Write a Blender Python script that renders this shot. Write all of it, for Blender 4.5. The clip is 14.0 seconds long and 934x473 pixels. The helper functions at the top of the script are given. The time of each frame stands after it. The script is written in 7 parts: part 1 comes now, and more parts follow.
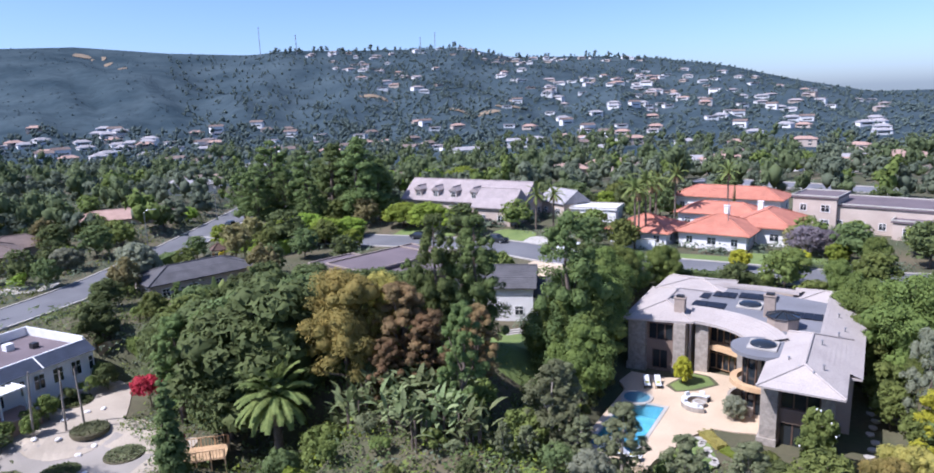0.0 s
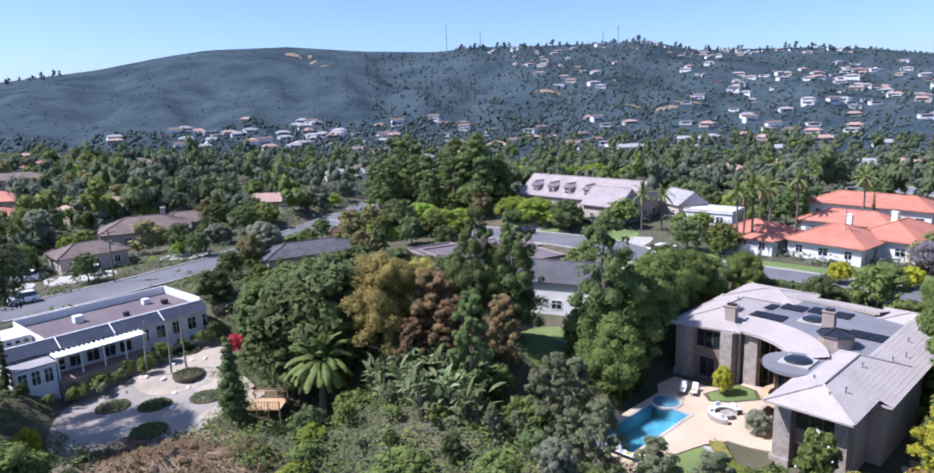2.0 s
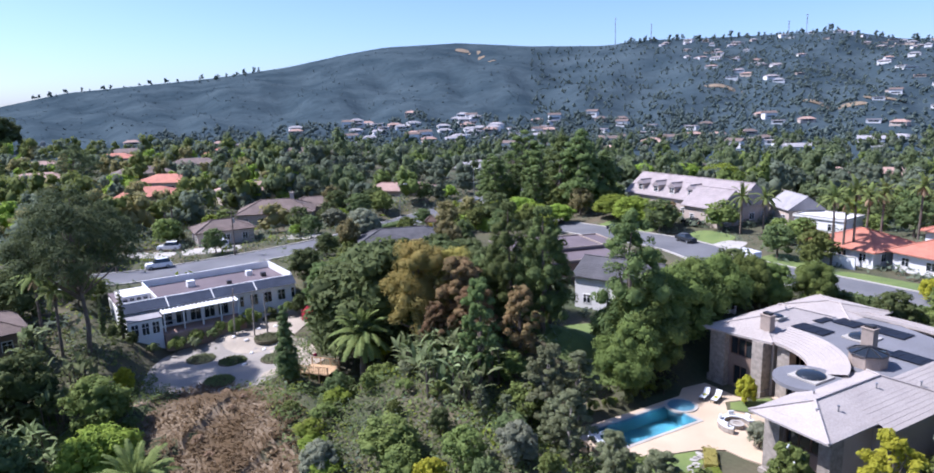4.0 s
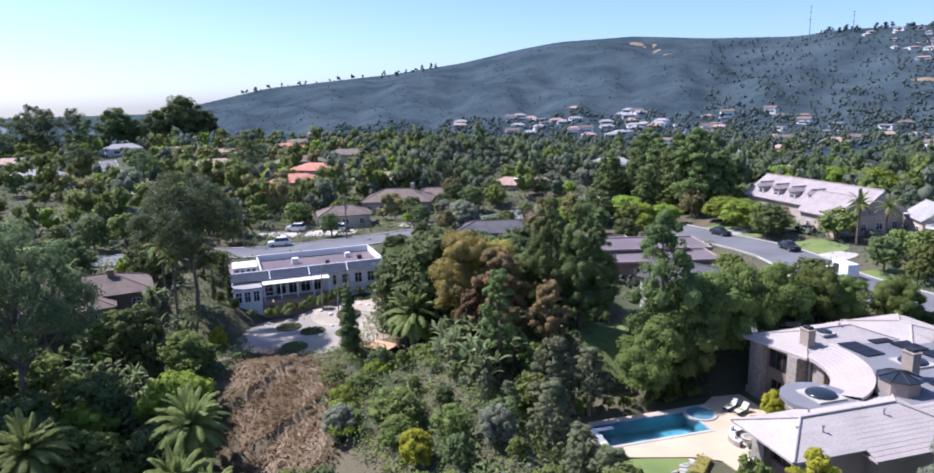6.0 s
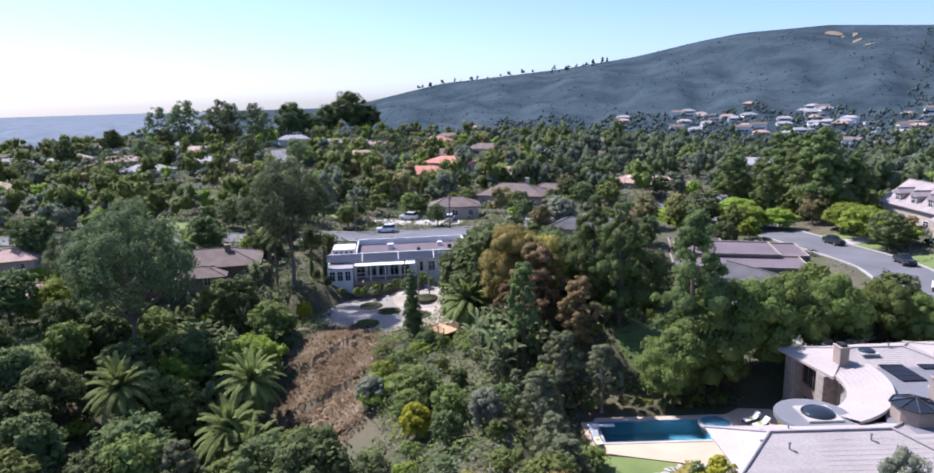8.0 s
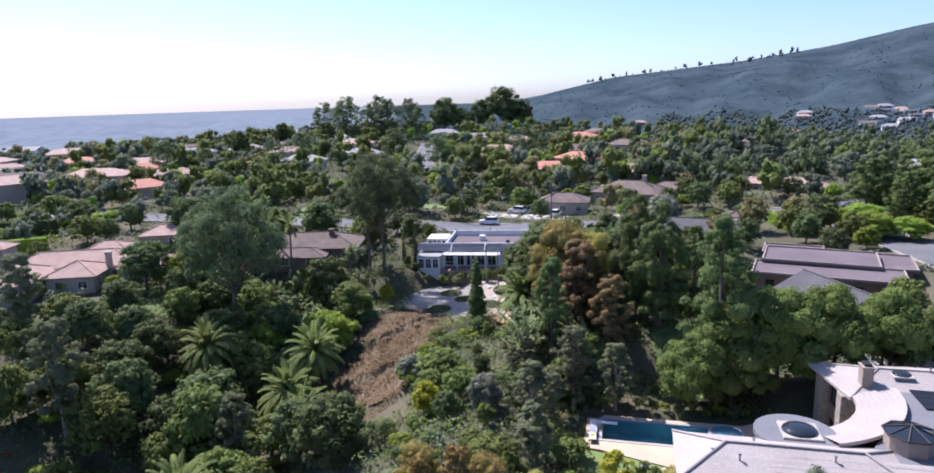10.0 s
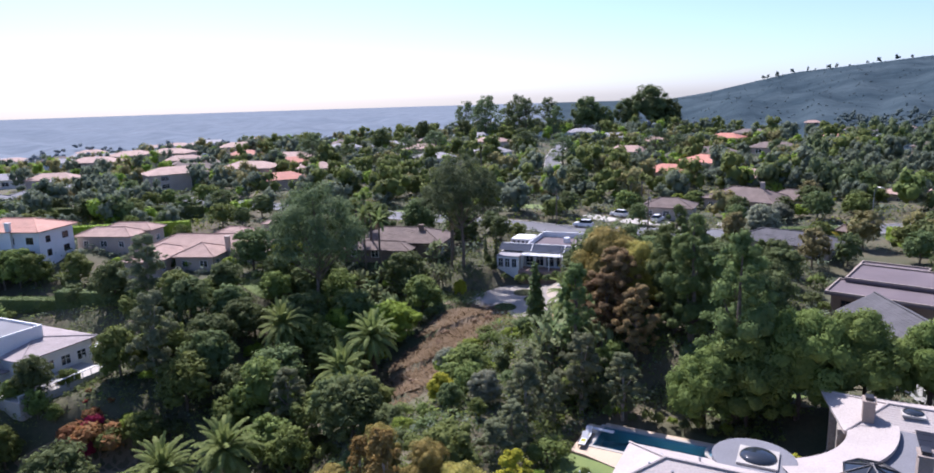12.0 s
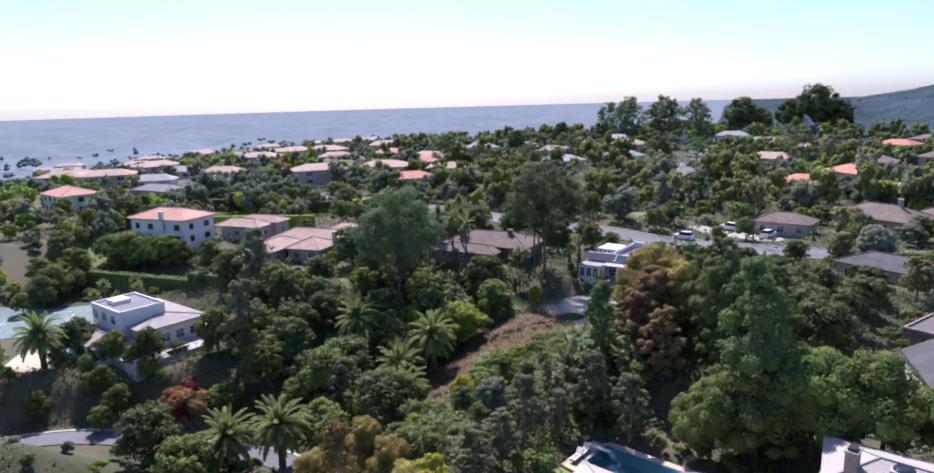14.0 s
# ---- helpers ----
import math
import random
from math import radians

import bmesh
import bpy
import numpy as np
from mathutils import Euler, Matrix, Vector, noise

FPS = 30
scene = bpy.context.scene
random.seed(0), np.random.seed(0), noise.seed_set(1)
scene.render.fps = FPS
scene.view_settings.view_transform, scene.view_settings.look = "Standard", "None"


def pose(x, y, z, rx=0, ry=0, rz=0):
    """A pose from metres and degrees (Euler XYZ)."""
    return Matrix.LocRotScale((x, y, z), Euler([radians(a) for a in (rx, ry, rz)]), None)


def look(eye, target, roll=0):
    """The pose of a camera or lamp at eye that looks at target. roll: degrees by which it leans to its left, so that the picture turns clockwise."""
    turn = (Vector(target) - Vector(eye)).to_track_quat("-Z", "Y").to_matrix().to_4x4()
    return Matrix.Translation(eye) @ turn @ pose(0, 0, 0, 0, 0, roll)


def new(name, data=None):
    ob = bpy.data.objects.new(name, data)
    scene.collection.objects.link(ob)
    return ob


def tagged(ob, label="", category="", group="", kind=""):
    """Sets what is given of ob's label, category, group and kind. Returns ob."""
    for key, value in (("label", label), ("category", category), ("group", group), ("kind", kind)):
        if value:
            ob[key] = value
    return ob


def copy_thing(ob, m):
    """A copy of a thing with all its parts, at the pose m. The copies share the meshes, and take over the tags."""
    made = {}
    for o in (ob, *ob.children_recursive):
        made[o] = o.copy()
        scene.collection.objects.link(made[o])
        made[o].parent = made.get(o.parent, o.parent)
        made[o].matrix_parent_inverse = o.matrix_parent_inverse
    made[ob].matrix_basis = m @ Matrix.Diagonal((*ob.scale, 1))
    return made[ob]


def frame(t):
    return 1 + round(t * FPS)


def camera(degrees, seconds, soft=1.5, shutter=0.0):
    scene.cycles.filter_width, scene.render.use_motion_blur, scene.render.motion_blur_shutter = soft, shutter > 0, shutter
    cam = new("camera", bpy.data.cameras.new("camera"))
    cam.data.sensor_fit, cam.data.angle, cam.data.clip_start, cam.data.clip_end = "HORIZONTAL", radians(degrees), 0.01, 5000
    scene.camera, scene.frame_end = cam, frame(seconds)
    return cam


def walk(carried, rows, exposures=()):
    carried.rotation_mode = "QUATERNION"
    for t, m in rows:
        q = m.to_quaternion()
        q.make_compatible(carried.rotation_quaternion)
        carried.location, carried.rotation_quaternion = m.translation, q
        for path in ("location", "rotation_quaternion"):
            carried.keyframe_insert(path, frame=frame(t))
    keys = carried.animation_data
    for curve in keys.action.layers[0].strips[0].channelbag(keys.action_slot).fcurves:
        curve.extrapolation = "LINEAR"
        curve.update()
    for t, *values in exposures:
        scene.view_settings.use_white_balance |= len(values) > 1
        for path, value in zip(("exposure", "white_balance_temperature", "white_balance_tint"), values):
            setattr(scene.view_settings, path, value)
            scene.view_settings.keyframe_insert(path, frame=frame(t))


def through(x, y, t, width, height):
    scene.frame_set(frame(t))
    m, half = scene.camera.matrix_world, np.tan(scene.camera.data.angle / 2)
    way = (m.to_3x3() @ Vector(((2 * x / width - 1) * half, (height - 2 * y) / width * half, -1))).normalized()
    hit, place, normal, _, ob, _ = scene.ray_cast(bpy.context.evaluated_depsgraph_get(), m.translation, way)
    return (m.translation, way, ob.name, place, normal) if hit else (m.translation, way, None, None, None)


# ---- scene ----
cam = camera(69.2, 14.0, soft=1.75)
METRES, EYE, TILT, LEAN, TURN = 112.5, 33.0, -11.5, 2.0, 0.0
ROWS = [
    (0.0, 0.0, 0.0, 0.0, 0.0, 0.0, -0.0),
    (0.5, 0.0353, -0.0085, -0.0005, 3.38, -0.13, -0.77),
    (1.0, 0.0708, -0.0148, -0.001, 6.93, -0.27, -1.53),
    (1.5, 0.1057, -0.019, 0.0006, 10.88, -0.53, -2.32),
    (2.0, 0.1409, -0.0207, 0.0016, 14.98, -0.84, -3.11),
    (2.5, 0.1759, -0.0207, 0.0029, 18.4, -1.16, -3.8),
    (3.0, 0.2116, -0.0182, 0.0047, 21.9, -1.52, -4.46),
    (5.5, 0.3821, 0.0298, 0.0205, 39.65, -3.93, -7.37),
    (6.0, 0.4136, 0.0456, 0.0255, 43.41, -4.53, -7.88),
    (6.5, 0.4438, 0.0633, 0.031, 47.15, -5.17, -8.31),
    (7.0, 0.4726, 0.0833, 0.0365, 50.96, -5.82, -8.71),
    (7.5, 0.5008, 0.1051, 0.0418, 54.15, -6.45, -9.04),
    (8.0, 0.5272, 0.1292, 0.0469, 57.96, -7.16, -9.35),
    (10.5, 0.6324, 0.2699, 0.0809, 76.22, -10.81, -9.93),
    (11.0, 0.6471, 0.3009, 0.0897, 79.84, -11.5, -9.95),
    (11.5, 0.66, 0.3327, 0.0986, 83.21, -12.13, -9.95),
    (12.0, 0.6706, 0.3647, 0.1087, 86.53, -12.78, -9.94),
    (12.5, 0.6787, 0.3984, 0.1205, 90.27, -13.5, -9.86),
    (13.0, 0.6849, 0.4314, 0.1325, 94.12, -14.21, -9.69),
    (13.5, 0.6894, 0.4652, 0.1442, 97.26, -14.82, -9.56),
    (14.0, 0.6915, 0.4993, 0.1553, 100.64, -15.45, -9.37),
]
walk(cam, [(t, pose(0, 0, EYE, TILT, LEAN, TURN) @ pose(METRES * x, METRES * y, METRES * z, 90 + pitch, roll, yaw)) for t, x, y, z, yaw, pitch, roll in ROWS],
     [(0.0, 0.84, 5450, 22), (3.0, 0.91, 5450, 22), (8.0, 0.98, 5620, 23), (14.0, 0.91, 5680, 24)])

# ---------------------------------------------------------------- light
SUN_YAW, SUN_EL = 112.0, 52.0
world = bpy.data.worlds.new("world")
scene.world = world
world.use_nodes = True
wn = world.node_tree.nodes
sky = wn.new("ShaderNodeTexSky")
sky.sky_type = "NISHITA"
sky.sun_disc = False
sky.sun_elevation = radians(SUN_EL)
sky.sun_rotation = radians(-SUN_YAW)
sky.air_density, sky.dust_density, sky.ozone_density = 0.8, 1.0, 4.5
wn["Background"].inputs["Strength"].default_value = 0.1
world.node_tree.links.new(sky.outputs[0], wn["Background"].inputs["Color"])
sun_data = bpy.data.lights.new("sun", "SUN")
sun_data.energy, sun_data.angle, sun_data.color = 4.3, radians(0.6), (1.0, 0.935, 0.82)
sun = new("sun", sun_data)
sun_to = Vector((-math.sin(radians(SUN_YAW)) * math.cos(radians(SUN_EL)), math.cos(radians(SUN_YAW)) * math.cos(radians(SUN_EL)), math.sin(radians(SUN_EL))))
sun.matrix_world = look(sun_to * 300, (0, 0, 0))

# ---------------------------------------------------------------- materials
def material(name, base, second=None, rough=0.75, scale=1.0, fine=12.0, bump=0.25, metal=0.0, spread=0.5, spec=0.4, vary=0.0):
    """Two scales of noise between two colours, fine grain and bump; vary: tint by object."""
    m = bpy.data.materials.new(name)
    m.use_nodes = True
    n, l = m.node_tree.nodes, m.node_tree.links
    b = n["Principled BSDF"]
    b.inputs["Roughness"].default_value, b.inputs["Metallic"].default_value = rough, metal
    b.inputs["Specular IOR Level"].default_value = spec
    second = second or tuple(c * 0.72 for c in base)
    co = n.new("ShaderNodeTexCoord")
    big, small = n.new("ShaderNodeTexNoise"), n.new("ShaderNodeTexNoise")
    big.inputs["Scale"].default_value, small.inputs["Scale"].default_value = scale, fine
    big.inputs["Detail"].default_value, small.inputs["Detail"].default_value = 4, 3
    ramp = n.new("ShaderNodeValToRGB")
    ramp.color_ramp.elements[0].position, ramp.color_ramp.elements[1].position = 0.5 - spread * 0.4, 0.5 + spread * 0.4
    ramp.color_ramp.elements[0].color, ramp.color_ramp.elements[1].color = (*second, 1), (*base, 1)
    mix = n.new("ShaderNodeMix")
    mix.data_type, mix.blend_type = "RGBA", "MULTIPLY"
    mix.inputs["Factor"].default_value = 0.45
    l.new(co.outputs["Object"], big.inputs["Vector"])
    l.new(co.outputs["Object"], small.inputs["Vector"])
    l.new(big.outputs["Fac"], ramp.inputs["Fac"])
    l.new(ramp.outputs["Color"], mix.inputs["A"])
    l.new(small.outputs["Fac"], mix.inputs["B"])
    out = mix.outputs["Result"]
    gain = n.new("ShaderNodeHueSaturation")
    gain.inputs["Value"].default_value = 1.22
    l.new(out, gain.inputs["Color"])
    if vary:
        info, mr = n.new("ShaderNodeObjectInfo"), n.new("ShaderNodeMapRange")
        mr.inputs["To Min"].default_value, mr.inputs["To Max"].default_value = 1.22 * (1 - vary), 1.22 * (1 + vary)
        l.new(info.outputs["Random"], mr.inputs["Value"])
        l.new(mr.outputs["Result"], gain.inputs["Value"])
    l.new(gain.outputs["Color"], b.inputs["Base Color"])
    bp = n.new("ShaderNodeBump")
    bp.inputs["Strength"].default_value, bp.inputs["Distance"].default_value = bump, 0.05
    l.new(small.outputs["Fac"], bp.inputs["Height"])
    l.new(bp.outputs["Normal"], b.inputs["Normal"])
    return m


def leaf(name, base, second, through=0.22, rough=0.75, patch_size=0.35):
    """Foliage: colour by leaf and by plant, some light let through."""
    m = bpy.data.materials.new(name)
    m.use_nodes = True
    n, l = m.node_tree.nodes, m.node_tree.links
    b = n["Principled BSDF"]
    b.inputs["Roughness"].default_value = rough
    b.inputs["Specular IOR Level"].default_value = 0.12
    geo, info = n.new("ShaderNodeNewGeometry"), n.new("ShaderNodeObjectInfo")
    mix, gain, mr, add = n.new("ShaderNodeMix"), n.new("ShaderNodeHueSaturation"), n.new("ShaderNodeMapRange"), n.new("ShaderNodeMapRange")
    mix.data_type = "RGBA"
    mix.inputs["A"].default_value, mix.inputs["B"].default_value = (*second, 1), (*base, 1)
    co, nz, half = n.new("ShaderNodeTexCoord"), n.new("ShaderNodeTexNoise"), n.new("ShaderNodeMath")
    nz.inputs["Scale"].default_value, nz.inputs["Detail"].default_value = patch_size, 2
    l.new(co.outputs["Object"], nz.inputs["Vector"])
    wide = n.new("ShaderNodeMapRange")
    wide.inputs["From Min"].default_value, wide.inputs["From Max"].default_value = 0.3, 0.7
    l.new(nz.outputs["Fac"], wide.inputs["Value"])
    half.operation = "MULTIPLY_ADD"
    half.inputs[1].default_value = 0.45
    low = n.new("ShaderNodeMath")
    low.operation = "MULTIPLY"
    low.inputs[1].default_value = 0.55
    l.new(wide.outputs["Result"], low.inputs[0])
    l.new(geo.outputs["Random Per Island"], half.inputs[0])
    l.new(low.outputs[0], half.inputs[2])
    l.new(half.outputs[0], mix.inputs["Factor"])
    mr.inputs["To Min"].default_value, mr.inputs["To Max"].default_value = 0.75, 1.25
    l.new(info.outputs["Random"], mr.inputs["Value"])
    l.new(mr.outputs["Result"], gain.inputs["Value"])
    add.inputs["To Min"].default_value, add.inputs["To Max"].default_value = 0.485, 0.515
    l.new(info.outputs["Random"], add.inputs["Value"])
    l.new(add.outputs["Result"], gain.inputs["Hue"])
    l.new(mix.outputs["Result"], gain.inputs["Color"])
    l.new(gain.outputs["Color"], b.inputs["Base Color"])
    t, ms = n.new("ShaderNodeBsdfTranslucent"), n.new("ShaderNodeMixShader")
    l.new(gain.outputs["Color"], t.inputs["Color"])
    ms.inputs["Fac"].default_value = through
    l.new(b.outputs[0], ms.inputs[1])
    l.new(t.outputs[0], ms.inputs[2])
    l.new(ms.outputs[0], n["Material Output"].inputs["Surface"])
    return m


M = {}
M["soil"] = material("soil", (0.13, 0.105, 0.065), (0.055, 0.07, 0.03), 0.95, 0.09, 2.2, 0.6)
# far hillside: distance haze is painted in as a blue-grey base colour
M["hazed_scrub"] = material("hazed_scrub", (0.065, 0.09, 0.102), (0.036, 0.055, 0.067), 0.95, 0.012, 0.07, 0.7, spread=0.45, spec=0.0)
M["hazed_scrub"].node_tree.nodes["Bump"].inputs["Distance"].default_value = 3.0
# far plain: paler blue-grey still, haze put into the colour
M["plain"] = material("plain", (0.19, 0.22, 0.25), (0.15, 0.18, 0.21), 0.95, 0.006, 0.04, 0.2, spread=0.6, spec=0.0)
M["dry"] = material("dry", (0.27, 0.205, 0.13), (0.165, 0.125, 0.08), 0.95, 0.2, 4.0, 0.6)
M["lawn"] = material("lawn", (0.18, 0.23, 0.065), (0.12, 0.17, 0.05), 0.9, 0.3, 9.0, 0.5)
M["asphalt"] = material("asphalt", (0.17, 0.17, 0.175), (0.12, 0.12, 0.125), 0.9, 0.15, 20, 0.2)
M["hard_court"] = material("hard_court", (0.17, 0.24, 0.23), (0.14, 0.20, 0.20), 0.85, 0.3, 12, 0.1)
M["concrete"] = material("concrete", (0.48, 0.45, 0.40), (0.36, 0.33, 0.29), 0.85, 0.3, 14, 0.15)
M["terrace"] = material("terrace", (0.60, 0.47, 0.33), (0.48, 0.375, 0.26), 0.8, 0.25, 10, 0.15)
M["court"] = material("court", (0.45, 0.385, 0.30), (0.34, 0.29, 0.225), 0.95, 0.25, 10, 0.4)
M["gravel"] = material("gravel", (0.37, 0.33, 0.285), (0.27, 0.245, 0.21), 0.95, 0.12, 14, 0.5)
M["stone"] = material("stone", (0.42, 0.37, 0.31), (0.24, 0.21, 0.18), 0.9, 2.2, 9, 0.8)
M["stucco_white"] = material("stucco_white", (0.80, 0.78, 0.75), (0.70, 0.68, 0.66), 0.85, 0.3, 18, 0.15)
M["stucco_tan"] = material("stucco_tan", (0.52, 0.43, 0.36), (0.43, 0.35, 0.29), 0.85, 0.3, 18, 0.15)
M["stucco_brown"] = material("stucco_brown", (0.25, 0.18, 0.14), (0.18, 0.13, 0.10), 0.85, 0.3, 18, 0.15)
M["tile_pink"] = material("tile_pink", (0.435, 0.385, 0.35), (0.375, 0.33, 0.30), 0.85, 0.35, 7, 0.12)
M["taupe"] = material("taupe", (0.36, 0.29, 0.24), (0.27, 0.22, 0.18), 0.85, 0.8, 10, 0.3)
M["tile_red"] = material("tile_red", (0.50, 0.20, 0.13), (0.38, 0.15, 0.10), 0.8, 0.5, 6, 0.3)
M["tile_orange"] = material("tile_orange", (0.54, 0.28, 0.20), (0.42, 0.22, 0.16), 0.8, 0.5, 6, 0.3)
M["tile_salmon"] = material("tile_salmon", (0.42, 0.28, 0.22), (0.32, 0.21, 0.165), 0.8, 0.5, 6, 0.3)
M["shingle_brown"] = material("shingle_brown", (0.20, 0.15, 0.125), (0.13, 0.10, 0.085), 0.9, 0.5, 6, 0.4)
M["shingle_dark"] = material("shingle_dark", (0.11, 0.105, 0.11), (0.07, 0.068, 0.07), 0.9, 0.5, 6, 0.4)
M["shingle_grey"] = material("shingle_grey", (0.36, 0.34, 0.34), (0.28, 0.265, 0.265), 0.9, 0.5, 6, 0.4)
M["slate"] = material("slate", (0.075, 0.09, 0.125), (0.05, 0.06, 0.085), 0.85, 0.5, 6, 0.3, spec=0.15)
M["shingle_pink"] = material("shingle_pink", (0.37, 0.315, 0.30), (0.28, 0.24, 0.23), 0.9, 0.5, 6, 0.35)
M["membrane"] = material("membrane", (0.20, 0.20, 0.215), (0.155, 0.155, 0.165), 0.8, 0.2, 8, 0.15)
M["deck_roof"] = material("deck_roof", (0.17, 0.135, 0.14), (0.125, 0.10, 0.105), 0.9, 0.2, 8, 0.3)
M["white_paint"] = material("white_paint", (0.82, 0.81, 0.78), (0.72, 0.71, 0.69), 0.5, 0.6, 20, 0.05)
M["wood"] = material("wood", (0.36, 0.22, 0.11), (0.24, 0.14, 0.07), 0.7, 1.2, 12, 0.3)
M["dark_wood"] = material("dark_wood", (0.13, 0.075, 0.05), (0.08, 0.05, 0.035), 0.65, 1.2, 12, 0.3)
M["golden"] = material("golden", (0.60, 0.41, 0.23), (0.48, 0.32, 0.18), 0.7, 1.0, 12, 0.1)
M["bark"] = material("bark", (0.20, 0.155, 0.12), (0.11, 0.085, 0.065), 0.95, 2.0, 14, 0.8)
M["bark_pale"] = material("bark_pale", (0.42, 0.37, 0.31), (0.26, 0.22, 0.18), 0.9, 1.4, 9, 0.5)
M["metal_dark"] = material("metal_dark", (0.06, 0.06, 0.065), None, 0.45, 1, 20, 0.05, 0.6)
M["metal_grey"] = material("metal_grey", (0.45, 0.45, 0.46), None, 0.4, 1, 20, 0.05, 0.7)
M["solar"] = material("solar", (0.016, 0.018, 0.026), (0.011, 0.012, 0.018), 0.45, 0.4, 6, 0.02, spec=0.25)
M["car_white"] = material("car_white", (0.80, 0.80, 0.80), (0.74, 0.74, 0.74), 0.25, 0.5, 8, 0.0)
M["car_dark"] = material("car_dark", (0.03, 0.035, 0.04), None, 0.25, 0.5, 8, 0.0)
M["yellow_plastic"] = material("yellow_plastic", (0.78, 0.62, 0.03), (0.70, 0.55, 0.03), 0.4, 1, 8, 0.02)
M["rubber"] = material("rubber", (0.025, 0.025, 0.025), None, 0.8, 2, 12, 0.1)
M["cloth"] = material("cloth", (0.72, 0.72, 0.72), (0.60, 0.62, 0.62), 0.9, 2, 20, 0.2)
M["interior"] = material("interior", (0.06, 0.05, 0.045), (0.03, 0.028, 0.025), 0.8, 0.4, 3, 0.1)


def glass(name, tint, rough=0.06):
    m = bpy.data.materials.new(name)
    m.use_nodes = True
    b = m.node_tree.nodes["Principled BSDF"]
    b.inputs["Base Color"].default_value = (*tint, 1)
    b.inputs["Roughness"].default_value = rough
    b.inputs["Specular IOR Level"].default_value = 0.7
    nz, bp = m.node_tree.nodes.new("ShaderNodeTexNoise"), m.node_tree.nodes.new("ShaderNodeBump")
    nz.inputs["Scale"].default_value = 1.5
    bp.inputs["Strength"].default_value, bp.inputs["Distance"].default_value = 0.08, 0.02
    m.node_tree.links.new(nz.outputs["Fac"], bp.inputs["Height"])
    m.node_tree.links.new(bp.outputs["Normal"], b.inputs["Normal"])
    return m


M["pane"] = glass("pane", (0.02, 0.025, 0.03))
M["pool_water"] = glass("pool_water", (0.62, 0.86, 0.90), 0.03)
M["pool_water"].node_tree.nodes["Principled BSDF"].inputs["Transmission Weight"].default_value = 1.0
M["pool_water"].node_tree.nodes["Principled BSDF"].inputs["IOR"].default_value = 1.33
M["pool_tile"] = material("pool_tile", (0.09, 0.215, 0.275), (0.072, 0.18, 0.24), 0.5, 0.6, 6, 0.05)

LEAVES = {
    "mid": ((0.19, 0.22, 0.055), (0.10, 0.132, 0.038)),
    "dark": ((0.14, 0.172, 0.058), (0.078, 0.105, 0.040)),
    "bright": ((0.269, 0.333, 0.045), (0.155, 0.218, 0.035)),
    "lime": ((0.484, 0.474, 0.038), (0.323, 0.346, 0.032)),
    "ficus": ((0.172, 0.21, 0.05), (0.09, 0.122, 0.034)),
    "grey": ((0.222, 0.237, 0.122), (0.114, 0.134, 0.067)),
    "silver": ((0.309, 0.320, 0.218), (0.175, 0.192, 0.122)),
    "gold": ((0.38, 0.30, 0.08), (0.235, 0.22, 0.065)),
    "rust": ((0.29, 0.185, 0.09), (0.165, 0.14, 0.06)),
    "pine": ((0.16, 0.205, 0.062), (0.085, 0.118, 0.042)),
    "gum": ((0.155, 0.195, 0.085), (0.092, 0.122, 0.055)),
    "palm": ((0.228, 0.256, 0.077), (0.108, 0.147, 0.045)),
    "banana": ((0.269, 0.294, 0.141), (0.121, 0.160, 0.064)),
    "dry": ((0.44, 0.32, 0.20), (0.30, 0.21, 0.135)),
    "plume": ((0.27, 0.20, 0.115), (0.18, 0.13, 0.072)),
    "magenta": ((0.40, 0.03, 0.085), (0.24, 0.03, 0.05)),
    "salmon": ((0.36, 0.13, 0.05), (0.15, 0.13, 0.05)),
    "jacaranda": ((0.26, 0.22, 0.25), (0.16, 0.14, 0.14)),
    "dead": ((0.32, 0.22, 0.06), (0.20, 0.15, 0.05)),
    # green lifted and blued to carry mid-distance haze
    "far": ((0.19, 0.222, 0.14), (0.11, 0.14, 0.095)),
    # hill and plain trees: blue-grey haze mixed into the leaf colours
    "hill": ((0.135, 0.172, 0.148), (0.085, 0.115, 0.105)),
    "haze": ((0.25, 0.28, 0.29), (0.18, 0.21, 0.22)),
    "old_gold": ((0.27, 0.225, 0.095), (0.17, 0.17, 0.07)),
    # low hill growth, tinted with the same haze as its slope
    "hazed_brush": ((0.115, 0.152, 0.145), (0.075, 0.102, 0.105)),
}
for key, (c1, c2) in LEAVES.items():
    if key not in ("hill", "hazed_brush", "haze", "plume", "dry"):
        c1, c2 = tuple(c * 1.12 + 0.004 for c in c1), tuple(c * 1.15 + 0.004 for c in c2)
    M["leaf_" + key] = leaf("leaf_" + key, c1, c2, 0.4 if key in ("far", "old_gold", "bright", "gum", "haze") else 0.28 if key in ("hill", "hazed_brush") else 0.36, patch_size=0.1 if key in ("hill", "far", "haze") else 0.35)


# ---------------------------------------------------------------- mesh helpers
def mesh_of(name, verts, faces, mats, normals=None):
    me = bpy.data.meshes.new(name)
    me.from_pydata([tuple(v) for v in verts], [], faces)
    for m in (mats if isinstance(mats, (list, tuple)) else [mats]):
        me.materials.append(m)
    me.update()
    if normals is not None:
        me.polygons.foreach_set("use_smooth", [True] * len(me.polygons))
        me.normals_split_custom_set_from_vertices([tuple(q) for q in normals])
    return me


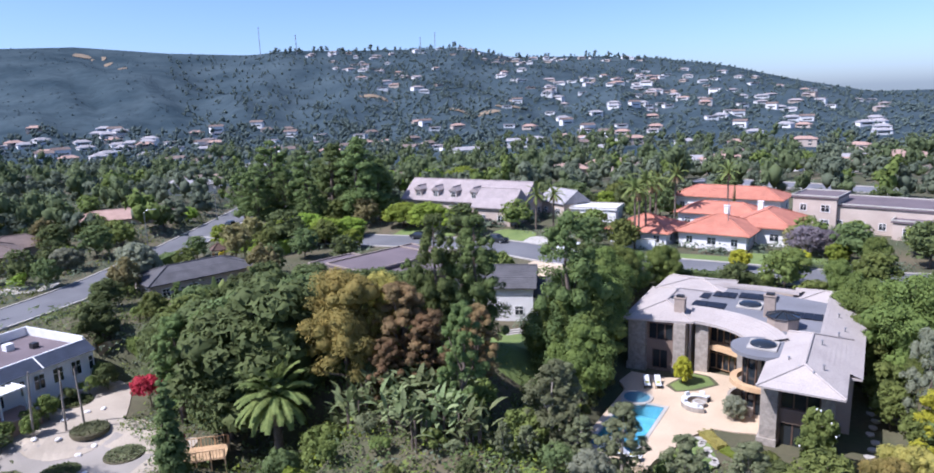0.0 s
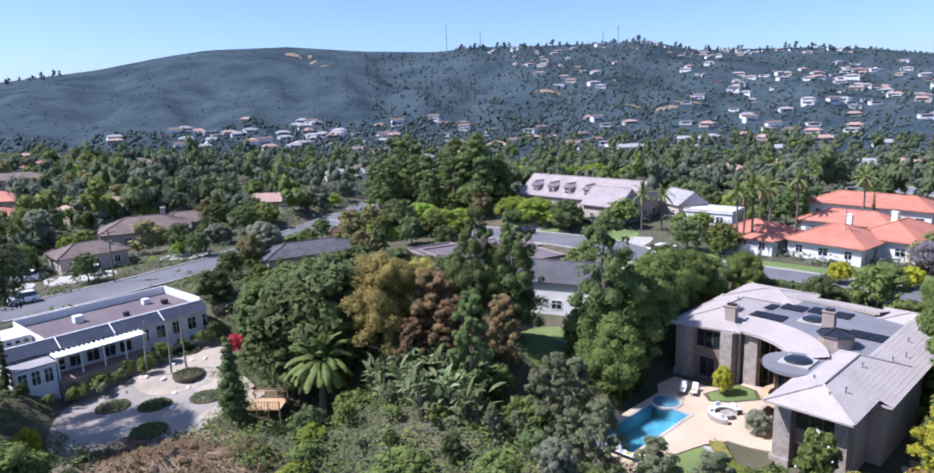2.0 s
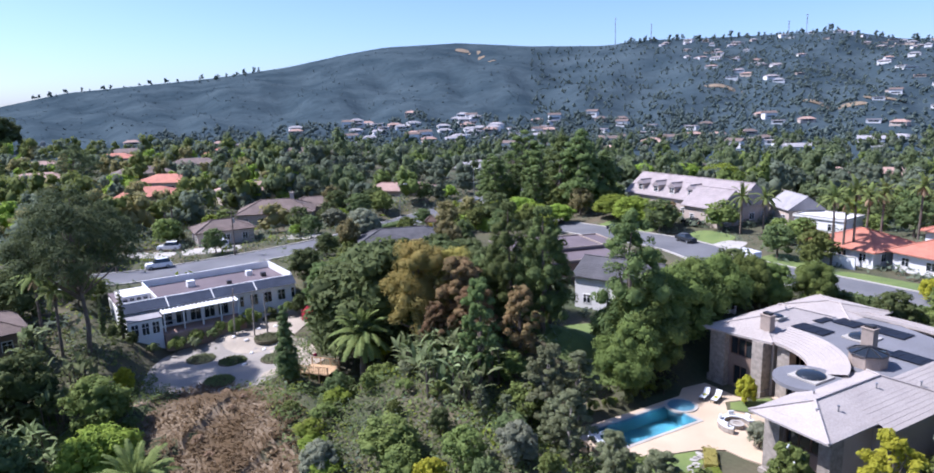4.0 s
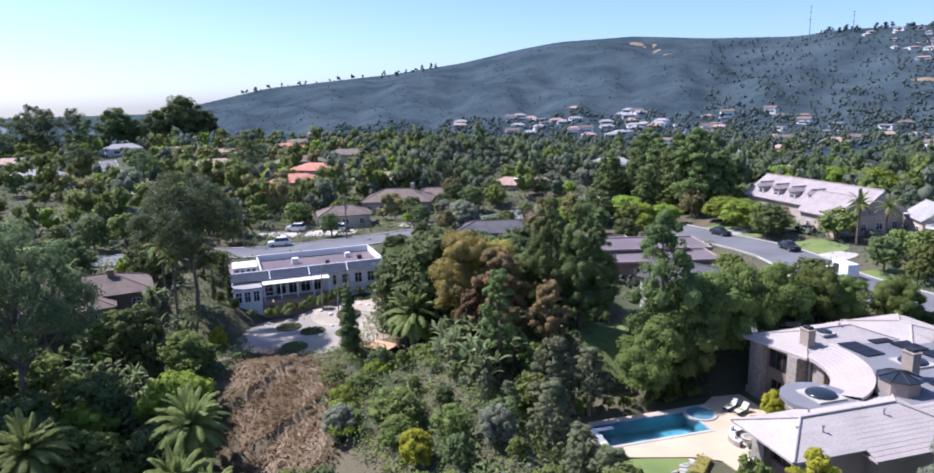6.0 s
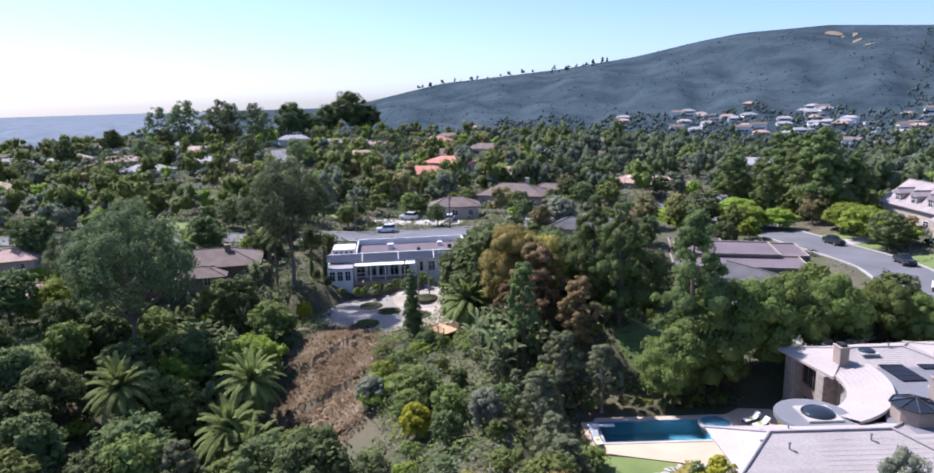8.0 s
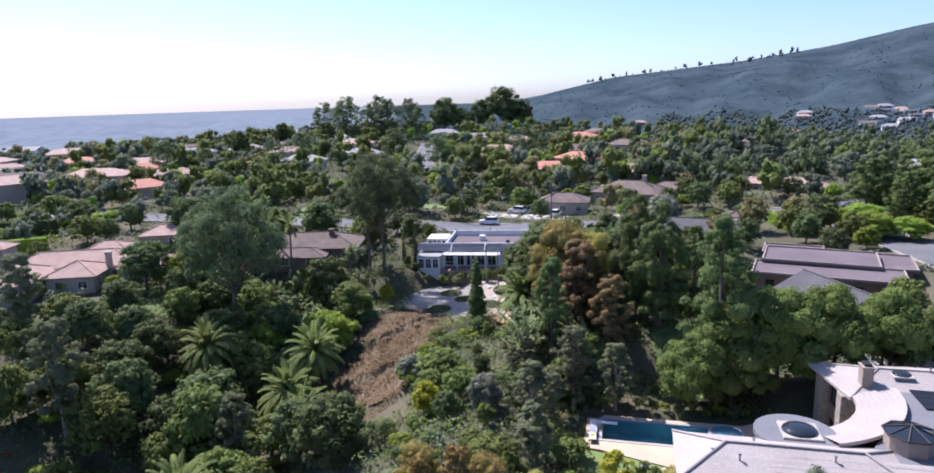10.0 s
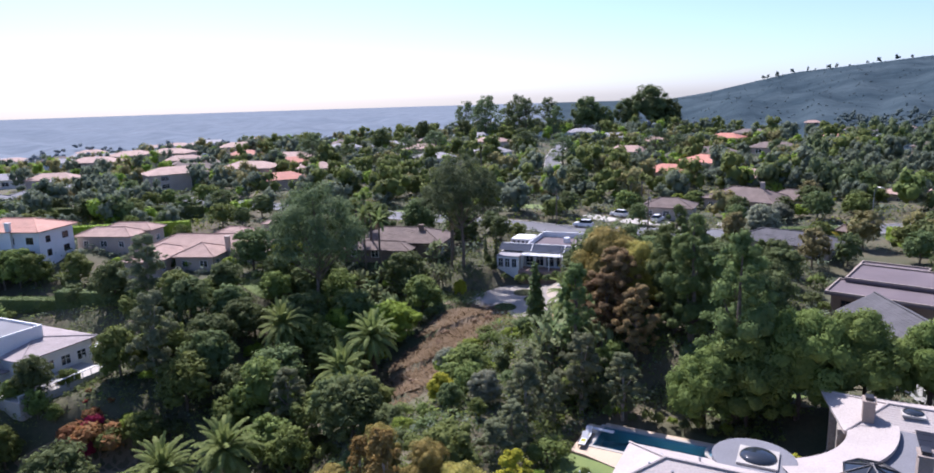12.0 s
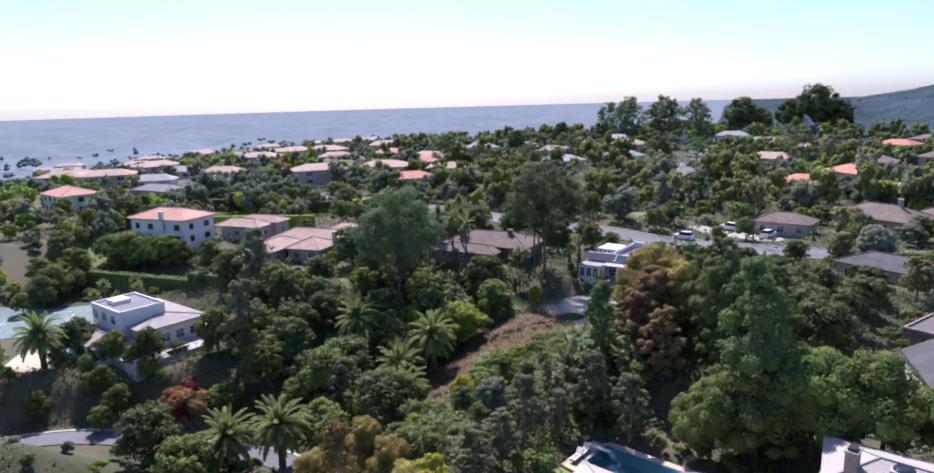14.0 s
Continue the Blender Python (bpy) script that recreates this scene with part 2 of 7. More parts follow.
def part(name, data, mat, parent, label=""):
    """One mesh object from a bmesh or a mesh, under a thing or a part."""
    if isinstance(data, bmesh.types.BMesh):
        me = bpy.data.meshes.new(name)
        bmesh.ops.recalc_face_normals(data, faces=data.faces[:])
        data.to_mesh(me)
        data.free()
        me.materials.append(mat)
    else:
        me = data
    ob = new(name, me)
    ob.parent = parent
    return tagged(ob, label)


def thing(name, label, category, m=None, group="", kind=""):
    e = new(name)
    e.empty_display_size = 0.3
    if m is not None:
        e.matrix_world = m
    return tagged(e, label, category, group, kind)


def box(bm, x0, x1, y0, y1, z0, z1, bevel=0.0):
    r = bmesh.ops.create_cube(bm, size=1.0, matrix=Matrix.Translation(((x0 + x1) / 2, (y0 + y1) / 2, (z0 + z1) / 2)) @ Matrix.Diagonal((x1 - x0, y1 - y0, z1 - z0, 1)))
    if bevel:
        es = list({e for v in r["verts"] for e in v.link_edges})
        bmesh.ops.bevel(bm, geom=es, offset=bevel, segments=2, affect="EDGES", profile=0.5)
    return bm


def boxed(x0, x1, y0, y1, z0, z1, bevel=0.0):
    return box(bmesh.new(), x0, x1, y0, y1, z0, z1, bevel)


def prism(points, z0, z1, bm=None):
    """A closed outline raised from z0 to z1."""
    bm = bm or bmesh.new()
    lo = [bm.verts.new((x, y, z0)) for x, y in points]
    hi = [bm.verts.new((x, y, z1)) for x, y in points]
    bm.faces.new(lo[::-1])
    bm.faces.new(hi)
    for i in range(len(points)):
        j = (i + 1) % len(points)
        bm.faces.new((lo[i], lo[j], hi[j], hi[i]))
    return bm


def tube(bm, pts, radii, seg=8):
    """A tapered tube through points."""
    rings = []
    for i, p in enumerate(pts):
        p = Vector(p)
        d = (Vector(pts[min(i + 1, len(pts) - 1)]) - Vector(pts[max(i - 1, 0)])).normalized()
        a = d.orthogonal().normalized() if abs(d.z) < 0.95 else Vector((1, 0, 0)).cross(d).normalized()
        b = d.cross(a)
        rings.append([bm.verts.new(p + radii[i] * (math.cos(2 * math.pi * k / seg) * a + math.sin(2 * math.pi * k / seg) * b)) for k in range(seg)])
    for r, s in zip(rings, rings[1:]):
        for k in range(seg):
            bm.faces.new((r[k], r[(k + 1) % seg], s[(k + 1) % seg], s[k]))
    bm.faces.new(rings[0][::-1])
    bm.faces.new(rings[-1])
    return bm


def spline(pts, step=2.0):
    """A smooth line through points of any dimension."""
    p = np.array(pts, float)
    out = []
    for i in range(len(p) - 1):
        a, b, c, d = p[max(i - 1, 0)], p[i], p[i + 1], p[min(i + 2, len(p) - 1)]
        n = max(2, int(np.linalg.norm(c - b) / step))
        for k in range(n):
            t = k / n
            out.append(0.5 * (2 * b + (c - a) * t + (2 * a - 5 * b + 4 * c - d) * t * t + (3 * b - a - 3 * c + d) * t ** 3))
    out.append(p[-1])
    return np.array(out)


# ---------------------------------------------------------------- ground
UPPER_STREET = spline([(120, 74, 5.2), (80, 88, 5.1), (53, 97, 5.0), (36, 106, 5.0), (18, 115, 5.1), (4, 128, 5.0), (-14, 136, 4.8), (-38, 146, 4.4), (-62, 158, 4.0)])
WEST_STREET = spline([(-150, -40, 4.5), (-118, 12, 4.2), (-100, 40, 4.0), (-87, 62, 3.8), (-77, 76, 3.6), (-67, 105, 3.6), (-64, 130, 3.8), (-63, 160, 4.0), (-66, 200, 3.0), (-80, 260, -2)])
FAR_STREET = spline([(-178, 90, 5.0), (-235, 100, 6.5), (-300, 118, 9.0)])
CANYON_ROAD = spline([(26, -60, -12.5), (8, -38, -11.6), (-1.5, -22, -11.6), (-4.2, -10, -12.0), (-3.2, 0, -12.2), (-3.0, 9, -12.3), (-1.0, 17, -12.0), (6, 23, -11.4), (16, 25, -11.2), (40, 18, -12.5), (60, -10, -16)])
STREETS = [(UPPER_STREET, 5.0), (WEST_STREET, 5.0), (FAR_STREET, 3.2), (CANYON_ROAD, 2.6)]
CANYON = spline([(-75, 20, -1), (-48, 24, -4.5), (-20, 24, -9.5), (3, 8, -13), (60, -30, -18), (160, -110, -30)], 6)
# level places: x, y, half sizes, turn, height, slope length
PADS = [
    (29.5, 70.5, 14, 22, -31, -0.3, 7), (15, 64, 9, 9, -31, -0.3, 8), (15.1, 63.6, 2.6, 6.2, -31, -2.3, 2.2),
    (-58.5, 71.5, 14, 9, 65, 0.8, 5), (-43, 61, 9, 11, 30, -2.0, 6), (-46, 74, 6, 6, 30, -1.0, 4),
    (-70, 35, 10, 9, 70, 2.0, 8), (-70, -7, 20, 17, 80, 1.4, 10), (-80, -50, 16, 16, 75, 3.4, 12),
    (-25, -22, 14, 11, 60, -4.8, 9), (-26, -46, 18, 16, 60, -6.0, 34), (-12, 112, 14, 14, 46, 3.0, 8),
    (-31.5, 64.5, 6, 9, -10, -1.7, 6), (-20.5, 61.5, 4, 3.5, -25, -3.4, 5), (4, 92, 8, 9, -10, 1.6, 8), (48, 134, 20, 24, -36, 4.6, 8), (4, 152, 24, 16, -28, 5.4, 10),
    (-92, 110, 20, 20, 60, 3.2, 12), (81, 127, 20, 12, -42, 5.0, 8),
]
RIDGE_AZ = [-180, -75, -70, -66, -60, -50, -44, -39, -36, -30, -24, -18, -15, -8, -1, 3, 10, 15, 20, 25, 30, 40, 60, 180]
RIDGE_EL = [-0.9, -0.9, -0.6, 0.0, 1.3, 2.2, 3.0, 4.0, 4.45, 4.65, 4.2, 4.0, 4.3, 4.2, 4.2, 3.3, 3.1, 2.7, 1.9, 0.6, -0.5, -0.8, -0.9, -0.9]


def ground_many(x, y):
    x, y = np.asarray(x, float), np.asarray(y, float)
    h = 4.6 + 0.9 * np.sin(x * 0.021 + 1.3) * np.cos(y * 0.017) + 0.35 * np.sin(x * 0.11) * np.sin(y * 0.09 + 2)
    r = np.hypot(x - 20, y - 40)
    # the plateau rises a little to the west and falls to the north and the south
    h += 9 * np.clip((-x - 120) / 300, 0, 1) * np.clip(1 - abs(y - 120) / 260, 0, 1)
    north = np.clip((y - 185 + 0.25 * np.minimum(x + 60, 0)) / 240, 0, 1)
    h -= 16 * north * north * (3 - 2 * north)
    south = np.clip((-y - 70 + 0.15 * x) / 330, 0, 1)
    h -= 26 * south * south * (3 - 2 * south)
    east = np.clip((x - 130) / 200, 0, 1)
    h -= 12 * east
    # canyon
    best, low = np.full(x.shape, 1e9), np.zeros(x.shape)
    for cx, cy, cz in CANYON:
        d = np.hypot(x - cx, y - cy)
        near = d < best
        best, low = np.where(near, d, best), np.where(near, cz, low)
    k = np.exp(-(best / 27.0) ** 2)
    h = h + (low - h) * k
    for px, py, a, b, turn, z, soft in PADS:
        c, s = math.cos(radians(turn)), math.sin(radians(turn))
        u, v = (x - px) * c + (y - py) * s, -(x - px) * s + (y - py) * c
        d = np.hypot(np.maximum(abs(u) - a, 0), np.maximum(abs(v) - b, 0)) / soft
        w = np.clip(1 - d, 0, 1)
        h = h + (z - h) * w * w * (3 - 2 * w)
    for line, half in STREETS:
        best, low = np.full(x.shape, 1e9), np.zeros(x.shape)
        for cx, cy, cz in line:
            d = np.hypot(x - cx, y - cy)
            near = d < best
            best, low = np.where(near, d, best), np.where(near, cz, low)
        w = np.clip(1 - (best - half - 2.0) / 7.0, 0, 1)
        h = h + (low - 0.12 - h) * w * w * (3 - 2 * w)
    # far country: valley, then the long hill
    far = np.clip((r - 330) / 480, 0, 1)
    far = far * far * (3 - 2 * far)
    az = np.degrees(np.arctan2(x - 20, y - 20))
    el = np.interp(az, RIDGE_AZ, RIDGE_EL)
    top = np.clip(33 + np.tan(np.radians(el)) * 1650 - 0.0, -40, 400)
    t = np.clip((r - 640) / 1010, 0, 1)
    rise = t ** 1.25 * (1 + 0.10 * np.sin(t * 9 + az * 0.35) * (1 - t) * 4 * t)
    hill = -11 + (top + 11) * rise + 9 * np.sin(az * 0.9 + r * 0.004) * np.sin(r * 0.011 + az * 0.3) * t * (1 - t) * 3
    fold = np.abs(np.sin(az * 0.42 + 0.6 * np.sin(r * 0.003)) ) + 0.5 * np.abs(np.sin(az * 1.1 + r * 0.0035 + 1.0))
    hill = hill + 14 * (fold - 0.9) * (t * (1 - t)) ** 0.8 * 2.2 * np.clip((top + 20) / 90, 0, 1)
    past = np.clip((r - 1750) / 900, 0, 1)
    hill = hill + (np.minimum(hill, -8) - hill) * past
    h = h * (1 - far) + hill * far
    return h


def ground(x, y):
    return float(ground_many(np.array([x]), np.array([y]))[0])


def build_ground():
    radii = np.concatenate([np.arange(0.5, 110, 1.4), np.arange(110, 260, 3.0), np.geomspace(260, 4900, 90)])
    n = 400
    ang = np.linspace(0, 2 * np.pi, n, endpoint=False)
    X = 20 + radii[:, None] * np.sin(ang)[None, :]
    Y = 45 + radii[:, None] * np.cos(ang)[None, :]
    Z = ground_many(X, Y)
    verts = np.stack([X, Y, Z], -1).reshape(-1, 3).tolist()
    faces, mat_i = [], []
    for i in range(len(radii) - 1):
        for k in range(n):
            j = (k + 1) % n
            faces.append((i * n + k, (i + 1) * n + k, (i + 1) * n + j, i * n + j))
            # beyond 330 m the faces take the haze-tinted materials
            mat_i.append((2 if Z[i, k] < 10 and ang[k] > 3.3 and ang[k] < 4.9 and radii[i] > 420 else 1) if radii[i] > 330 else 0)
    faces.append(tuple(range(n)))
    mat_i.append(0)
    me = mesh_of("ground", verts, faces, [M["soil"], M["hazed_scrub"], M["plain"]])
    me.polygons.foreach_set("material_index", mat_i)
    me.polygons.foreach_set("use_smooth", [True] * len(faces))
    tagged(new("ground", me), "brown earth, dry slopes and far chaparral hills tinted with haze", "ground", kind="structure")


build_ground()


def strip(name, line, x0, x1, lift, mat, label, category, thick=0.0):
    """A band along a line, from x0 to x1 metres to its right."""
    p = np.array(line)
    d = np.gradient(p[:, :2], axis=0)
    d /= np.linalg.norm(d, axis=1)[:, None] + 1e-9
    right = np.stack([d[:, 1], -d[:, 0]], 1)
    verts, faces = [], []
    for q, r in zip(p, right):
        for off, z in ((x0, lift), (x1, lift), (x1, lift - thick - 0.25), (x0, lift - thick - 0.25)):
            verts.append((q[0] + r[0] * off, q[1] + r[1] * off, q[2] + z))
    for i in range(len(p) - 1):
        a, b = 4 * i, 4 * i + 4
        for k in range(4):
            faces.append((a + k, b + k, b + (k + 1) % 4, a + (k + 1) % 4))
    ob = new(name, mesh_of(name, verts, faces, mat))
    return tagged(ob, label, category, kind="structure")


for line, half, what in ((UPPER_STREET, 5.0, "street"), (WEST_STREET, 4.6, "street"), (FAR_STREET, 3.2, "street"), (CANYON_ROAD, 2.0, "lane")):
    strip("road", line, -half, half, 0.02, M["asphalt"], "worn grey asphalt residential " + what, "road")
    if what == "street":
        strip("kerb", line, -half - 0.35, -half, 0.16, M["concrete"], "pale concrete kerb beside the asphalt", "kerb")
        strip("kerb", line, half, half + 0.35, 0.16, M["concrete"], "pale concrete kerb beside the asphalt", "kerb")
    else:
        strip("kerb", line, -half - 0.5, -half, 0.12, M["concrete"], "pale concrete edge of the canyon lane", "kerb")


def sheet(name, points, z, mat, label, category, thick=0.3):
    return tagged(part(name, prism(points, z - thick, z), mat, None), label, category, kind="structure")

# ---------------------------------------------------------------- roofs and houses
def slope(bm, a, b, c, d, run=0.42, lift=0.02):
    """A roof plane with eave a-b and top d-c, laid in overlapping courses."""
    a, b, c, d = Vector(a), Vector(b), Vector(c), Vector(d)
    n = (b - a).cross(d - a)
    if n.length < 1e-6:
        n = (b - a).cross(c - a)
    n.normalize()
    if n.z < 0:
        n = -n
    count = max(3, int(max((d - a).length, (c - b).length) / run))
    for i in range(count):
        t0, t1 = i / count, (i + 1) / count
        p, q = a.lerp(d, t0), b.lerp(c, t0)
        r, s = b.lerp(c, t1), a.lerp(d, t1)
        lo = [bm.verts.new(v) for v in (p, q)]
        hi = [bm.verts.new(v) for v in (p + n * lift, q + n * lift)]
        up = [bm.verts.new(v) for v in (r, s)]
        bm.faces.new((lo[0], lo[1], hi[1], hi[0]))
        if (r - s).length > 1e-4:
            bm.faces.new((hi[0], hi[1], up[0], up[1]))
        else:
            bm.faces.new((hi[0], hi[1], up[0]))


def hip_roof(parent, x0, x1, y0, y1, z, rise, mat, gable=False, run=0.45, base=0.16, label=""):
    """Hip or gable roof over a rectangle, ridge along the longer side; fascia and ridge caps are its parts."""
    bm = bmesh.new()
    w, d = x1 - x0, y1 - y0
    if w >= d:
        i = 0.0 if gable else d / 2 * 0.98
        r0, r1 = (x0 + i, (y0 + y1) / 2, z + rise), (x1 - i, (y0 + y1) / 2, z + rise)
        slope(bm, (x0, y0, z), (x1, y0, z), r1, r0, run)
        slope(bm, (x1, y1, z), (x0, y1, z), r0, r1, run)
        ends = [((x1, y0, z), (x1, y1, z), r1), ((x0, y1, z), (x0, y0, z), r0)]
    else:
        i = 0.0 if gable else w / 2 * 0.98
        r0, r1 = ((x0 + x1) / 2, y0 + i, z + rise), ((x0 + x1) / 2, y1 - i, z + rise)
        slope(bm, (x0, y1, z), (x0, y0, z), r0, r1, run)
        slope(bm, (x1, y0, z), (x1, y1, z), r1, r0, run)
        ends = [((x0, y0, z), (x1, y0, z), r0), ((x1, y1, z), (x0, y1, z), r1)]
    for a, b, r in ends:
        if gable:
            bm.faces.new([bm.verts.new(v) for v in (a, b, r)])
        else:
            slope(bm, a, b, r, r, run)
    bmesh.ops.remove_doubles(bm, verts=bm.verts[:], dist=0.02)
    roof = part("roof", bm, mat, parent, label)
    lines = [(r0, r1)]
    if not gable:
        lines += [(a, r) for a, b, r in ends] + [(b, r) for a, b, r in ends]
    for a, b in lines:
        if (Vector(a) - Vector(b)).length > 0.3:
            part("ridge_cap", tube(bmesh.new(), [Vector(a) + Vector((0, 0, 0.05)), Vector(b) + Vector((0, 0, 0.05))], [0.11, 0.12], 6), mat, roof)
    part("fascia", boxed(x0 + 0.02, x1 - 0.02, y0 + 0.02, y1 - 0.02, z - base, z - 0.004), mat, roof)
    return roof


def opening_wall(bm, x0, x1, y, z0, z1, holes, t=0.35):
    """A wall along x with rectangular holes (x0, x1, z0, z1) cut right through."""
    xs = sorted({x0, x1, *[h[0] for h in holes], *[h[1] for h in holes]})
    zs = sorted({z0, z1, *[h[2] for h in holes], *[h[3] for h in holes]})
    for a, b in zip(xs, xs[1:]):
        for c, d in zip(zs, zs[1:]):
            if not any(h[0] <= (a + b) / 2 <= h[1] and h[2] <= (c + d) / 2 <= h[3] for h in holes):
                box(bm, a, b, y, y + t, c, d)
    bmesh.ops.remove_doubles(bm, verts=bm.verts[:], dist=0.001)
    return bm


def window_meshes(w, h, bars=1):
    t = 0.09
    holes = []
    for k in range(bars + 1):
        x0 = -w / 2 + k * w / (bars + 1) + (0.03 if k else 0)
        x1 = -w / 2 + (k + 1) * w / (bars + 1) - (0.03 if k < bars else 0)
        holes += [(x0, x1, 0, h * 0.62), (x0, x1, h * 0.62 + 0.05, h)]
    fr = opening_wall(bmesh.new(), -w / 2 - t, w / 2 + t, -0.07, -t, h + t, holes, 0.12)
    me = bpy.data.meshes.new("window_frame")
    fr.to_mesh(me)
    fr.free()
    pn = boxed(-w / 2 - 0.02, w / 2 + 0.02, -0.015, 0.02, -0.02, h + 0.02)
    mp = bpy.data.meshes.new("pane")
    pn.to_mesh(mp)
    pn.free()
    mp.materials.append(M["pane"])
    return me, mp


WIN = {}


def window(parent, x, y, z, turn, w=1.4, h=1.3, mat="white_paint", bars=1, label=""):
    key = (w, h, mat, bars)
    if key not in WIN:
        f, p = window_meshes(w, h, bars)
        f.materials.append(M[mat])
        WIN[key] = (f, p)
    f = part("window", WIN[key][0], None, parent, label)
    f.matrix_local = pose(x, y, z, 0, 0, turn)
    part("pane", WIN[key][1], None, f)
    return f


def wall_ring(bm, x0, x1, y0, y1, z0, z1, t=0.3):
    """Four walls of a thickness round a hollow rectangle."""
    box(bm, x0, x1, y0, y0 + t, z0, z1)
    box(bm, x0, x1, y1 - t, y1, z0, z1)
    box(bm, x0, x0 + t, y0 + t, y1 - t, z0, z1)
    box(bm, x1 - t, x1, y0 + t, y1 - t, z0, z1)
    return bm


HOUSES = []


def house(name, label, x, y, turn, wings, wall, roof, rise=0.3, over=0.6, kind="hip", z=None, chimneys=(), frame_mat="white_paint", storeys=1, run=0.45, door=True, dormers=()):
    """wings: (cx, cy, width, depth, height). Windows go round each wing's sides."""
    z = ground(x, y) if z is None else z
    e = thing(name, label, "house", pose(x, y, z, 0, 0, turn))
    HOUSES.append((pose(x, y, 0, 0, 0, turn), wings))
    for n, (cx, cy, w, d, h) in enumerate(wings):
        x0, x1, y0, y1 = cx - w / 2, cx + w / 2, cy - d / 2, cy + d / 2
        top = h
        part("wall", wall_ring(bmesh.new(), x0, x1, y0, y1, -2.0, top), M[wall], e)
        if kind in ("hip", "gable"):
            hip_roof(e, x0 - over, x1 + over, y0 - over, y1 + over, top + 0.17, rise * min(w, d) / 2 + 0.3, M[roof], kind == "gable", run)
        else:
            rf = part("roof", boxed(x0 - over, x1 + over, y0 - over, y1 + over, top + 0.004, top + 0.35, 0.03), M[roof], e)
            ed = wall_ring(bmesh.new(), x0 - over, x1 + over, y0 - over, y1 + over, top + 0.36, top + 0.6, 0.22)
            part("roof_edge", ed, M["taupe" if roof == "deck_roof" and wall == "stucco_brown" else "concrete"], rf, "pale roof edge")
        lv = max(1, int(h / 2.7))
        for s in range(lv):
            zz = 0.95 + s * 2.9
            for side, (length, fx) in enumerate(((w, None), (d, None), (w, None), (d, None))):
                m = max(1, int(length / 3.6))
                for k in range(m):
                    p = -length / 2 + (k + 0.5) * length / m
                    if side == 0:
                        pos, tn = (cx + p, y0, zz), 0
                    elif side == 1:
                        pos, tn = (x1, cy + p, zz), 90
                    elif side == 2:
                        pos, tn = (cx + p, y1, zz), 180
                    else:
                        pos, tn = (x0, cy + p, zz), 270
                    inside = any(j != n and abs(pos[0] - a) < b / 2 + 0.3 and abs(pos[1] - c) < dd / 2 + 0.3 for j, (a, c, b, dd, _) in enumerate(wings))
                    if not inside:
                        window(e, *pos, tn, 1.5 if k % 2 else 1.1, 1.25, frame_mat)
    for cx, cy, zz in dormers:
        dm = part("dormer", boxed(cx - 0.9, cx + 0.9, cy, cy + 2.4, zz, zz + 1.5), M[wall], e)
        hip_roof(dm, cx - 1.15, cx + 1.15, cy - 0.3, cy + 3.4, zz + 1.66, 0.9, M[roof], True, run)
        window(dm, cx, cy, zz + 0.2, 0, 1.1, 1.1, frame_mat)
    for cx, cy, h in chimneys:
        c = boxed(cx - 0.5, cx + 0.5, cy - 0.35, cy + 0.35, 1.0, h, 0.03)
        box(c, cx - 0.6, cx + 0.6, cy - 0.45, cy + 0.45, h + 0.004, h + 0.16, 0.02)
        part("chimney", c, M[wall], e)
    return e


def skew_hip(parent, a, b, c, d, z, rise, mat, label=""):
    """Hip roof over an uneven four-sided plan, ridge from the front side a-b to the back side c-d."""
    A, B, C, D = (Vector((*q, z)) for q in (a, b, c, d))
    run = (B - A).length / 2
    m0, m1 = (A + B) / 2, (C + D) / 2
    way = (m1 - m0).normalized()
    r0, r1 = m0 + way * run + Vector((0, 0, rise)), m1 - way * run + Vector((0, 0, rise))
    bm = bmesh.new()
    slope(bm, A, B, r0, r0)
    slope(bm, B, C, r1, r0)
    slope(bm, C, D, r1, r1)
    slope(bm, D, A, r0, r1)
    bmesh.ops.remove_doubles(bm, verts=bm.verts[:], dist=0.01)
    roof = part("roof", bm, mat, parent, label)
    up = Vector((0, 0, 0.04))
    for p, q in ((r0, r1), (A, r0), (B, r0), (C, r1), (D, r1)):
        part("ridge_cap", tube(bmesh.new(), [p + up, q + up], [0.1, 0.1], 6), mat, roof)
    part("fascia", prism([a, b, c, d], z - 0.22, z - 0.004), mat, roof)
    return roof


# the large stone and tile house with the pool
HOUSE = pose(12.7, 65.8, 0, 0, 0, -31)


def arc(cx, cy, r, a0, a1, n=18):
    return [(cx + r * math.cos(radians(a0 + (a1 - a0) * k / n)), cy + r * math.sin(radians(a0 + (a1 - a0) * k / n))) for k in range(n + 1)]


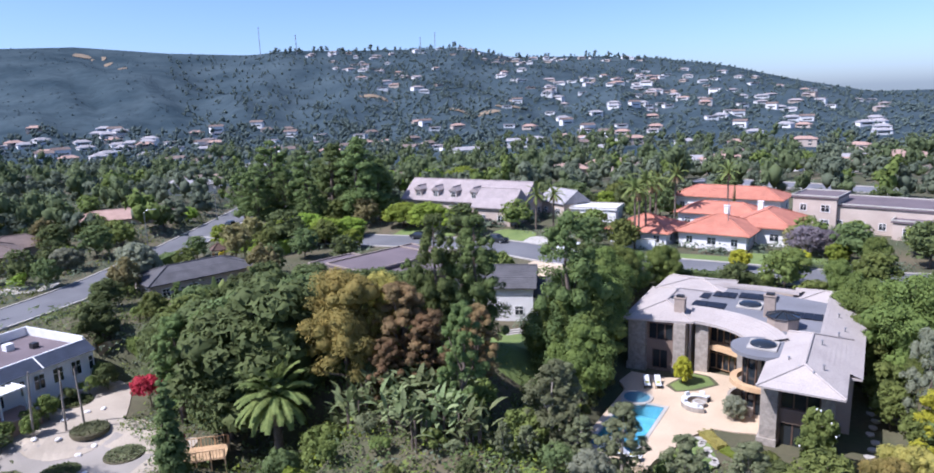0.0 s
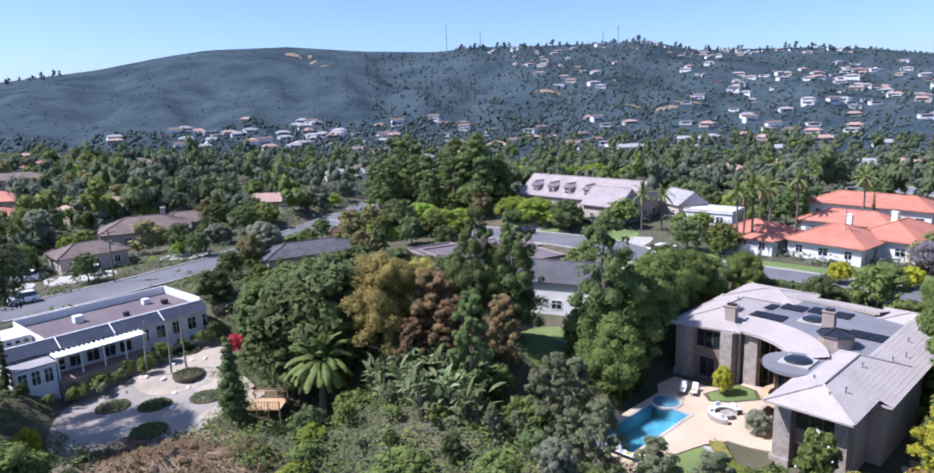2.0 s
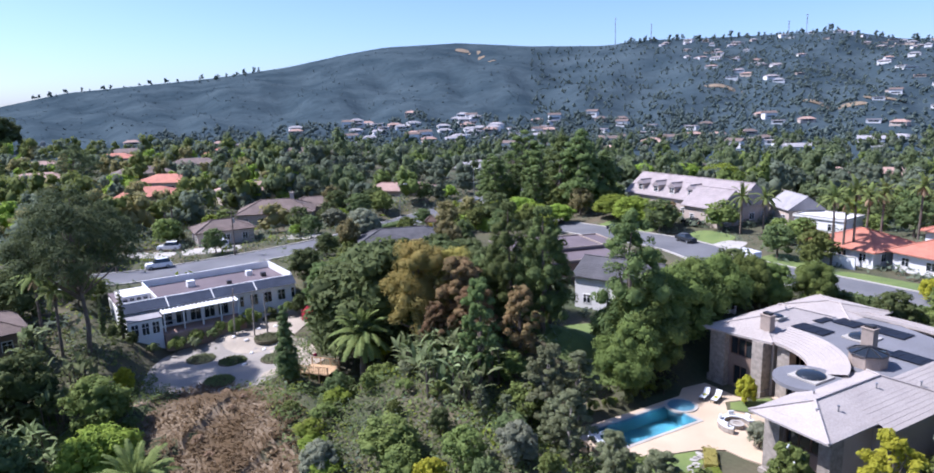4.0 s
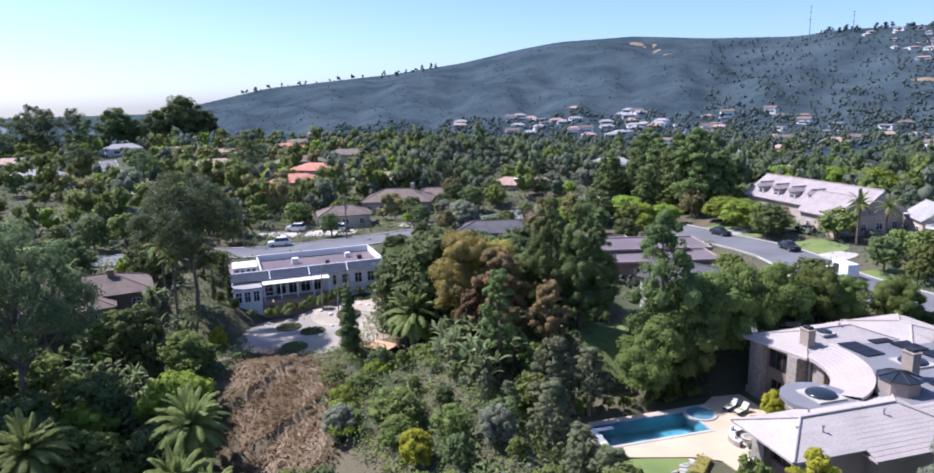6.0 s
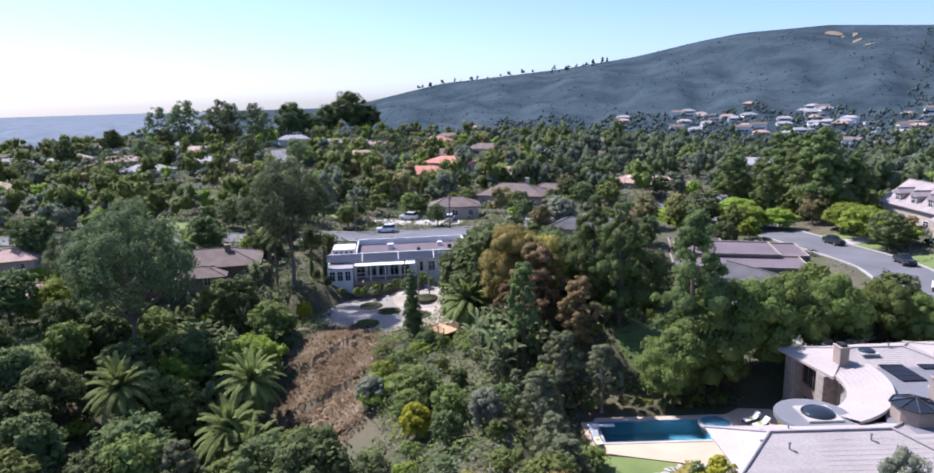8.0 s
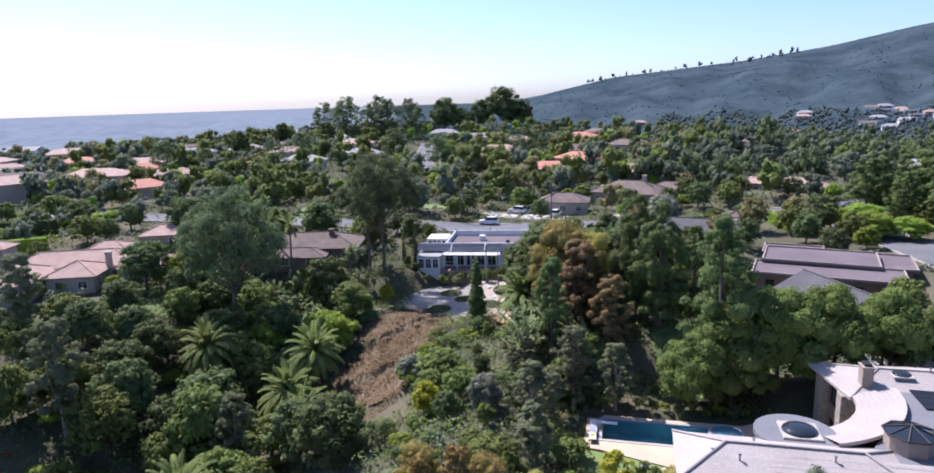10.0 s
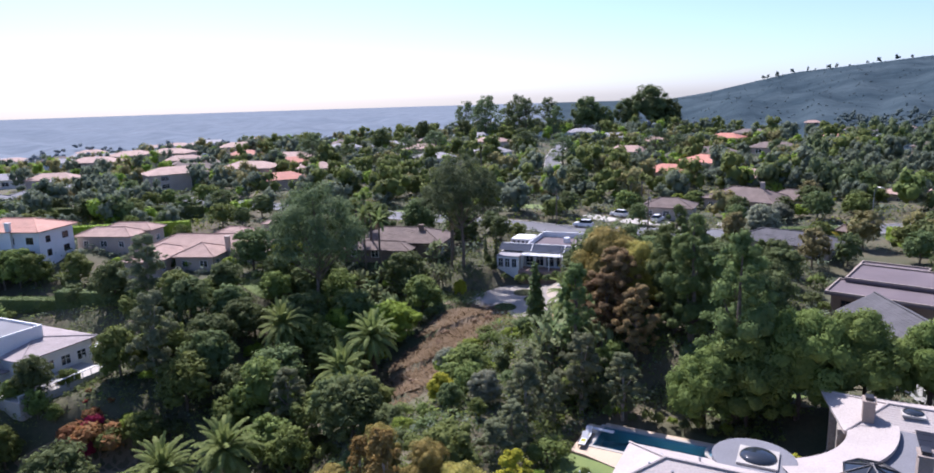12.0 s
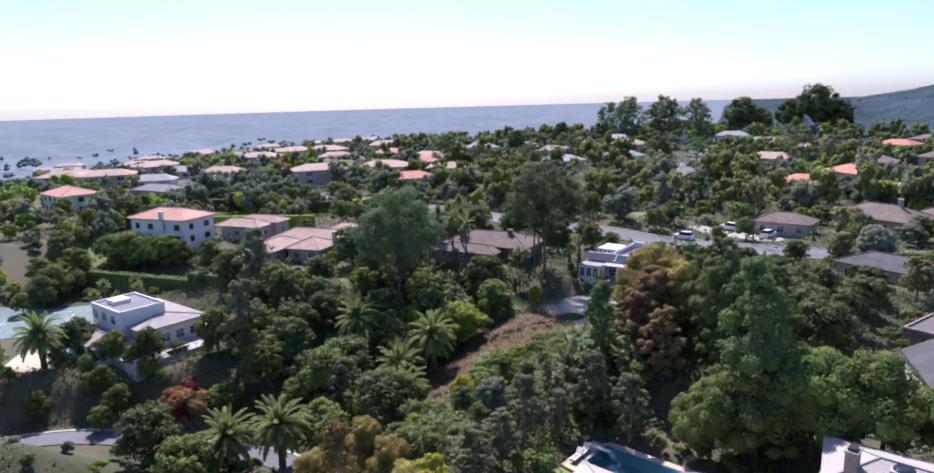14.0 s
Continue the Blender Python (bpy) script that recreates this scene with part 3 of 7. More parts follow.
def ring_band(cx, cy, r0, r1, a0, a1, z0, z1, thick=0.3, n=20, run=0.45, courses=True):
    """A curved roof band or slab between two radii; z0 at the inner edge, z1 at the outer."""
    bm = bmesh.new()
    m = max(1, int((r1 - r0) / run)) if courses else 1
    inner = arc(cx, cy, 1, a0, a1, n)
    for i in range(m):
        ra, rb = r0 + (r1 - r0) * i / m, r0 + (r1 - r0) * (i + 1) / m
        za, zb = z0 + (z1 - z0) * i / m, z0 + (z1 - z0) * (i + 1) / m
        rows = []
        for r, z in ((ra, za), (ra, za + (0.04 if courses else 0)), (rb, zb)):
            rows.append([bm.verts.new((cx + (px - cx) * r, cy + (py - cy) * r, z)) for px, py in inner])
        for s, t in zip(rows, rows[1:]):
            for k in range(n):
                bm.faces.new((s[k], s[k + 1], t[k + 1], t[k]))
    lo = [[bm.verts.new((cx + (px - cx) * r, cy + (py - cy) * r, z)) for px, py in inner] for r, z in ((r0, z0), (r0, z0 - thick), (r1, z1 - thick), (r1, z1))]
    for s, t in zip(lo, lo[1:]):
        for k in range(n):
            bm.faces.new((s[k], t[k], t[k + 1], s[k + 1]))
    bmesh.ops.remove_doubles(bm, verts=bm.verts[:], dist=0.002)
    return bm


def glazing(parent, x0, x1, y, z0, z1, bays, mat="dark_wood", cross=None):
    """A window of several bays set back in an opening: frame with posts, and a pane a bay."""
    f = bmesh.new()
    box(f, x0, x1, y, y + 0.1, z0, z0 + 0.1)
    box(f, x0, x1, y, y + 0.1, z1 - 0.1, z1)
    for k in range(bays + 1):
        x = x0 + (x1 - x0) * k / bays
        box(f, max(x0, x - 0.07), min(x1, x + 0.07), y - 0.02, y + 0.12, z0, z1)
    if cross:
        box(f, x0, x1, y - 0.01, y + 0.11, cross, cross + 0.08)
    fr = part("window_frame", f, M[mat], parent)
    for k in range(bays):
        a, b = x0 + (x1 - x0) * k / bays, x0 + (x1 - x0) * (k + 1) / bays
        part("pane", boxed(a + 0.06, b - 0.06, y + 0.04, y + 0.06, z0 + 0.08, z1 - 0.08), M["pane"], fr)
    return fr


def main_house():
    e = thing("villa", "large two-storey stone house with pale tile roofs by a pool", "house", HOUSE)
    tile = M["tile_pink"]
    # west wing
    skew_hip(e, (-2.2, 13.7), (5.9, 15.5), (6.6, 29.0), (-2.6, 28.2), 6.3, 1.35, tile, "pale pinkish-grey flat tile hip roof")
    hip_roof(e, -1.9, 7.6, 27.0, 35.2, 6.6, 0.8, tile, label="pale pinkish-grey flat tile hip roof")
    # east wing: front hip and long shed
    hip_roof(e, 15.0, 22.3, 0.0, 16.5, 6.35, 1.35, tile, label="pale pinkish-grey flat tile hip roof")
    r = bmesh.new()
    slope(r, (23.4, 6.5, 5.95), (23.4, 28.4, 5.95), (19.2, 28.4, 7.48), (19.2, 6.5, 7.48))
    bmesh.ops.remove_doubles(r, verts=r.verts[:], dist=0.02)
    r = part("roof", r, tile, e, "pale pinkish-grey shed roof along the side")
    part("fascia", boxed(19.4, 23.36, 6.54, 28.36, 5.75, 5.93), tile, r)
    part("roof_end", prism([(19.2, 8.0), (19.5, 8.0), (19.5, 28.3), (19.2, 28.3)], 6.4, 7.4), tile, r)
    hip_roof(e, 14.9, 22.7, 28.0, 35.2, 6.3, 1.0, tile, label="pale pinkish-grey flat tile hip roof")
    # curved bands
    part("roof", ring_band(5.8, 8.0, 7.7, 11.3, 20, 94, 6.4, 7.2), tile, e, "curved pale tile roof above the court")
    part("roof", ring_band(11, 8.0, 22.6, 25.0, 78, 105, 7.1, 6.8), tile, e, "curved pale tile roof at the back")
    # middle flat roof
    flat = [(3.2, 20.2), (5.4, 19.2)] + arc(5.8, 8.0, 11.2, 90, 40, 8) + [(16.0, 14.3), (19.3, 16.0), (19.3, 28.2), (15.0, 29.5), (11.0, 30.8), (6.5, 30.3), (3.2, 29.0)]
    part("flat_roof", prism(flat, 6.2, 6.72), M["membrane"], e, "grey membrane flat roof")
    # walls: rear and sides
    for dims in ((-1.5, -1.15, 15.2, 34.0, -0.5, 6.1), (-1.14, 22.0, 33.7, 34.05, -0.5, 6.2), (22.25, 22.6, 7.96, 33.69, -1.5, 5.74), (21.0, 21.35, 3.61, 7.6, -1.5, 6.18), (21.36, 22.6, 7.6, 7.95, -1.5, 5.74), (5.2, 5.5, 16.4, 18.2, -0.5, 6.1), (15.9, 16.2, 3.0, 15.0, -0.5, 6.18)):
        part("wall", boxed(*dims), M["stucco_tan"], e, "grey-brown plastered wall")
    # west wing front, with two storeys of glass between stone piers
    fr = opening_wall(bmesh.new(), 0.5, 3.7, 15.2, -0.3, 6.05, [(0.7, 3.6, 3.6, 5.7), (1.2, 3.0, 0.0, 2.4)])
    part("front_wall", fr, M["stucco_brown"], e, "brown panelled wall with windows")
    glazing(e, 0.7, 3.6, 15.35, 3.6, 5.7, 3)
    glazing(e, 1.2, 3.0, 15.35, 0.0, 2.4, 2)
    for x0, x1, y0, y1 in ((-1.6, 0.5, 14.5, 16.8), (3.7, 5.1, 15.0, 16.6)):
        b = prism([(x0 - 0.15, y0 - 0.15), (x1 + 0.1, y0 - 0.15), (x1 + 0.1, y1), (x0 - 0.15, y1)], -0.5, 0.5)
        box(b, x0, x1, y0, y1, 0.5, 6.05, 0.04)
        part("stone_pier", b, M["stone"], e, "rough grey-brown stone pier")
    # curved front
    seg = 14
    gl, fm = bmesh.new(), bmesh.new()
    pts = arc(5.8, 8.0, 10.4, 90, 28, seg)
    for k in range(seg):
        (ax, ay), (bx, by) = pts[k], pts[k + 1]
        dx, dy = bx - ax, by - ay
        ln = math.hypot(dx, dy)
        nx, ny = dy / ln, -dx / ln
        def quad(bm, s0, s1, z0, z1, d0, d1):
            p = [(ax + dx * s0 + nx * d0, ay + dy * s0 + ny * d0), (ax + dx * s1 + nx * d0, ay + dy * s1 + ny * d0), (ax + dx * s1 + nx * d1, ay + dy * s1 + ny * d1), (ax + dx * s0 + nx * d1, ay + dy * s0 + ny * d1)]
            prism(p, z0, z1, bm)
        for z0, z1 in ((0.0, 2.7), (3.35, 6.2)):
            p = bmesh.new()
            quad(p, 0.05, 0.95, z0 + 0.1, z1 - 0.1, 0, 0.03)
            part("pane", p, M["pane"], e)
            quad(fm, -0.06, 0.06, z0, z1, -0.06, 0.12)
            quad(fm, 0, 1, z0, z0 + 0.1, -0.05, 0.1)
            quad(fm, 0, 1, z1 - 0.1, z1, -0.05, 0.1)
            quad(fm, 0, 1, z0 + 1.9, z0 + 1.97, -0.04, 0.09)
    part("window_frame", fm, M["wood"], e, "brown timber curtain wall frame")
    part("balcony", ring_band(5.8, 8.0, 9.1, 10.9, 18, 88, 3.3, 3.3, 0.6, courses=False), M["golden"], e, "curved golden balcony slab")
    part("fascia", ring_band(5.8, 8.0, 7.9, 10.8, 22, 92, 6.2, 6.2, 0.12, courses=False), M["dark_wood"], e, "dark soffit below the curved roof")
    for ang in (84, 47):
        cx, cy = 5.8 + 8.9 * math.cos(radians(ang)), 8.0 + 8.9 * math.sin(radians(ang))
        part("stone_pier", boxed(cx - 0.75, cx + 0.75, cy - 0.6, cy + 0.6, -0.3, 6.2, 0.04), M["stone"], e, "rough grey-brown stone pier")
    # east wing front
    fr = opening_wall(bmesh.new(), 16.7, 20.4, 2.6, -0.8, 6.2, [(16.9, 20.2, 3.4, 5.7), (16.9, 20.2, -0.5, 2.0)])
    part("front_wall", fr, M["stucco_brown"], e, "brown panelled wall with windows")
    glazing(e, 16.9, 20.2, 2.8, 3.4, 5.7, 3)
    glazing(e, 16.9, 20.2, 2.8, -0.5, 2.0, 3)
    for x0, x1, y0, y1 in ((15.2, 16.7, 2.0, 4.4), (20.3, 21.4, 1.9, 3.6)):
        b = prism([(x0 - 0.2, y0 - 0.25), (x1 + 0.05, y0 - 0.25), (x1 + 0.05, y1), (x0 - 0.2, y1)], -0.9, 0.4)
        box(b, x0, x1, y0, y1, 0.4, 6.3, 0.04)
        part("stone_pier", b, M["stone"], e, "rough grey stone pier at the corner")
    part("side_wall", opening_wall(bmesh.new(), 0, 1, 0, 0, 1, []), M["golden"], e).matrix_local = Matrix.Translation((15.2, 4.45, -0.4)) @ Matrix.Diagonal((0.5, 5.0, 4.2, 1))
    # round drum roof with dome light
    part("drum_glass", prism(arc(14.6, 9.6, 2.2, 0, 345, 22), -0.2, 6.4), M["pane"], e, "dark glazed round bay")
    for k in range(6):
        a = radians(150 + k * 26)
        part("mullion", boxed(-0.07, 0.07, -0.07, 0.07, 0.0, 6.4), M["dark_wood"], e).matrix_local = pose(14.6 + 2.22 * math.cos(a), 9.6 + 2.22 * math.sin(a), 0, 0, 0, math.degrees(a))
    part("balcony", ring_band(14.2, 9.3, 2.3, 3.0, 120, 290, 3.3, 3.3, 0.5, courses=False), M["golden"], e, "curved golden balcony slab")
    part("low_wall", ring_band(14.0, 9.6, 2.7, 3.0, 130, 270, 1.0, 1.0, 1.1, courses=False), M["stone"], e, "curved low stone wall")
    part("flat_roof", prism(arc(14.2, 9.3, 3.05, 0, 345, 23), 6.42, 6.78), M["membrane"], e, "round grey flat roof")
    def dome_light(x, y, r, z, turn=0):
        c = boxed(x - r * 1.06, x + r * 1.06, y - r * 1.06, y + r * 1.06, z, z + 0.2, 0.03)
        s = part("skylight", c, M["concrete"], e, "pale kerb with a dark glass dome")
        d = bmesh.new()
        bmesh.ops.create_uvsphere(d, u_segments=20, v_segments=10, radius=r, matrix=Matrix.Translation((x, y, z + 0.19)) @ Matrix.Diagonal((1, 1, 0.32, 1)))
        dome = part("dome", d, M["pane"], s)
        for p in dome.data.polygons:
            p.use_smooth = True
    dome_light(14.3, 9.6, 1.35, 6.78)
    dome_light(10.9, 23.4, 1.35, 6.72)
    dome_light(2.6, 20.5, 0.8, 7.35)
    # octagonal lantern
    t = part("lantern", prism(arc(15.3, 16.9, 1.7, 22.5, 337.5, 7), 6.3, 8.0), M["taupe"], e, "octagonal lantern with a glass pyramid roof")
    g = bmesh.new()
    o = arc(15.3, 16.9, 1.85, 22.5, 337.5, 7)
    tip = g.verts.new((15.3, 16.9, 8.6))
    ring = [g.verts.new((x, y, 8.0)) for x, y in o]
    for k in range(8):
        g.faces.new((ring[k], ring[(k + 1) % 8], tip))
    g.faces.new(ring[::-1])
    part("glass_roof", g, M["pane"], t)
    rb = bmesh.new()
    for x, y in o:
        tube(rb, [(x, y, 8.03), (15.3, 16.9, 8.64)], [0.06, 0.05], 5)
    for k in range(8):
        tube(rb, [(*o[k], 8.03), (*o[(k + 1) % 8], 8.03)], [0.07, 0.07], 5)
    part("rib", rb, M["metal_dark"], t)
    for x, y, h in ((3.9, 17.2, 8.55), (13.5, 20.1, 9.2)):
        c = boxed(x - 0.62, x + 0.62, y - 0.45, y + 0.45, 6.3, h, 0.03)
        box(c, x - 0.7, x + 0.7, y - 0.53, y + 0.53, h + 0.004, h + 0.15, 0.02)
        ch = part("chimney", c, M["taupe"], e, "taupe plastered chimney")
        part("cap", boxed(x - 0.45, x + 0.45, y - 0.3, y + 0.3, h + 0.154, h + 0.42, 0.03), M["metal_dark"], ch)
    for x, y, z in ((18.2, 3.2, 7.25), (19.5, 2.6, 7.1), (20.2, 4.4, 7.2), (17.1, 5.8, 7.0), (20.9, 15.5, 6.9), (21.4, 18.0, 6.75), (20.6, 22.0, 7.0), (19.6, 10.8, 7.4), (2.0, 23.0, 7.6)):
        v = bmesh.new()
        tube(v, [(x, y, z - 0.3), (x, y, z + 0.38)], [0.07, 0.07], 8)
        tube(v, [(x, y, z + 0.38), (x, y, z + 0.46)], [0.13, 0.11], 8)
        part("vent_pipe", v, M["metal_grey"], e, "grey roof vent pipe")
    # solar arrays lying on the flat roof
    for n, (x0, x1, y0, y1) in enumerate(((2.6, 5.7, 24.2, 26.6), (6.0, 8.7, 25.6, 28.0), (9.0, 13.6, 26.2, 28.6), (2.9, 8.3, 20.5, 22.8), (15.0, 19.0, 20.5, 22.9))):
        s = thing("solar_array", "dark blue-black solar panels in rows on the flat roof", "solar array", HOUSE @ pose(x0, y0, 6.74), "solar arrays on the roof")
        nx, ny = max(1, round((x1 - x0) / 1.05)), max(1, round((y1 - y0) / 1.7))
        for i in range(nx):
            for j in range(ny):
                a, b = (x1 - x0) / nx, (y1 - y0) / ny
                part("panel", boxed(i * a + 0.02, (i + 1) * a - 0.02, j * b + 0.02, (j + 1) * b - 0.02, 0.08, 0.13), M["solar"], s)
        rl = bmesh.new()
        for k in (0.25, 0.75):
            box(rl, 0, x1 - x0, (y1 - y0) * k - 0.03, (y1 - y0) * k + 0.03, -0.02, 0.075)
        part("rail", rl, M["metal_grey"], s)


main_house()


# white house with slate mansard
def mansard_house():
    e = thing("white_house", "long white single-storey house with blue-grey slate mansard and flat roof deck", "house", pose(-59.7, 71.5, 0.8, 0, 0, 64.9))
    part("wall", wall_ring(bmesh.new(), -8.8, 13.2, -6.5, 6.5, -4, 3.1), M["stucco_white"], e)
    part("wall", wall_ring(bmesh.new(), -13.2, -8.8, -6.5, 6.5, -4, 2.7), M["stucco_white"], e)
    part("wall", wall_ring(bmesh.new(), -13.0, -8.5, -10.0, -6.5, -4, 2.4), M["stucco_white"], e)
    part("roof", boxed(-13.1, -8.4, -10.1, -6.4, 2.404, 2.6, 0.02), M["shingle_grey"], e)
    m = bmesh.new()
    for k in range(4):
        a, b = k / 4, (k + 1) / 4
        slope(m, (-13.6 + 26.9 * a, -7.0, 3.0), (-13.6 + 26.9 * b, -7.0, 3.0), (-13.6 + 26.9 * b, -5.2, 4.15), (-13.6 + 26.9 * a, -5.2, 4.15), 0.3, 0.03)
    bmesh.ops.remove_doubles(m, verts=m.verts[:], dist=0.012)
    part("mansard", m, M["slate"], e, "blue-grey slate mansard slope")
    for k in range(3):
        x = -6.8 + k * 6.7
        v = bmesh.new()
        tube(v, [(x, -7.05, 3.06), (x, -5.2, 4.24)], [0.09, 0.09], 6)
        part("ridge", v, M["white_paint"], e)
    part("roof_deck", boxed(-13.2, 13.2, -5.2, 6.4, 3.104, 3.35), M["deck_roof"], e, "dull purple-brown roof deck")
    pr = bmesh.new()
    box(pr, -13.25, 13.3, -5.25, -5.0, 3.36, 4.2)
    box(pr, 13.05, 13.3, -4.99, 6.5, 3.36, 4.5)
    box(pr, -8.0, 13.04, 6.25, 6.5, 3.36, 4.5)
    box(pr, -8.1, -7.9, -4.99, 6.24, 3.36, 4.3)
    part("parapet", pr, M["white_paint"], e, "white parapet walls")
    box_list = ((-1.5, 1.6, 0.6), (4.0, -1.0, 0.35), (8.4, 2.5, 0.5), (10.2, 0.2, 0.4))
    for x, y, s in box_list:
        part("vent_box", boxed(x - s, x + s, y - s, y + s, 3.36, 3.36 + 1.7 * s, 0.03), M["white_paint" if s > 0.45 else "metal_dark"], e)
    up = boxed(-12.6, -8.4, -2.0, 3.0, 3.36, 4.4, 0.02)
    part("clerestory", up, M["stucco_white"], e, "low white roof box with small windows")
    for k in range(4):
        window(e, -11.9 + 0.95 * k, -2.0, 3.6, 0, 0.6, 0.45, "white_paint", 0)
    # pergola along the front
    p = part("pergola", boxed(-8.2, 3.0, -9.2, -6.9, 2.55, 2.7), M["white_paint"], e, "white slatted pergola on posts")
    for k in range(19):
        part("slat", boxed(-8.1 + k * 0.6, -7.95 + k * 0.6, -9.6, -6.8, 2.704, 2.86), M["white_paint"], p)
    for k in range(5):
        part("post", boxed(-8.1 + k * 2.72, -7.9 + k * 2.72, -9.2, -9.0, -0.6, 2.55), M["white_paint"], p)
    for k in range(5):
        window(e, -7.2 + k * 2.1, -6.5, 0.1, 0, 1.5, 2.2, "white_paint", 1)
    for k in range(8):
        window(e, 4.2 + k * 1.15 + (0.5 if k % 2 else 0), -6.5, 0.6, 0, 0.55, 1.7, "white_paint", 0)
    for k in range(3):
        window(e, -12.2 + k * 1.4, -10.0, 0.3, 0, 0.9, 1.7, "white_paint", 1)
    for k in range(4):
        window(e, 13.2, -4.5 + k * 3, 0.7, 90, 1.0, 1.6, "white_paint", 1)
    part("patio", boxed(-8.4, 3.4, -10.6, -6.9, -3.6, -0.15), M["tile_salmon"], e, "terracotta patio in front of the pergola")


mansard_house()

# brown shingle house with two wings
house("brown_house", "low brown shingle-roofed house with a brick chimney among trees", -68.5, 36.5, 72, [(0, 0, 19, 10, 3.2), (-3, -6.5, 14, 5, 2.4)], "stucco_brown", "shingle_brown", 0.38, 0.9, chimneys=[(4.5, -1, 6.2)], z=2.0)
# salmon-tiled villa to the south
house("tile_villa", "rambling villa with salmon clay tile roofs and pale walls", -71, -7, 80, [(0, 2, 22, 9, 3.2), (-6, -7.5, 7, 12, 2.9), (3, -5.5, 8, 8, 3.0), (3, 9.5, 10, 8, 3.6), (14, -0.5, 10, 7, 2.8)], "stucco_tan", "tile_salmon", 0.42, 0.7, chimneys=[(7.6, -3.6, 6.0)], z=1.4)
# white two-storey house with orange tiles
house("mediterranean_house", "white two-storey house with orange tile hip roof and dark windows", -73.5, -46, 78, [(0, 0, 17, 10, 6.3)], "stucco_white", "tile_orange", 0.34, 0.8, chimneys=[(2.0, -5.3, 8.2)], frame_mat="dark_wood", z=3.4)
house("tile_wing_house", "low wing with weathered salmon tile roof", -80, -30, 78, [(0, 0, 13, 6, 3.2), (2, 5, 12, 5, 3.6)], "stucco_tan", "tile_salmon", 0.4, 0.6, z=3.2)
# flat-roofed brown house
house("flat_roof_house", "low brown house with overlapping flat roofs and tan edges", -12, 112, 46, [(-1, -5.5, 19, 7, 2.9), (-2, 2.5, 15, 9, 3.4), (7, 5, 7, 9, 2.7), (-6, 8.5, 8, 6, 2.9)], "stucco_brown", "deck_roof", 0.1, 0.7, "flat", frame_mat="dark_wood", z=3.0)
# white house with dark shingle roof behind the conifers
house("white_cottage", "white two-storey house with dark shingle roof and steps", 3, 97, -8, [(0, 0, 12, 8, 4.8), (11, 0.5, 11, 6.5, 3.2)], "stucco_white", "shingle_dark", 0.5, 0.5, "gable", chimneys=[(16.6, -2, 7.4)], z=1.6)
# gabled grey house
house("gabled_house", "large pinkish-grey house with steep gabled shingle roof and dormers", 0.3, 161.3, -31, [(0, 0, 32, 11, 4.0), (11, -5.5, 9, 9, 3.8)], "stucco_tan", "shingle_pink", 0.75, 0.6, "gable", z=5.4, dormers=[(-12, -5.0, 4.9), (-7, -5.0, 4.9), (-2, -5.0, 4.9), (3.6, -5.0, 4.9)])
house("guest_house", "small house with grey roof and pale gable end", 22, 158, -60, [(0, 0, 9, 7, 3.4)], "stucco_tan", "shingle_grey", 0.7, 0.5, "gable", z=5.2)
# red-tiled house with palms
house("red_tile_house", "low white house with bright red tile roofs and white chimney", 50, 128.4, -36, [(-0.5, -5, 12, 11, 2.9), (6.0, 4, 10, 14, 3.3), (-13.5, -8, 11, 10, 2.7), (-9, 33, 24, 9, 3.6), (-5, 12, 16, 8, 3.2)], "stucco_white", "tile_red", 0.42, 0.9, chimneys=[(-0.5, -1, 6.6), (3.5, 8, 6.4)], z=4.6)
house("white_deck_house", "white flat-roofed garden house with railings", 28.5, 151, -25, [(0, 0, 10, 7, 3.0)], "stucco_white", "white_paint", 0.1, 0.3, "flat", z=5.0)
house("long_grey_house", "long low building with grey flat roof", 92, 194, -44, [(0, 0, 54, 12, 4.0)], "stucco_tan", "membrane", 0.1, 0.5, "flat", z=1.0)
# tan modern mansion
house("tan_mansion", "large flat-roofed tan stucco house with tall windows", 83, 129, -42, [(2, 0, 26, 13, 5.0), (-13.5, -3, 8, 9, 6.4), (5, -8.2, 9, 3.5, 3.2)], "stucco_tan", "deck_roof", 0.1, 0.3, "flat", z=5.0)
# dark-roofed house with roof lights
house("dark_roof_house", "low house with dark shingle roof and square roof lights", -46.5, 110, 43, [(0, 0, 17, 8.5, 3.0)], "stucco_tan", "shingle_dark", 0.34, 0.7, z=3.2)
# brown houses across the west street
house("garage_house", "small brown-roofed house with a white garage door", -91, 103, 60, [(0, 0, 12, 8, 3.0)], "stucco_tan", "shingle_brown", 0.4, 0.6, z=3.2)
house("ranch_house", "brown-roofed ranch house with brick chimney and drive", -97, 126, 40, [(0, 0, 18, 11, 3.2), (9, 8, 12, 8, 3.0)], "stucco_tan", "shingle_brown", 0.45, 0.8, chimneys=[(4, 0, 7.6)], z=3.2)
house("ranch_house", "long low house with warm brown shingle roof", -88, 170, 20, [(0, 0, 22, 9, 3.2)], "stucco_tan", "tile_salmon", 0.36, 0.8, z=3.4)
house("tile_house", "white two-storey house with pink tile hip roof", -112, -108, 60, [(0, 0, 16, 11, 5.8)], "stucco_white", "tile_orange", 0.36, 0.8, frame_mat="dark_wood")
house("grey_house", "low house with grey-blue shingle roofs", -140, -95, 70, [(0, 0, 20, 9, 3.0), (8, 7, 9, 9, 3.0)], "stucco_tan", "membrane", 0.35, 0.7)
house("pavilion", "small pavilion with brown tile roof", -97, 6, 80, [(0, 0, 9, 7, 2.8)], "stucco_tan", "tile_salmon", 0.42, 0.8)
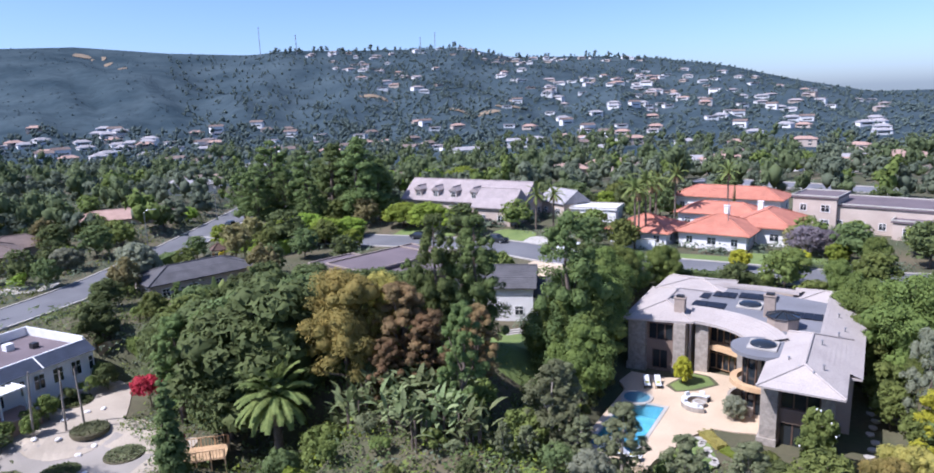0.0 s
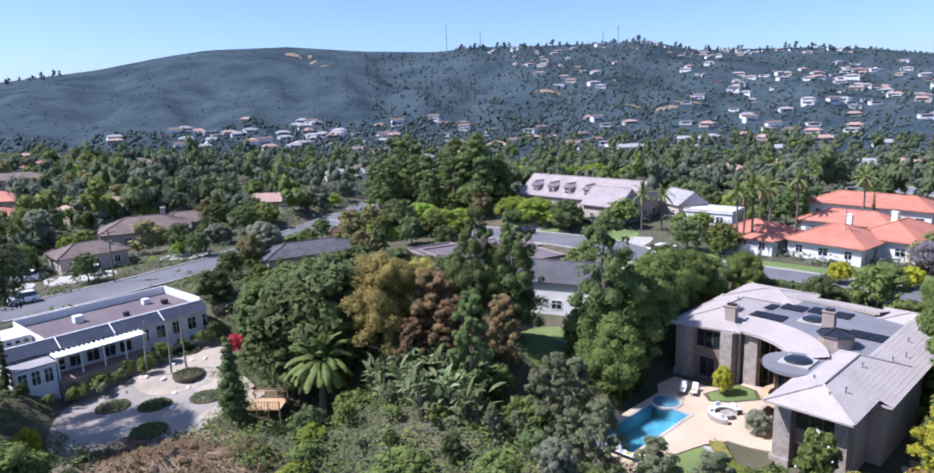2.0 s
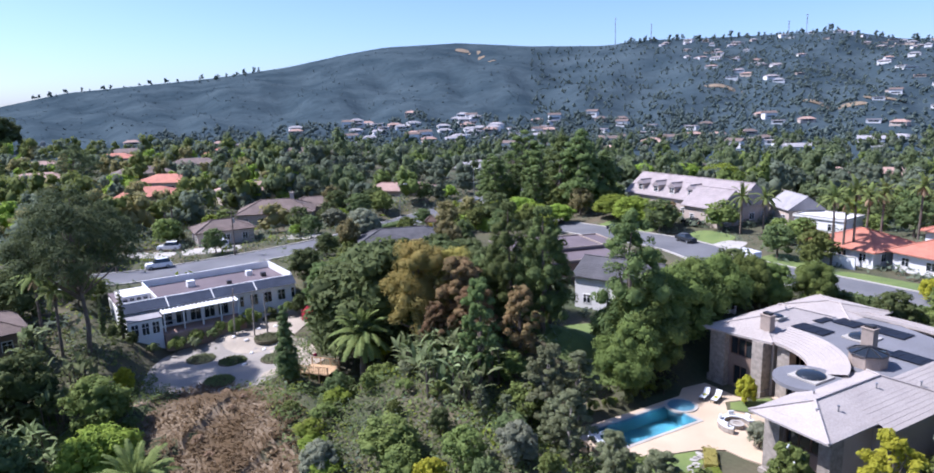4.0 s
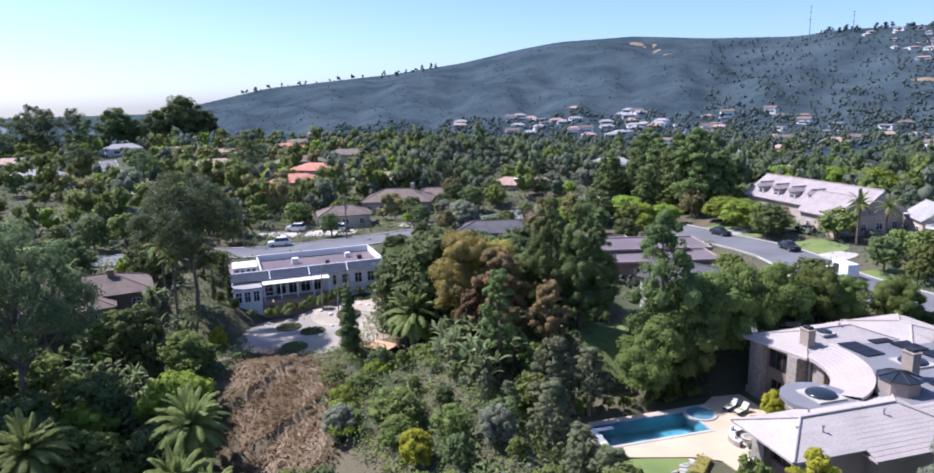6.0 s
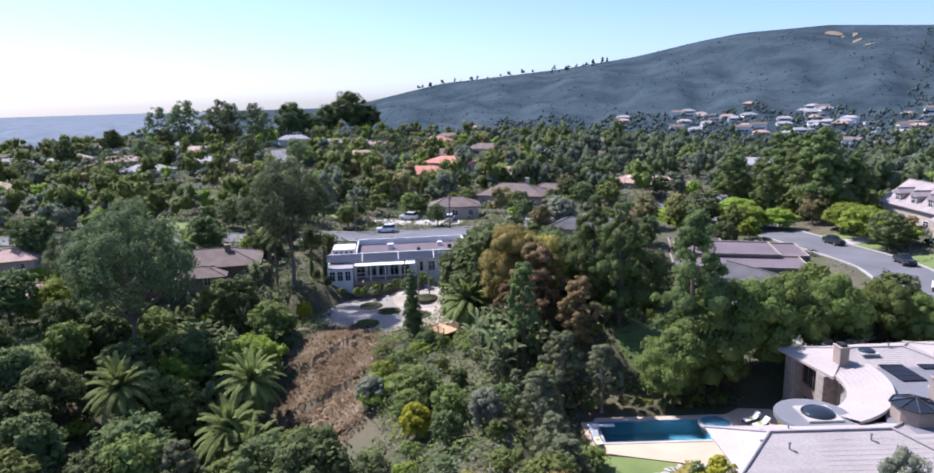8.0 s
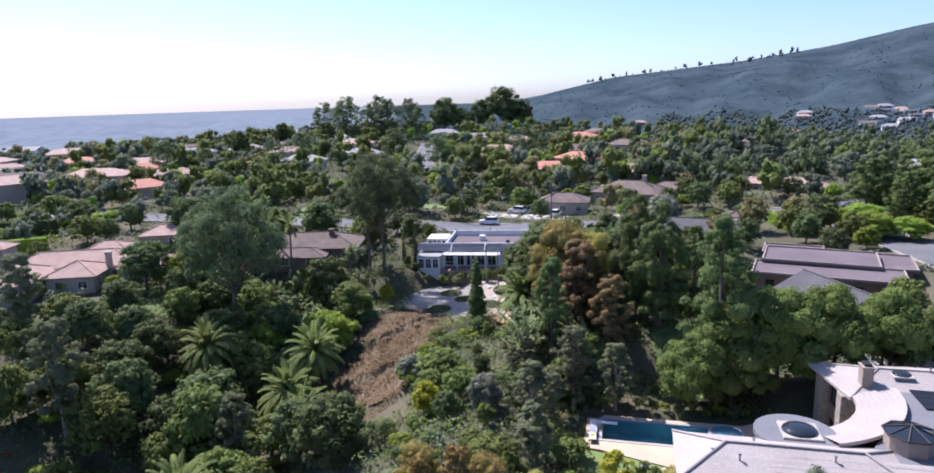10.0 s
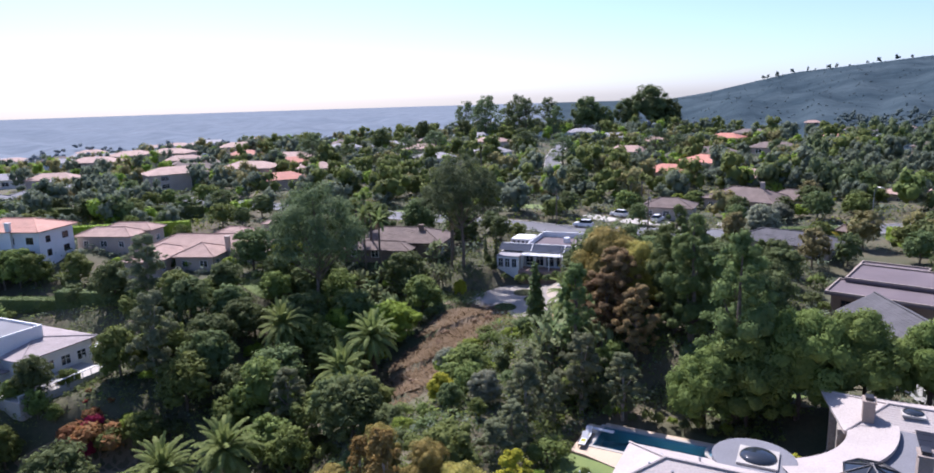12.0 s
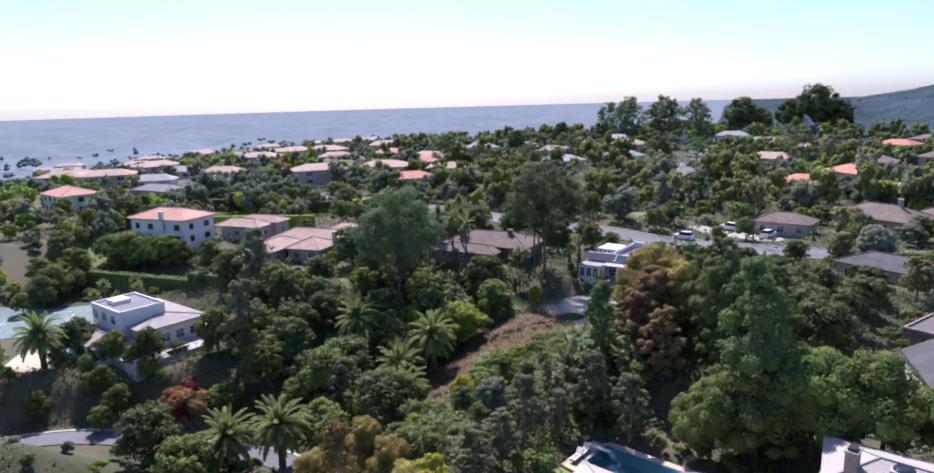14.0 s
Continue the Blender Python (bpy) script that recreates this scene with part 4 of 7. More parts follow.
# white modern house with terrace on the slope
def modern_house():
    e = thing("modern_house", "white modern house with box upper floor and pinkish tile roofs", "house", pose(-27.5, -21.5, -4.8, 0, 0, 62))
    part("wall", wall_ring(bmesh.new(), -9, 8, -5, 6, -4, 4.0), M["stucco_white"], e)
    hip_roof(e, -9.6, 8.8, -5.6, 6.8, 4.17, 1.0, M["shingle_pink"], label="pale pinkish tile roof")
    part("upper_box", boxed(-7.5, 3.6, -6.4, 1.6, 2.4, 6.6, 0.04), M["stucco_white"], e, "white flat-roofed upper box")
    part("parapet", wall_ring(bmesh.new(), -7.5, 3.6, -6.4, 1.6, 6.604, 7.0, 0.25), M["white_paint"], e)
    part("roof_deck", boxed(-7.24, 3.34, -6.14, 1.34, 6.604, 6.66), M["membrane"], e, "grey flat roof of the upper box")
    part("roof_box", boxed(-5.5, -2.5, -4.5, -1.5, 6.62, 7.4, 0.04), M["white_paint"], e)
    part("wall", wall_ring(bmesh.new(), -6.5, 5.0, -11.5, -5.0, -5, 2.2), M["stucco_white"], e)
    hip_roof(e, -7.0, 5.5, -12.0, -5.2, 2.37, 1.2, M["shingle_pink"], label="pale pinkish tile roof")
    for k in range(4):
        window(e, -5.2 + k * 2.6, -11.5, 0.2, 0, 1.4, 1.4, "white_paint", 1)
        window(e, 8.0, -3.6 + k * 2.6, 1.2, 90, 1.4, 1.4, "white_paint", 1)
    for k in range(3):
        window(e, -6.0 + k * 3.4, -6.4, 4.4, 0, 1.6, 1.5, "white_paint", 1)
    part("terrace", boxed(5.3, 14.0, -9.5, 4.0, -2.0, 0.6, 0.05), M["concrete"], e, "raised pale terrace")
    rail = bmesh.new()
    box(rail, 13.8, 14.0, -9.5, 4.0, 1.5, 1.6)
    for k in range(11):
        box(rail, 13.86, 13.94, -9.4 + k * 1.33, -9.32 + k * 1.33, 0.6, 1.5)
    part("railing", rail, M["white_paint"], e)


modern_house()

# ---------------------------------------------------------------- plants
def unit(n, rng):
    v = rng.normal(size=(n, 3))
    return v / np.linalg.norm(v, axis=1)[:, None]


def cards(pos, nrm, size, rng, ratio=0.6):
    """Small leaf-shaped faces at points, lying across the given directions."""
    n = len(pos)
    t = np.cross(nrm, unit(n, rng))
    t /= np.linalg.norm(t, axis=1)[:, None] + 1e-9
    b = np.cross(nrm, t)
    s = (size * rng.uniform(0.65, 1.35, n))[:, None]
    v = np.stack([pos - t * s, pos + t * s * 0.6 - b * s * ratio, pos + t * s * 0.6 + b * s * ratio], 1).reshape(-1, 3)
    return v, np.arange(3 * n).reshape(n, 3)


def soften(out, nrm, share=0.35):
    """Leaf normals between the clump's and the leaf's own, three to a leaf."""
    q = out * share + nrm * (1 - share)
    q /= np.linalg.norm(q, axis=1)[:, None] + 1e-9
    return np.repeat(q, 3, axis=0)


ICO = bmesh.new()
bmesh.ops.create_icosphere(ICO, subdivisions=1, radius=1.0)
ICO_V = np.array([v.co[:] for v in ICO.verts])
ICO_F = np.array([[v.index for v in f.verts] for f in ICO.faces])
ICO.free()


def crown_mesh(name, C, R, leaves, size, mat, seed, squash=0.8, core=0.74, ratio=0.6):
    """Leaves over a set of lumps, each with a ragged inner mass."""
    rng = np.random.default_rng(seed)
    C, R = np.array(C, float), np.array(R, float)
    k = rng.choice(len(C), leaves, p=R ** 2 / (R ** 2).sum())
    d = unit(leaves, rng)
    d[:, 2] = np.where(d[:, 2] < -0.45, -d[:, 2], d[:, 2])
    p = C[k] + d * R[k][:, None] * rng.uniform(0.62, 1.08, (leaves, 1)) * np.array([1, 1, squash])
    nr = d + unit(leaves, rng) * 0.75 + np.array([0, 0, 0.5])
    nr /= np.linalg.norm(nr, axis=1)[:, None]
    v, f = cards(p, nr, size, rng, ratio)
    faces = f.tolist()
    vs, ns = [v], [soften(d, nr)]
    base = len(v)
    if core:
        for c, r in list(zip(C, R))[::2 if leaves > 4000 else 5] + [(C[-1], R[-1])]:
            q = ICO_V * r * core * rng.uniform(0.75, 1.18, (len(ICO_V), 1)) * np.array([1, 1, squash]) + c
            vs.append(q)
            ns.append(ICO_V)
            faces += (ICO_F + base).tolist()
            base += len(q)
    return mesh_of(name, np.concatenate(vs).tolist(), faces, mat, np.concatenate(ns))


def lumps(kind, H, W, seed):
    """Lump centres and radii for a crown shape of height H and width W, and the bare trunk's height."""
    rng = np.random.default_rng(seed)
    C, R = [], []
    if kind == "round":
        for _ in range(84):
            d = unit(1, rng)[0]
            d[2] = d[2] if d[2] > -0.75 else -d[2]
            k = rng.uniform(0.8, 1.08)
            C.append((d[0] * W * 0.37 * k, d[1] * W * 0.37 * k, H * 0.5 + d[2] * H * 0.37 * k))
            R.append(W * rng.uniform(0.065, 0.135))
        C.append((0, 0, H * 0.5)), R.append(W * 0.34)
        bare = H * 0.2
    elif kind == "pine":
        for i in range(120):
            t = rng.uniform(0, 1)
            rad = W * 0.5 * min(1.0, 0.16 + 1.15 * (1 - t) ** 0.6) * rng.uniform(0.3, 1.0)
            a = rng.uniform(0, 6.28)
            C.append((rad * math.cos(a), rad * math.sin(a), H * (0.14 + 0.82 * t)))
            R.append(W * rng.uniform(0.075, 0.15) * (1.15 - 0.45 * t))
        C.append((0, 0, H * 0.96)), R.append(W * 0.08)
        bare = H * 0.2
    elif kind == "euc":
        for i in range(105):
            t = rng.uniform(0, 1) ** 0.8
            rad = W * 0.5 * math.sin(math.pi * (0.22 + 0.68 * t)) * rng.uniform(0.25, 1.0)
            a = rng.uniform(0, 6.28)
            C.append((rad * math.cos(a), rad * math.sin(a), H * (0.16 + 0.80 * t)))
            R.append(W * rng.uniform(0.055, 0.115))
        bare = H * 0.3
    elif kind == "umbrella":
        for i in range(150):
            a, q = rng.uniform(0, 6.28), math.sqrt(rng.uniform(0.0, 1))
            roof = 0.90 - 0.30 * q ** 2.2
            rad = W * 0.43 * q
            C.append((rad * math.cos(a), rad * math.sin(a), H * (roof - rng.uniform(0, 1) ** 1.8 * max(0.08, roof - 0.36 - 0.12 * q))))
            R.append(W * rng.uniform(0.055, 0.105))
        bare = H * 0.4
    elif kind == "column":
        for i in range(34):
            t = i / 33
            rad = W * 0.3 * (1 - t * 0.75) * rng.uniform(0.5, 1)
            a = i * 2.4
            C.append((rad * math.cos(a), rad * math.sin(a), H * (0.10 + 0.87 * t)))
            R.append(W * 0.22 * (1.1 - 0.75 * t))
        bare = H * 0.08
    else:
        for i in range(16):
            d = unit(1, rng)[0]
            C.append((d[0] * W * 0.32, d[1] * W * 0.32, H * 0.5 + abs(d[2]) * H * 0.3))
            R.append(W * rng.uniform(0.14, 0.22))
        bare = H * 0.1
    return C, R, bare


def trunk_mesh(name, H, r, C, seed, mat, limbs=7, lean=0.02):
    rng = random.Random(seed)
    bm = bmesh.new()
    top = H * 0.86
    pts = [(0, 0, -0.8)]
    for k in range(1, 6):
        pts.append((rng.uniform(-lean, lean) * H, rng.uniform(-lean, lean) * H, top * k / 5))
    tube(bm, pts, [r * 1.25, r, r * 0.85, r * 0.65, r * 0.4, r * 0.15], 8)
    for c in rng.sample(list(C), min(limbs, len(C))):
        z = max(H * 0.15, c[2] * 0.62)
        tube(bm, [(0, 0, z), (c[0] * 0.5, c[1] * 0.5, (z + c[2]) / 2 - 0.2), (c[0], c[1], c[2])], [r * 0.45, r * 0.3, r * 0.1], 6)
    me = bpy.data.meshes.new(name)
    bm.to_mesh(me)
    bm.free()
    me.materials.append(mat)
    return me


SPECIES = {}


def species(key, kind, H, W, leaves, size, leafmat, label, category="tree", name="tree", bark="bark", r=None, seeds=(1, 2), squash=0.8, core=0.84, ratio=0.6, limbs=7):
    SPECIES[key] = (H, W, label, category, name, [])
    for s in seeds:
        s = s + 31 * len(SPECIES)
        C, R, bare = lumps(kind, H, W, s)
        SPECIES[key][5].append((trunk_mesh("trunk", H, r or 0.022 * H, C, s, M[bark], limbs), crown_mesh("crown", C, R, leaves, size, M["leaf_" + leafmat], s, squash, core, ratio)))


rnd = random.Random(5)


def plant(key, x, y, top=None, width=1.0, z=None, label="", scale=None):
    """A plant of a species on the ground, as high as top (world height)."""
    H, W, lab, cat, name, made = SPECIES[key]
    z = ground(x, y) - 0.05 if z is None else z
    s = scale or (max(0.3, (top - z) / H) if top is not None else rnd.uniform(0.8, 1.15))
    e = thing(name, label or lab, cat)
    e.matrix_world = Matrix.LocRotScale((x, y, z), Euler((0, 0, rnd.uniform(0, 6.28))), (s * width, s * width, s))
    tr, cr = made[rnd.randrange(len(made))]
    part("trunk", tr, None, e)
    part("crown", cr, None, e)
    return e


species("pine", "pine", 20, 10, 20000, 0.185, "pine", "tall green pine with clumped needles and gaps", name="pine_tree", squash=0.85)
species("far_pine", "pine", 20, 10.5, 6500, 0.32, "pine", "tall dark green pine with uneven outline", name="pine_tree")
species("gold", "round", 18, 14.5, 24000, 0.18, "gold", "tall gum tree with olive and rusty gold foliage", name="gum_tree", seeds=(1,))
species("rust", "euc", 16, 9, 15000, 0.175, "rust", "gum tree with purplish brown foliage", name="gum_tree", seeds=(3,))
species("green_euc", "euc", 18, 8, 14000, 0.185, "pine", "tall slender green tree with drooping clumps", name="gum_tree", seeds=(4,))
species("grey_euc", "euc", 12, 6.5, 9500, 0.16, "grey", "grey-green gum tree with fine drooping leaves", name="gum_tree", bark="bark_pale", seeds=(5, 6))
species("umbrella", "umbrella", 26, 21, 27000, 0.215, "gum", "tall gum tree with a broad domed grey-green crown", name="gum_tree", seeds=(7, 8), limbs=26, core=0.3, r=0.36)
species("ficus", "round", 10, 11, 19000, 0.165, "ficus", "broad leafy green tree with a dense crown", seeds=(9, 10), name="broadleaf_tree")
species("row_ficus", "round", 10, 11, 3600, 0.30, "ficus", "broad leafy green tree in a garden row", seeds=(55,), name="broadleaf_tree")
species("oak", "round", 8, 8, 3600, 0.24, "dark", "dense dark green tree with low branches", seeds=(11, 12), name="oak_tree")
species("round", "round", 7, 7, 2400, 0.245, "mid", "rounded green garden tree on the slope", seeds=(13, 14), name="garden_tree")
species("dome", "round", 7, 9, 6000, 0.22, "bright", "bright green clipped dome of a tree", seeds=(15,), name="clipped_tree")
species("lime", "round", 4.5, 4.5, 5000, 0.15, "lime", "yellow-green leafy small tree", seeds=(16, 17), name="small_tree")
species("olive", "round", 6, 6.5, 6500, 0.19, "silver", "silvery grey-green olive tree", seeds=(18, 19), name="olive_tree")
species("big_olive", "euc", 14, 10, 15000, 0.165, "silver", "tall silvery grey-green tree beside the house", name="olive_tree", seeds=(18,))
species("tall_lime", "euc", 13, 6.5, 9000, 0.15, "lime", "yellow-green leafy tree below the house", name="small_tree", seeds=(45,))
species("jacaranda", "round", 6, 7, 4500, 0.17, "jacaranda", "pale purplish-grey jacaranda tree", seeds=(20,), core=0.5, name="jacaranda_tree")
species("column", "column", 10, 4.2, 6500, 0.17, "dark", "narrow dark green conifer by the court", name="conifer", seeds=(21,))
species("cypress", "column", 9, 1.9, 3000, 0.13, "dark", "narrow dark green cypress tree", name="cypress_tree", seeds=(22,))
species("magnolia", "round", 7, 5, 6000, 0.18, "mid", "magnolia tree with glossy green leaves", seeds=(23,), name="magnolia_tree")
species("shrub", "bush", 2.6, 3.4, 800, 0.16, "mid", "leafy green shrub on the slope", "shrub", "shrub", seeds=(24, 25, 26))
species("dark_shrub", "bush", 2.8, 3.6, 800, 0.165, "dark", "dense dark green shrub on the slope", "shrub", "shrub", seeds=(27, 28))
species("grey_shrub", "bush", 2.4, 3.2, 800, 0.15, "grey", "grey-green shrub on the slope", "shrub", "shrub", seeds=(29, 30))
species("bright_shrub", "bush", 2.2, 3.0, 800, 0.145, "bright", "fresh bright green shrub on the slope", "shrub", "shrub", seeds=(31, 32))
species("dry_shrub", "bush", 1.8, 3.0, 1500, 0.13, "dry", "dry brown brush on the bank", "shrub", "shrub", seeds=(33, 34), ratio=0.2)
species("magenta", "bush", 2.6, 4.2, 1800, 0.18, "magenta", "bougainvillea in red and magenta bloom", "shrub", "bougainvillea", seeds=(35,))
species("salmon", "bush", 2.4, 4.0, 1600, 0.18, "salmon", "shrub with orange and russet flowers", "shrub", "shrub", seeds=(36,))
species("dead", "euc", 9, 5, 2200, 0.24, "dead", "sparse yellowing tree with bare pale branches", name="gum_tree", bark="bark_pale", seeds=(37,), limbs=14, core=0)
species("sky_gum", "euc", 20, 15, 4600, 0.36, "gum", "tall airy gum tree on the skyline", name="gum_tree", seeds=(51, 52), core=0.25, r=0.3)
species("sky_tree", "round", 20, 19, 7000, 0.36, "dark", "very large rounded dark tree on the skyline", name="evergreen_tree", seeds=(53,))
species("far_tree", "round", 7.5, 8, 900, 0.40, "mid", "rounded green tree in a suburban garden", seeds=(38, 39, 40), name="garden_tree")
species("far_dark", "round", 9, 8.5, 1100, 0.38, "dark", "dark green evergreen tree in a garden", seeds=(41, 42), name="evergreen_tree")
species("far_gold", "round", 8, 8, 1100, 0.38, "old_gold", "olive-gold tree in a suburban garden", seeds=(43,), name="garden_tree")
species("far_bright", "round", 6, 7, 1100, 0.34, "bright", "bright green tree in a suburban garden", seeds=(44,), name="garden_tree")


def frond(vs, fs, base, az, el, length, leafs, lw, droop, rng):
    """A feather leaf: arching midrib with leaflets on both sides."""
    p = Vector(base)
    d = Vector((math.cos(az) * math.cos(el), math.sin(az) * math.cos(el), math.sin(el)))
    side = Vector((-math.sin(az), math.cos(az), 0))
    step = length / leafs
    for k in range(leafs):
        t = k / (leafs - 1)
        w = lw * (0.35 + 0.65 * math.sin(math.pi * min(1, 0.12 + t * 0.82)))
        up = side.cross(d).normalized()
        for s in (-1, 1):
            tip = p + side * s * w + d * w * 0.55 - Vector((0, 0, w * 0.45)) + up * rng.uniform(-0.08, 0.08)
            i = len(vs)
            vs += [p, p + d * step * 1.5, tip + d * 0.05, tip]
            fs.append((i, i + 1, i + 2, i + 3))
        i = len(vs)
        vs += [p - side * 0.05, p + side * 0.05, p + d * step + side * 0.05, p + d * step - side * 0.05]
        fs.append((i, i + 1, i + 2, i + 3))
        p = p + d * step
        d = (d + Vector((0, 0, -droop * step * (0.5 + t)))).normalized()


def palm_meshes(H, r, fronds, length, leafs, lw, droop, seed, skirt=0, leafmat="palm"):
    rng = random.Random(seed)
    bm = bmesh.new()
    n = 14
    lean = rng.uniform(-0.03, 0.03) * H
    pts, rad = [], []
    for k in range(n):
        t = k / (n - 1)
        pts.append((lean * t * t, 0, -0.6 + (H + 0.6) * t))
        rad.append(r * (1.25 - 0.35 * t) * (1.06 if k % 2 else 0.97))
    tube(bm, pts, rad, 9)
    tr = bpy.data.meshes.new("trunk")
    bm.to_mesh(tr)
    bm.free()
    tr.materials.append(M["bark"])
    vs, fs = [], []
    for k in range(fronds):
        t = k / fronds
        frond(vs, fs, (lean, 0, H), k * 2.39996, radians(82 - 112 * t ** 1.1 + rng.uniform(-6, 6)), length * rng.uniform(0.85, 1.1), leafs, lw, droop, rng)
    cr = mesh_of("crown", vs, fs, M["leaf_" + leafmat])
    vs, fs = [], []
    for k in range(skirt):
        frond(vs, fs, (lean, 0, H - 0.2), k * 2.4 + 1, radians(-48 + rng.uniform(-12, 8)), length * 0.6, max(6, leafs // 2), lw * 0.8, droop, rng)
    sk = mesh_of("dead_fronds", vs, fs, M["leaf_dry"]) if skirt else None
    return tr, cr, sk


PALMS = {
    "date": ([palm_meshes(6.0, 0.42, 62, 4.6, 26, 0.55, 0.34, s, 10) for s in (1, 2)], 6.0, "Canary date palm with arching feather fronds"),
    "queen": ([palm_meshes(11.0, 0.17, 16, 2.9, 16, 0.42, 0.55, s, 5) for s in (3, 4)], 11.0, "tall slender queen palm with drooping crown"),
    "fan": ([palm_meshes(12.0, 0.2, 26, 1.5, 8, 0.4, 0.5, s, 12) for s in (5,)], 12.0, "tall thin fan palm with a small crown"),
}


def palm(key, x, y, top, z=None, group=""):
    """A palm whose crown's heart stands at world height top."""
    made, H, lab = PALMS[key]
    z = ground(x, y) if z is None else z
    tr, cr, sk = made[rnd.randrange(len(made))]
    s = max(0.35, (top - z) / H)
    e = thing("palm_tree", lab, "palm tree", None, group)
    e.matrix_world = pose(x, y, z, 0, 0, rnd.uniform(0, 360))
    t = part("trunk", tr, None, e)
    t.scale = (1, 1, s)
    for nm, me in (("crown", cr), ("dead_fronds", sk)):
        if me:
            c = part(nm, me, None, e)
            c.location.z = (s - 1) * H
    return e

# ---------------------------------------------------------------- placed plants
TAKEN = []  # x, y, radius already used


def put(key, x, y, top=None, width=1.0, z=None, label=""):
    TAKEN.append((x, y, 2.0))
    return plant(key, x, y, top, width, z, label)


for x, y, top, w in ((10.7, 74.0, 20.8, 0.86), (-4.2, 72.6, 21.0, 0.78), (0.2, 73, 20.6, 0.84), (-1.5, 79, 17.0, 0.85), (-7.5, 75.5, 15.5, 0.7)):
    put("pine", x, y, top, w)
put("gold", -13.2, 66.2, 17.9, 0.86)
put("gold", -10.2, 69.5, 16.4, 0.7)
put("gold", -17.5, 72, 13.0, 0.6)
put("rust", -7.4, 66, 15.2, 1.15)
put("rust", -4.6, 64.0, 12.8, 1.1)
put("rust", -8.8, 62.6, 10.5, 1.0)
put("rust", 0.2, 66.5, 12.4, 0.95)
put("green_euc", -1.3, 59.5, 15.0, 0.8)
put("column", -29.3, 59, 8.4, 0.95, z=-1.7)
for x, y, top in ((-21.3, 69, 16.5), (-26, 74, 13.5), (-31, 74, 12.3), (-25, 82, 13.0), (-32, 84, 11.0), (-18, 80, 13.0), (-37, 78, 9.5), (-12, 79, 12.5), (-8, 86, 12.0), (-28, 92, 11.0), (-38, 92, 9.0), (-18, 92, 10.0)):
    put("oak", x, y, top, 1.0)
for x, y, top in ((-33, 70.5, 11.2), (-29.5, 70.5, 11.8), (-35, 79, 11.0), (-24.5, 69.5, 13.5), (-20.5, 75.5, 14.2), (-36.5, 86, 10.5), (-30, 86.5, 12), (-22, 86, 12.5), (-14.5, 85, 12.5), (-24, 97, 10.5), (-33, 98, 9.5), (-41, 90.5, 8.5)):
    put(("oak", "green_euc", "oak", "round")[int(-x) % 4], x, y, top, (1.2, 1.0, 1.1, 1.1)[int(-x) % 4])
for x, y, top in ((-23.5, 78, 14.0), (-29.5, 79, 12.5), (-14, 74, 13.5)):
    put("green_euc", x, y, top, 1.1)
put("oak", -26.5, 67.2, 7.6, 1.05, label="broad dark green tree over a small wooden deck")
for x, y, top in ((11.6, 70.2, 9.0), (12.4, 74.4, 11.6), (13.4, 79.0, 13.6), (15.6, 84.4, 13.6), (18.2, 89.4, 13.0), (20.6, 94.4, 12.2), (10.0, 76.5, 11.0), (15.2, 91.5, 11.5)):
    put("ficus", x, y, top, 0.84)
put("ficus", 23.3, 97, 10.6, 0.9)
put("ficus", 28.8, 99, 11.0, 0.85)
for x, y, top in ((6.9, 58.4, 9.2), (8.6, 62.5, 7.4), (11.9, 51.5, 8.2), (4.2, 54.5, 5.0), (9.0, 55.0, 5.4)):
    put("grey_euc", x, y, top, 1.05)
put("grey_euc", 16.5, 49.5, 6.2, 1.2)
put("grey_euc", 20.8, 47.5, 6.6, 1.2)
magnolia = put("magnolia", 29.2, 53.6, 6.8, 0.72)
rng = np.random.default_rng(77)
flower_v, flower_f = [], []
for q in unit(24, rng):
    flower_f += (ICO_F + len(flower_v)).tolist()
    flower_v += (ICO_V * 0.12 + q * np.array([2.3, 2.3, 2.7]) * rng.uniform(0.85, 1.05) + np.array([0, 0, 3.6])).tolist()
part("blossom", mesh_of("blossom", flower_v, flower_f, M["white_paint"]), None, magnolia, "large white magnolia flowers")
spot = HOUSE @ Vector((5.7, 11.9, 0))
put("lime", spot.x, spot.y, 3.5, 0.7, z=-0.1)
spot = HOUSE @ Vector((12.4, 5.4, 0))
put("olive", spot.x, spot.y, 2.6, 1.0, z=-0.1, label="small grey-green olive tree by the terrace steps")
put("tall_lime", 35.5, 47.5, 11.8, 0.9)
for x, y, top in ((47.5, 70, 13.6), (45.0, 62.5, 8.6), (47.5, 79, 10.8), (44.5, 75, 7.2), (49.5, 88, 10.5)):
    put("ficus", x, y, top, 0.8)
put("big_olive", 41.0, 57.4, 11.6, 0.6)
put("olive", 33.2, 47.0, 6.0, 0.8)
for x, y, top in ((44, 72, 6.0), (42.5, 66, 5.0), (46, 78, 7.0), (40.5, 61.5, 4.5), (48, 84, 7.5), (39.0, 55.0, 5.0)):
    put("round", x, y, top, 0.9)
put("ficus", 62, 101, 10.5, 0.8)
for x, y in ((42.4, 104.4), (48.2, 101.6), (51.0, 103)):
    put("lime", x, y, 8.6, 1.0)
put("jacaranda", 57, 113, 10.2, 1.1)
put("jacaranda", 60, 112, 9.6, 1.0)
for x, y, top in ((-35.6, 143, 10.4), (-30, 139, 9.8), (-40, 139, 9.6), (-26, 144, 9.0), (-9, 146, 11.2), (-15, 150, 11.0), (-3, 144, 10.0)):
    put("dome", x, y, top, 1.45)
for x, y in ((-14, 214), (-26, 210), (-38, 206), (-2, 216), (-50, 215)):
    put("dome", x, y, 12, 1.3)
put("olive", -55.8, 109.5, 12.0, 0.95)
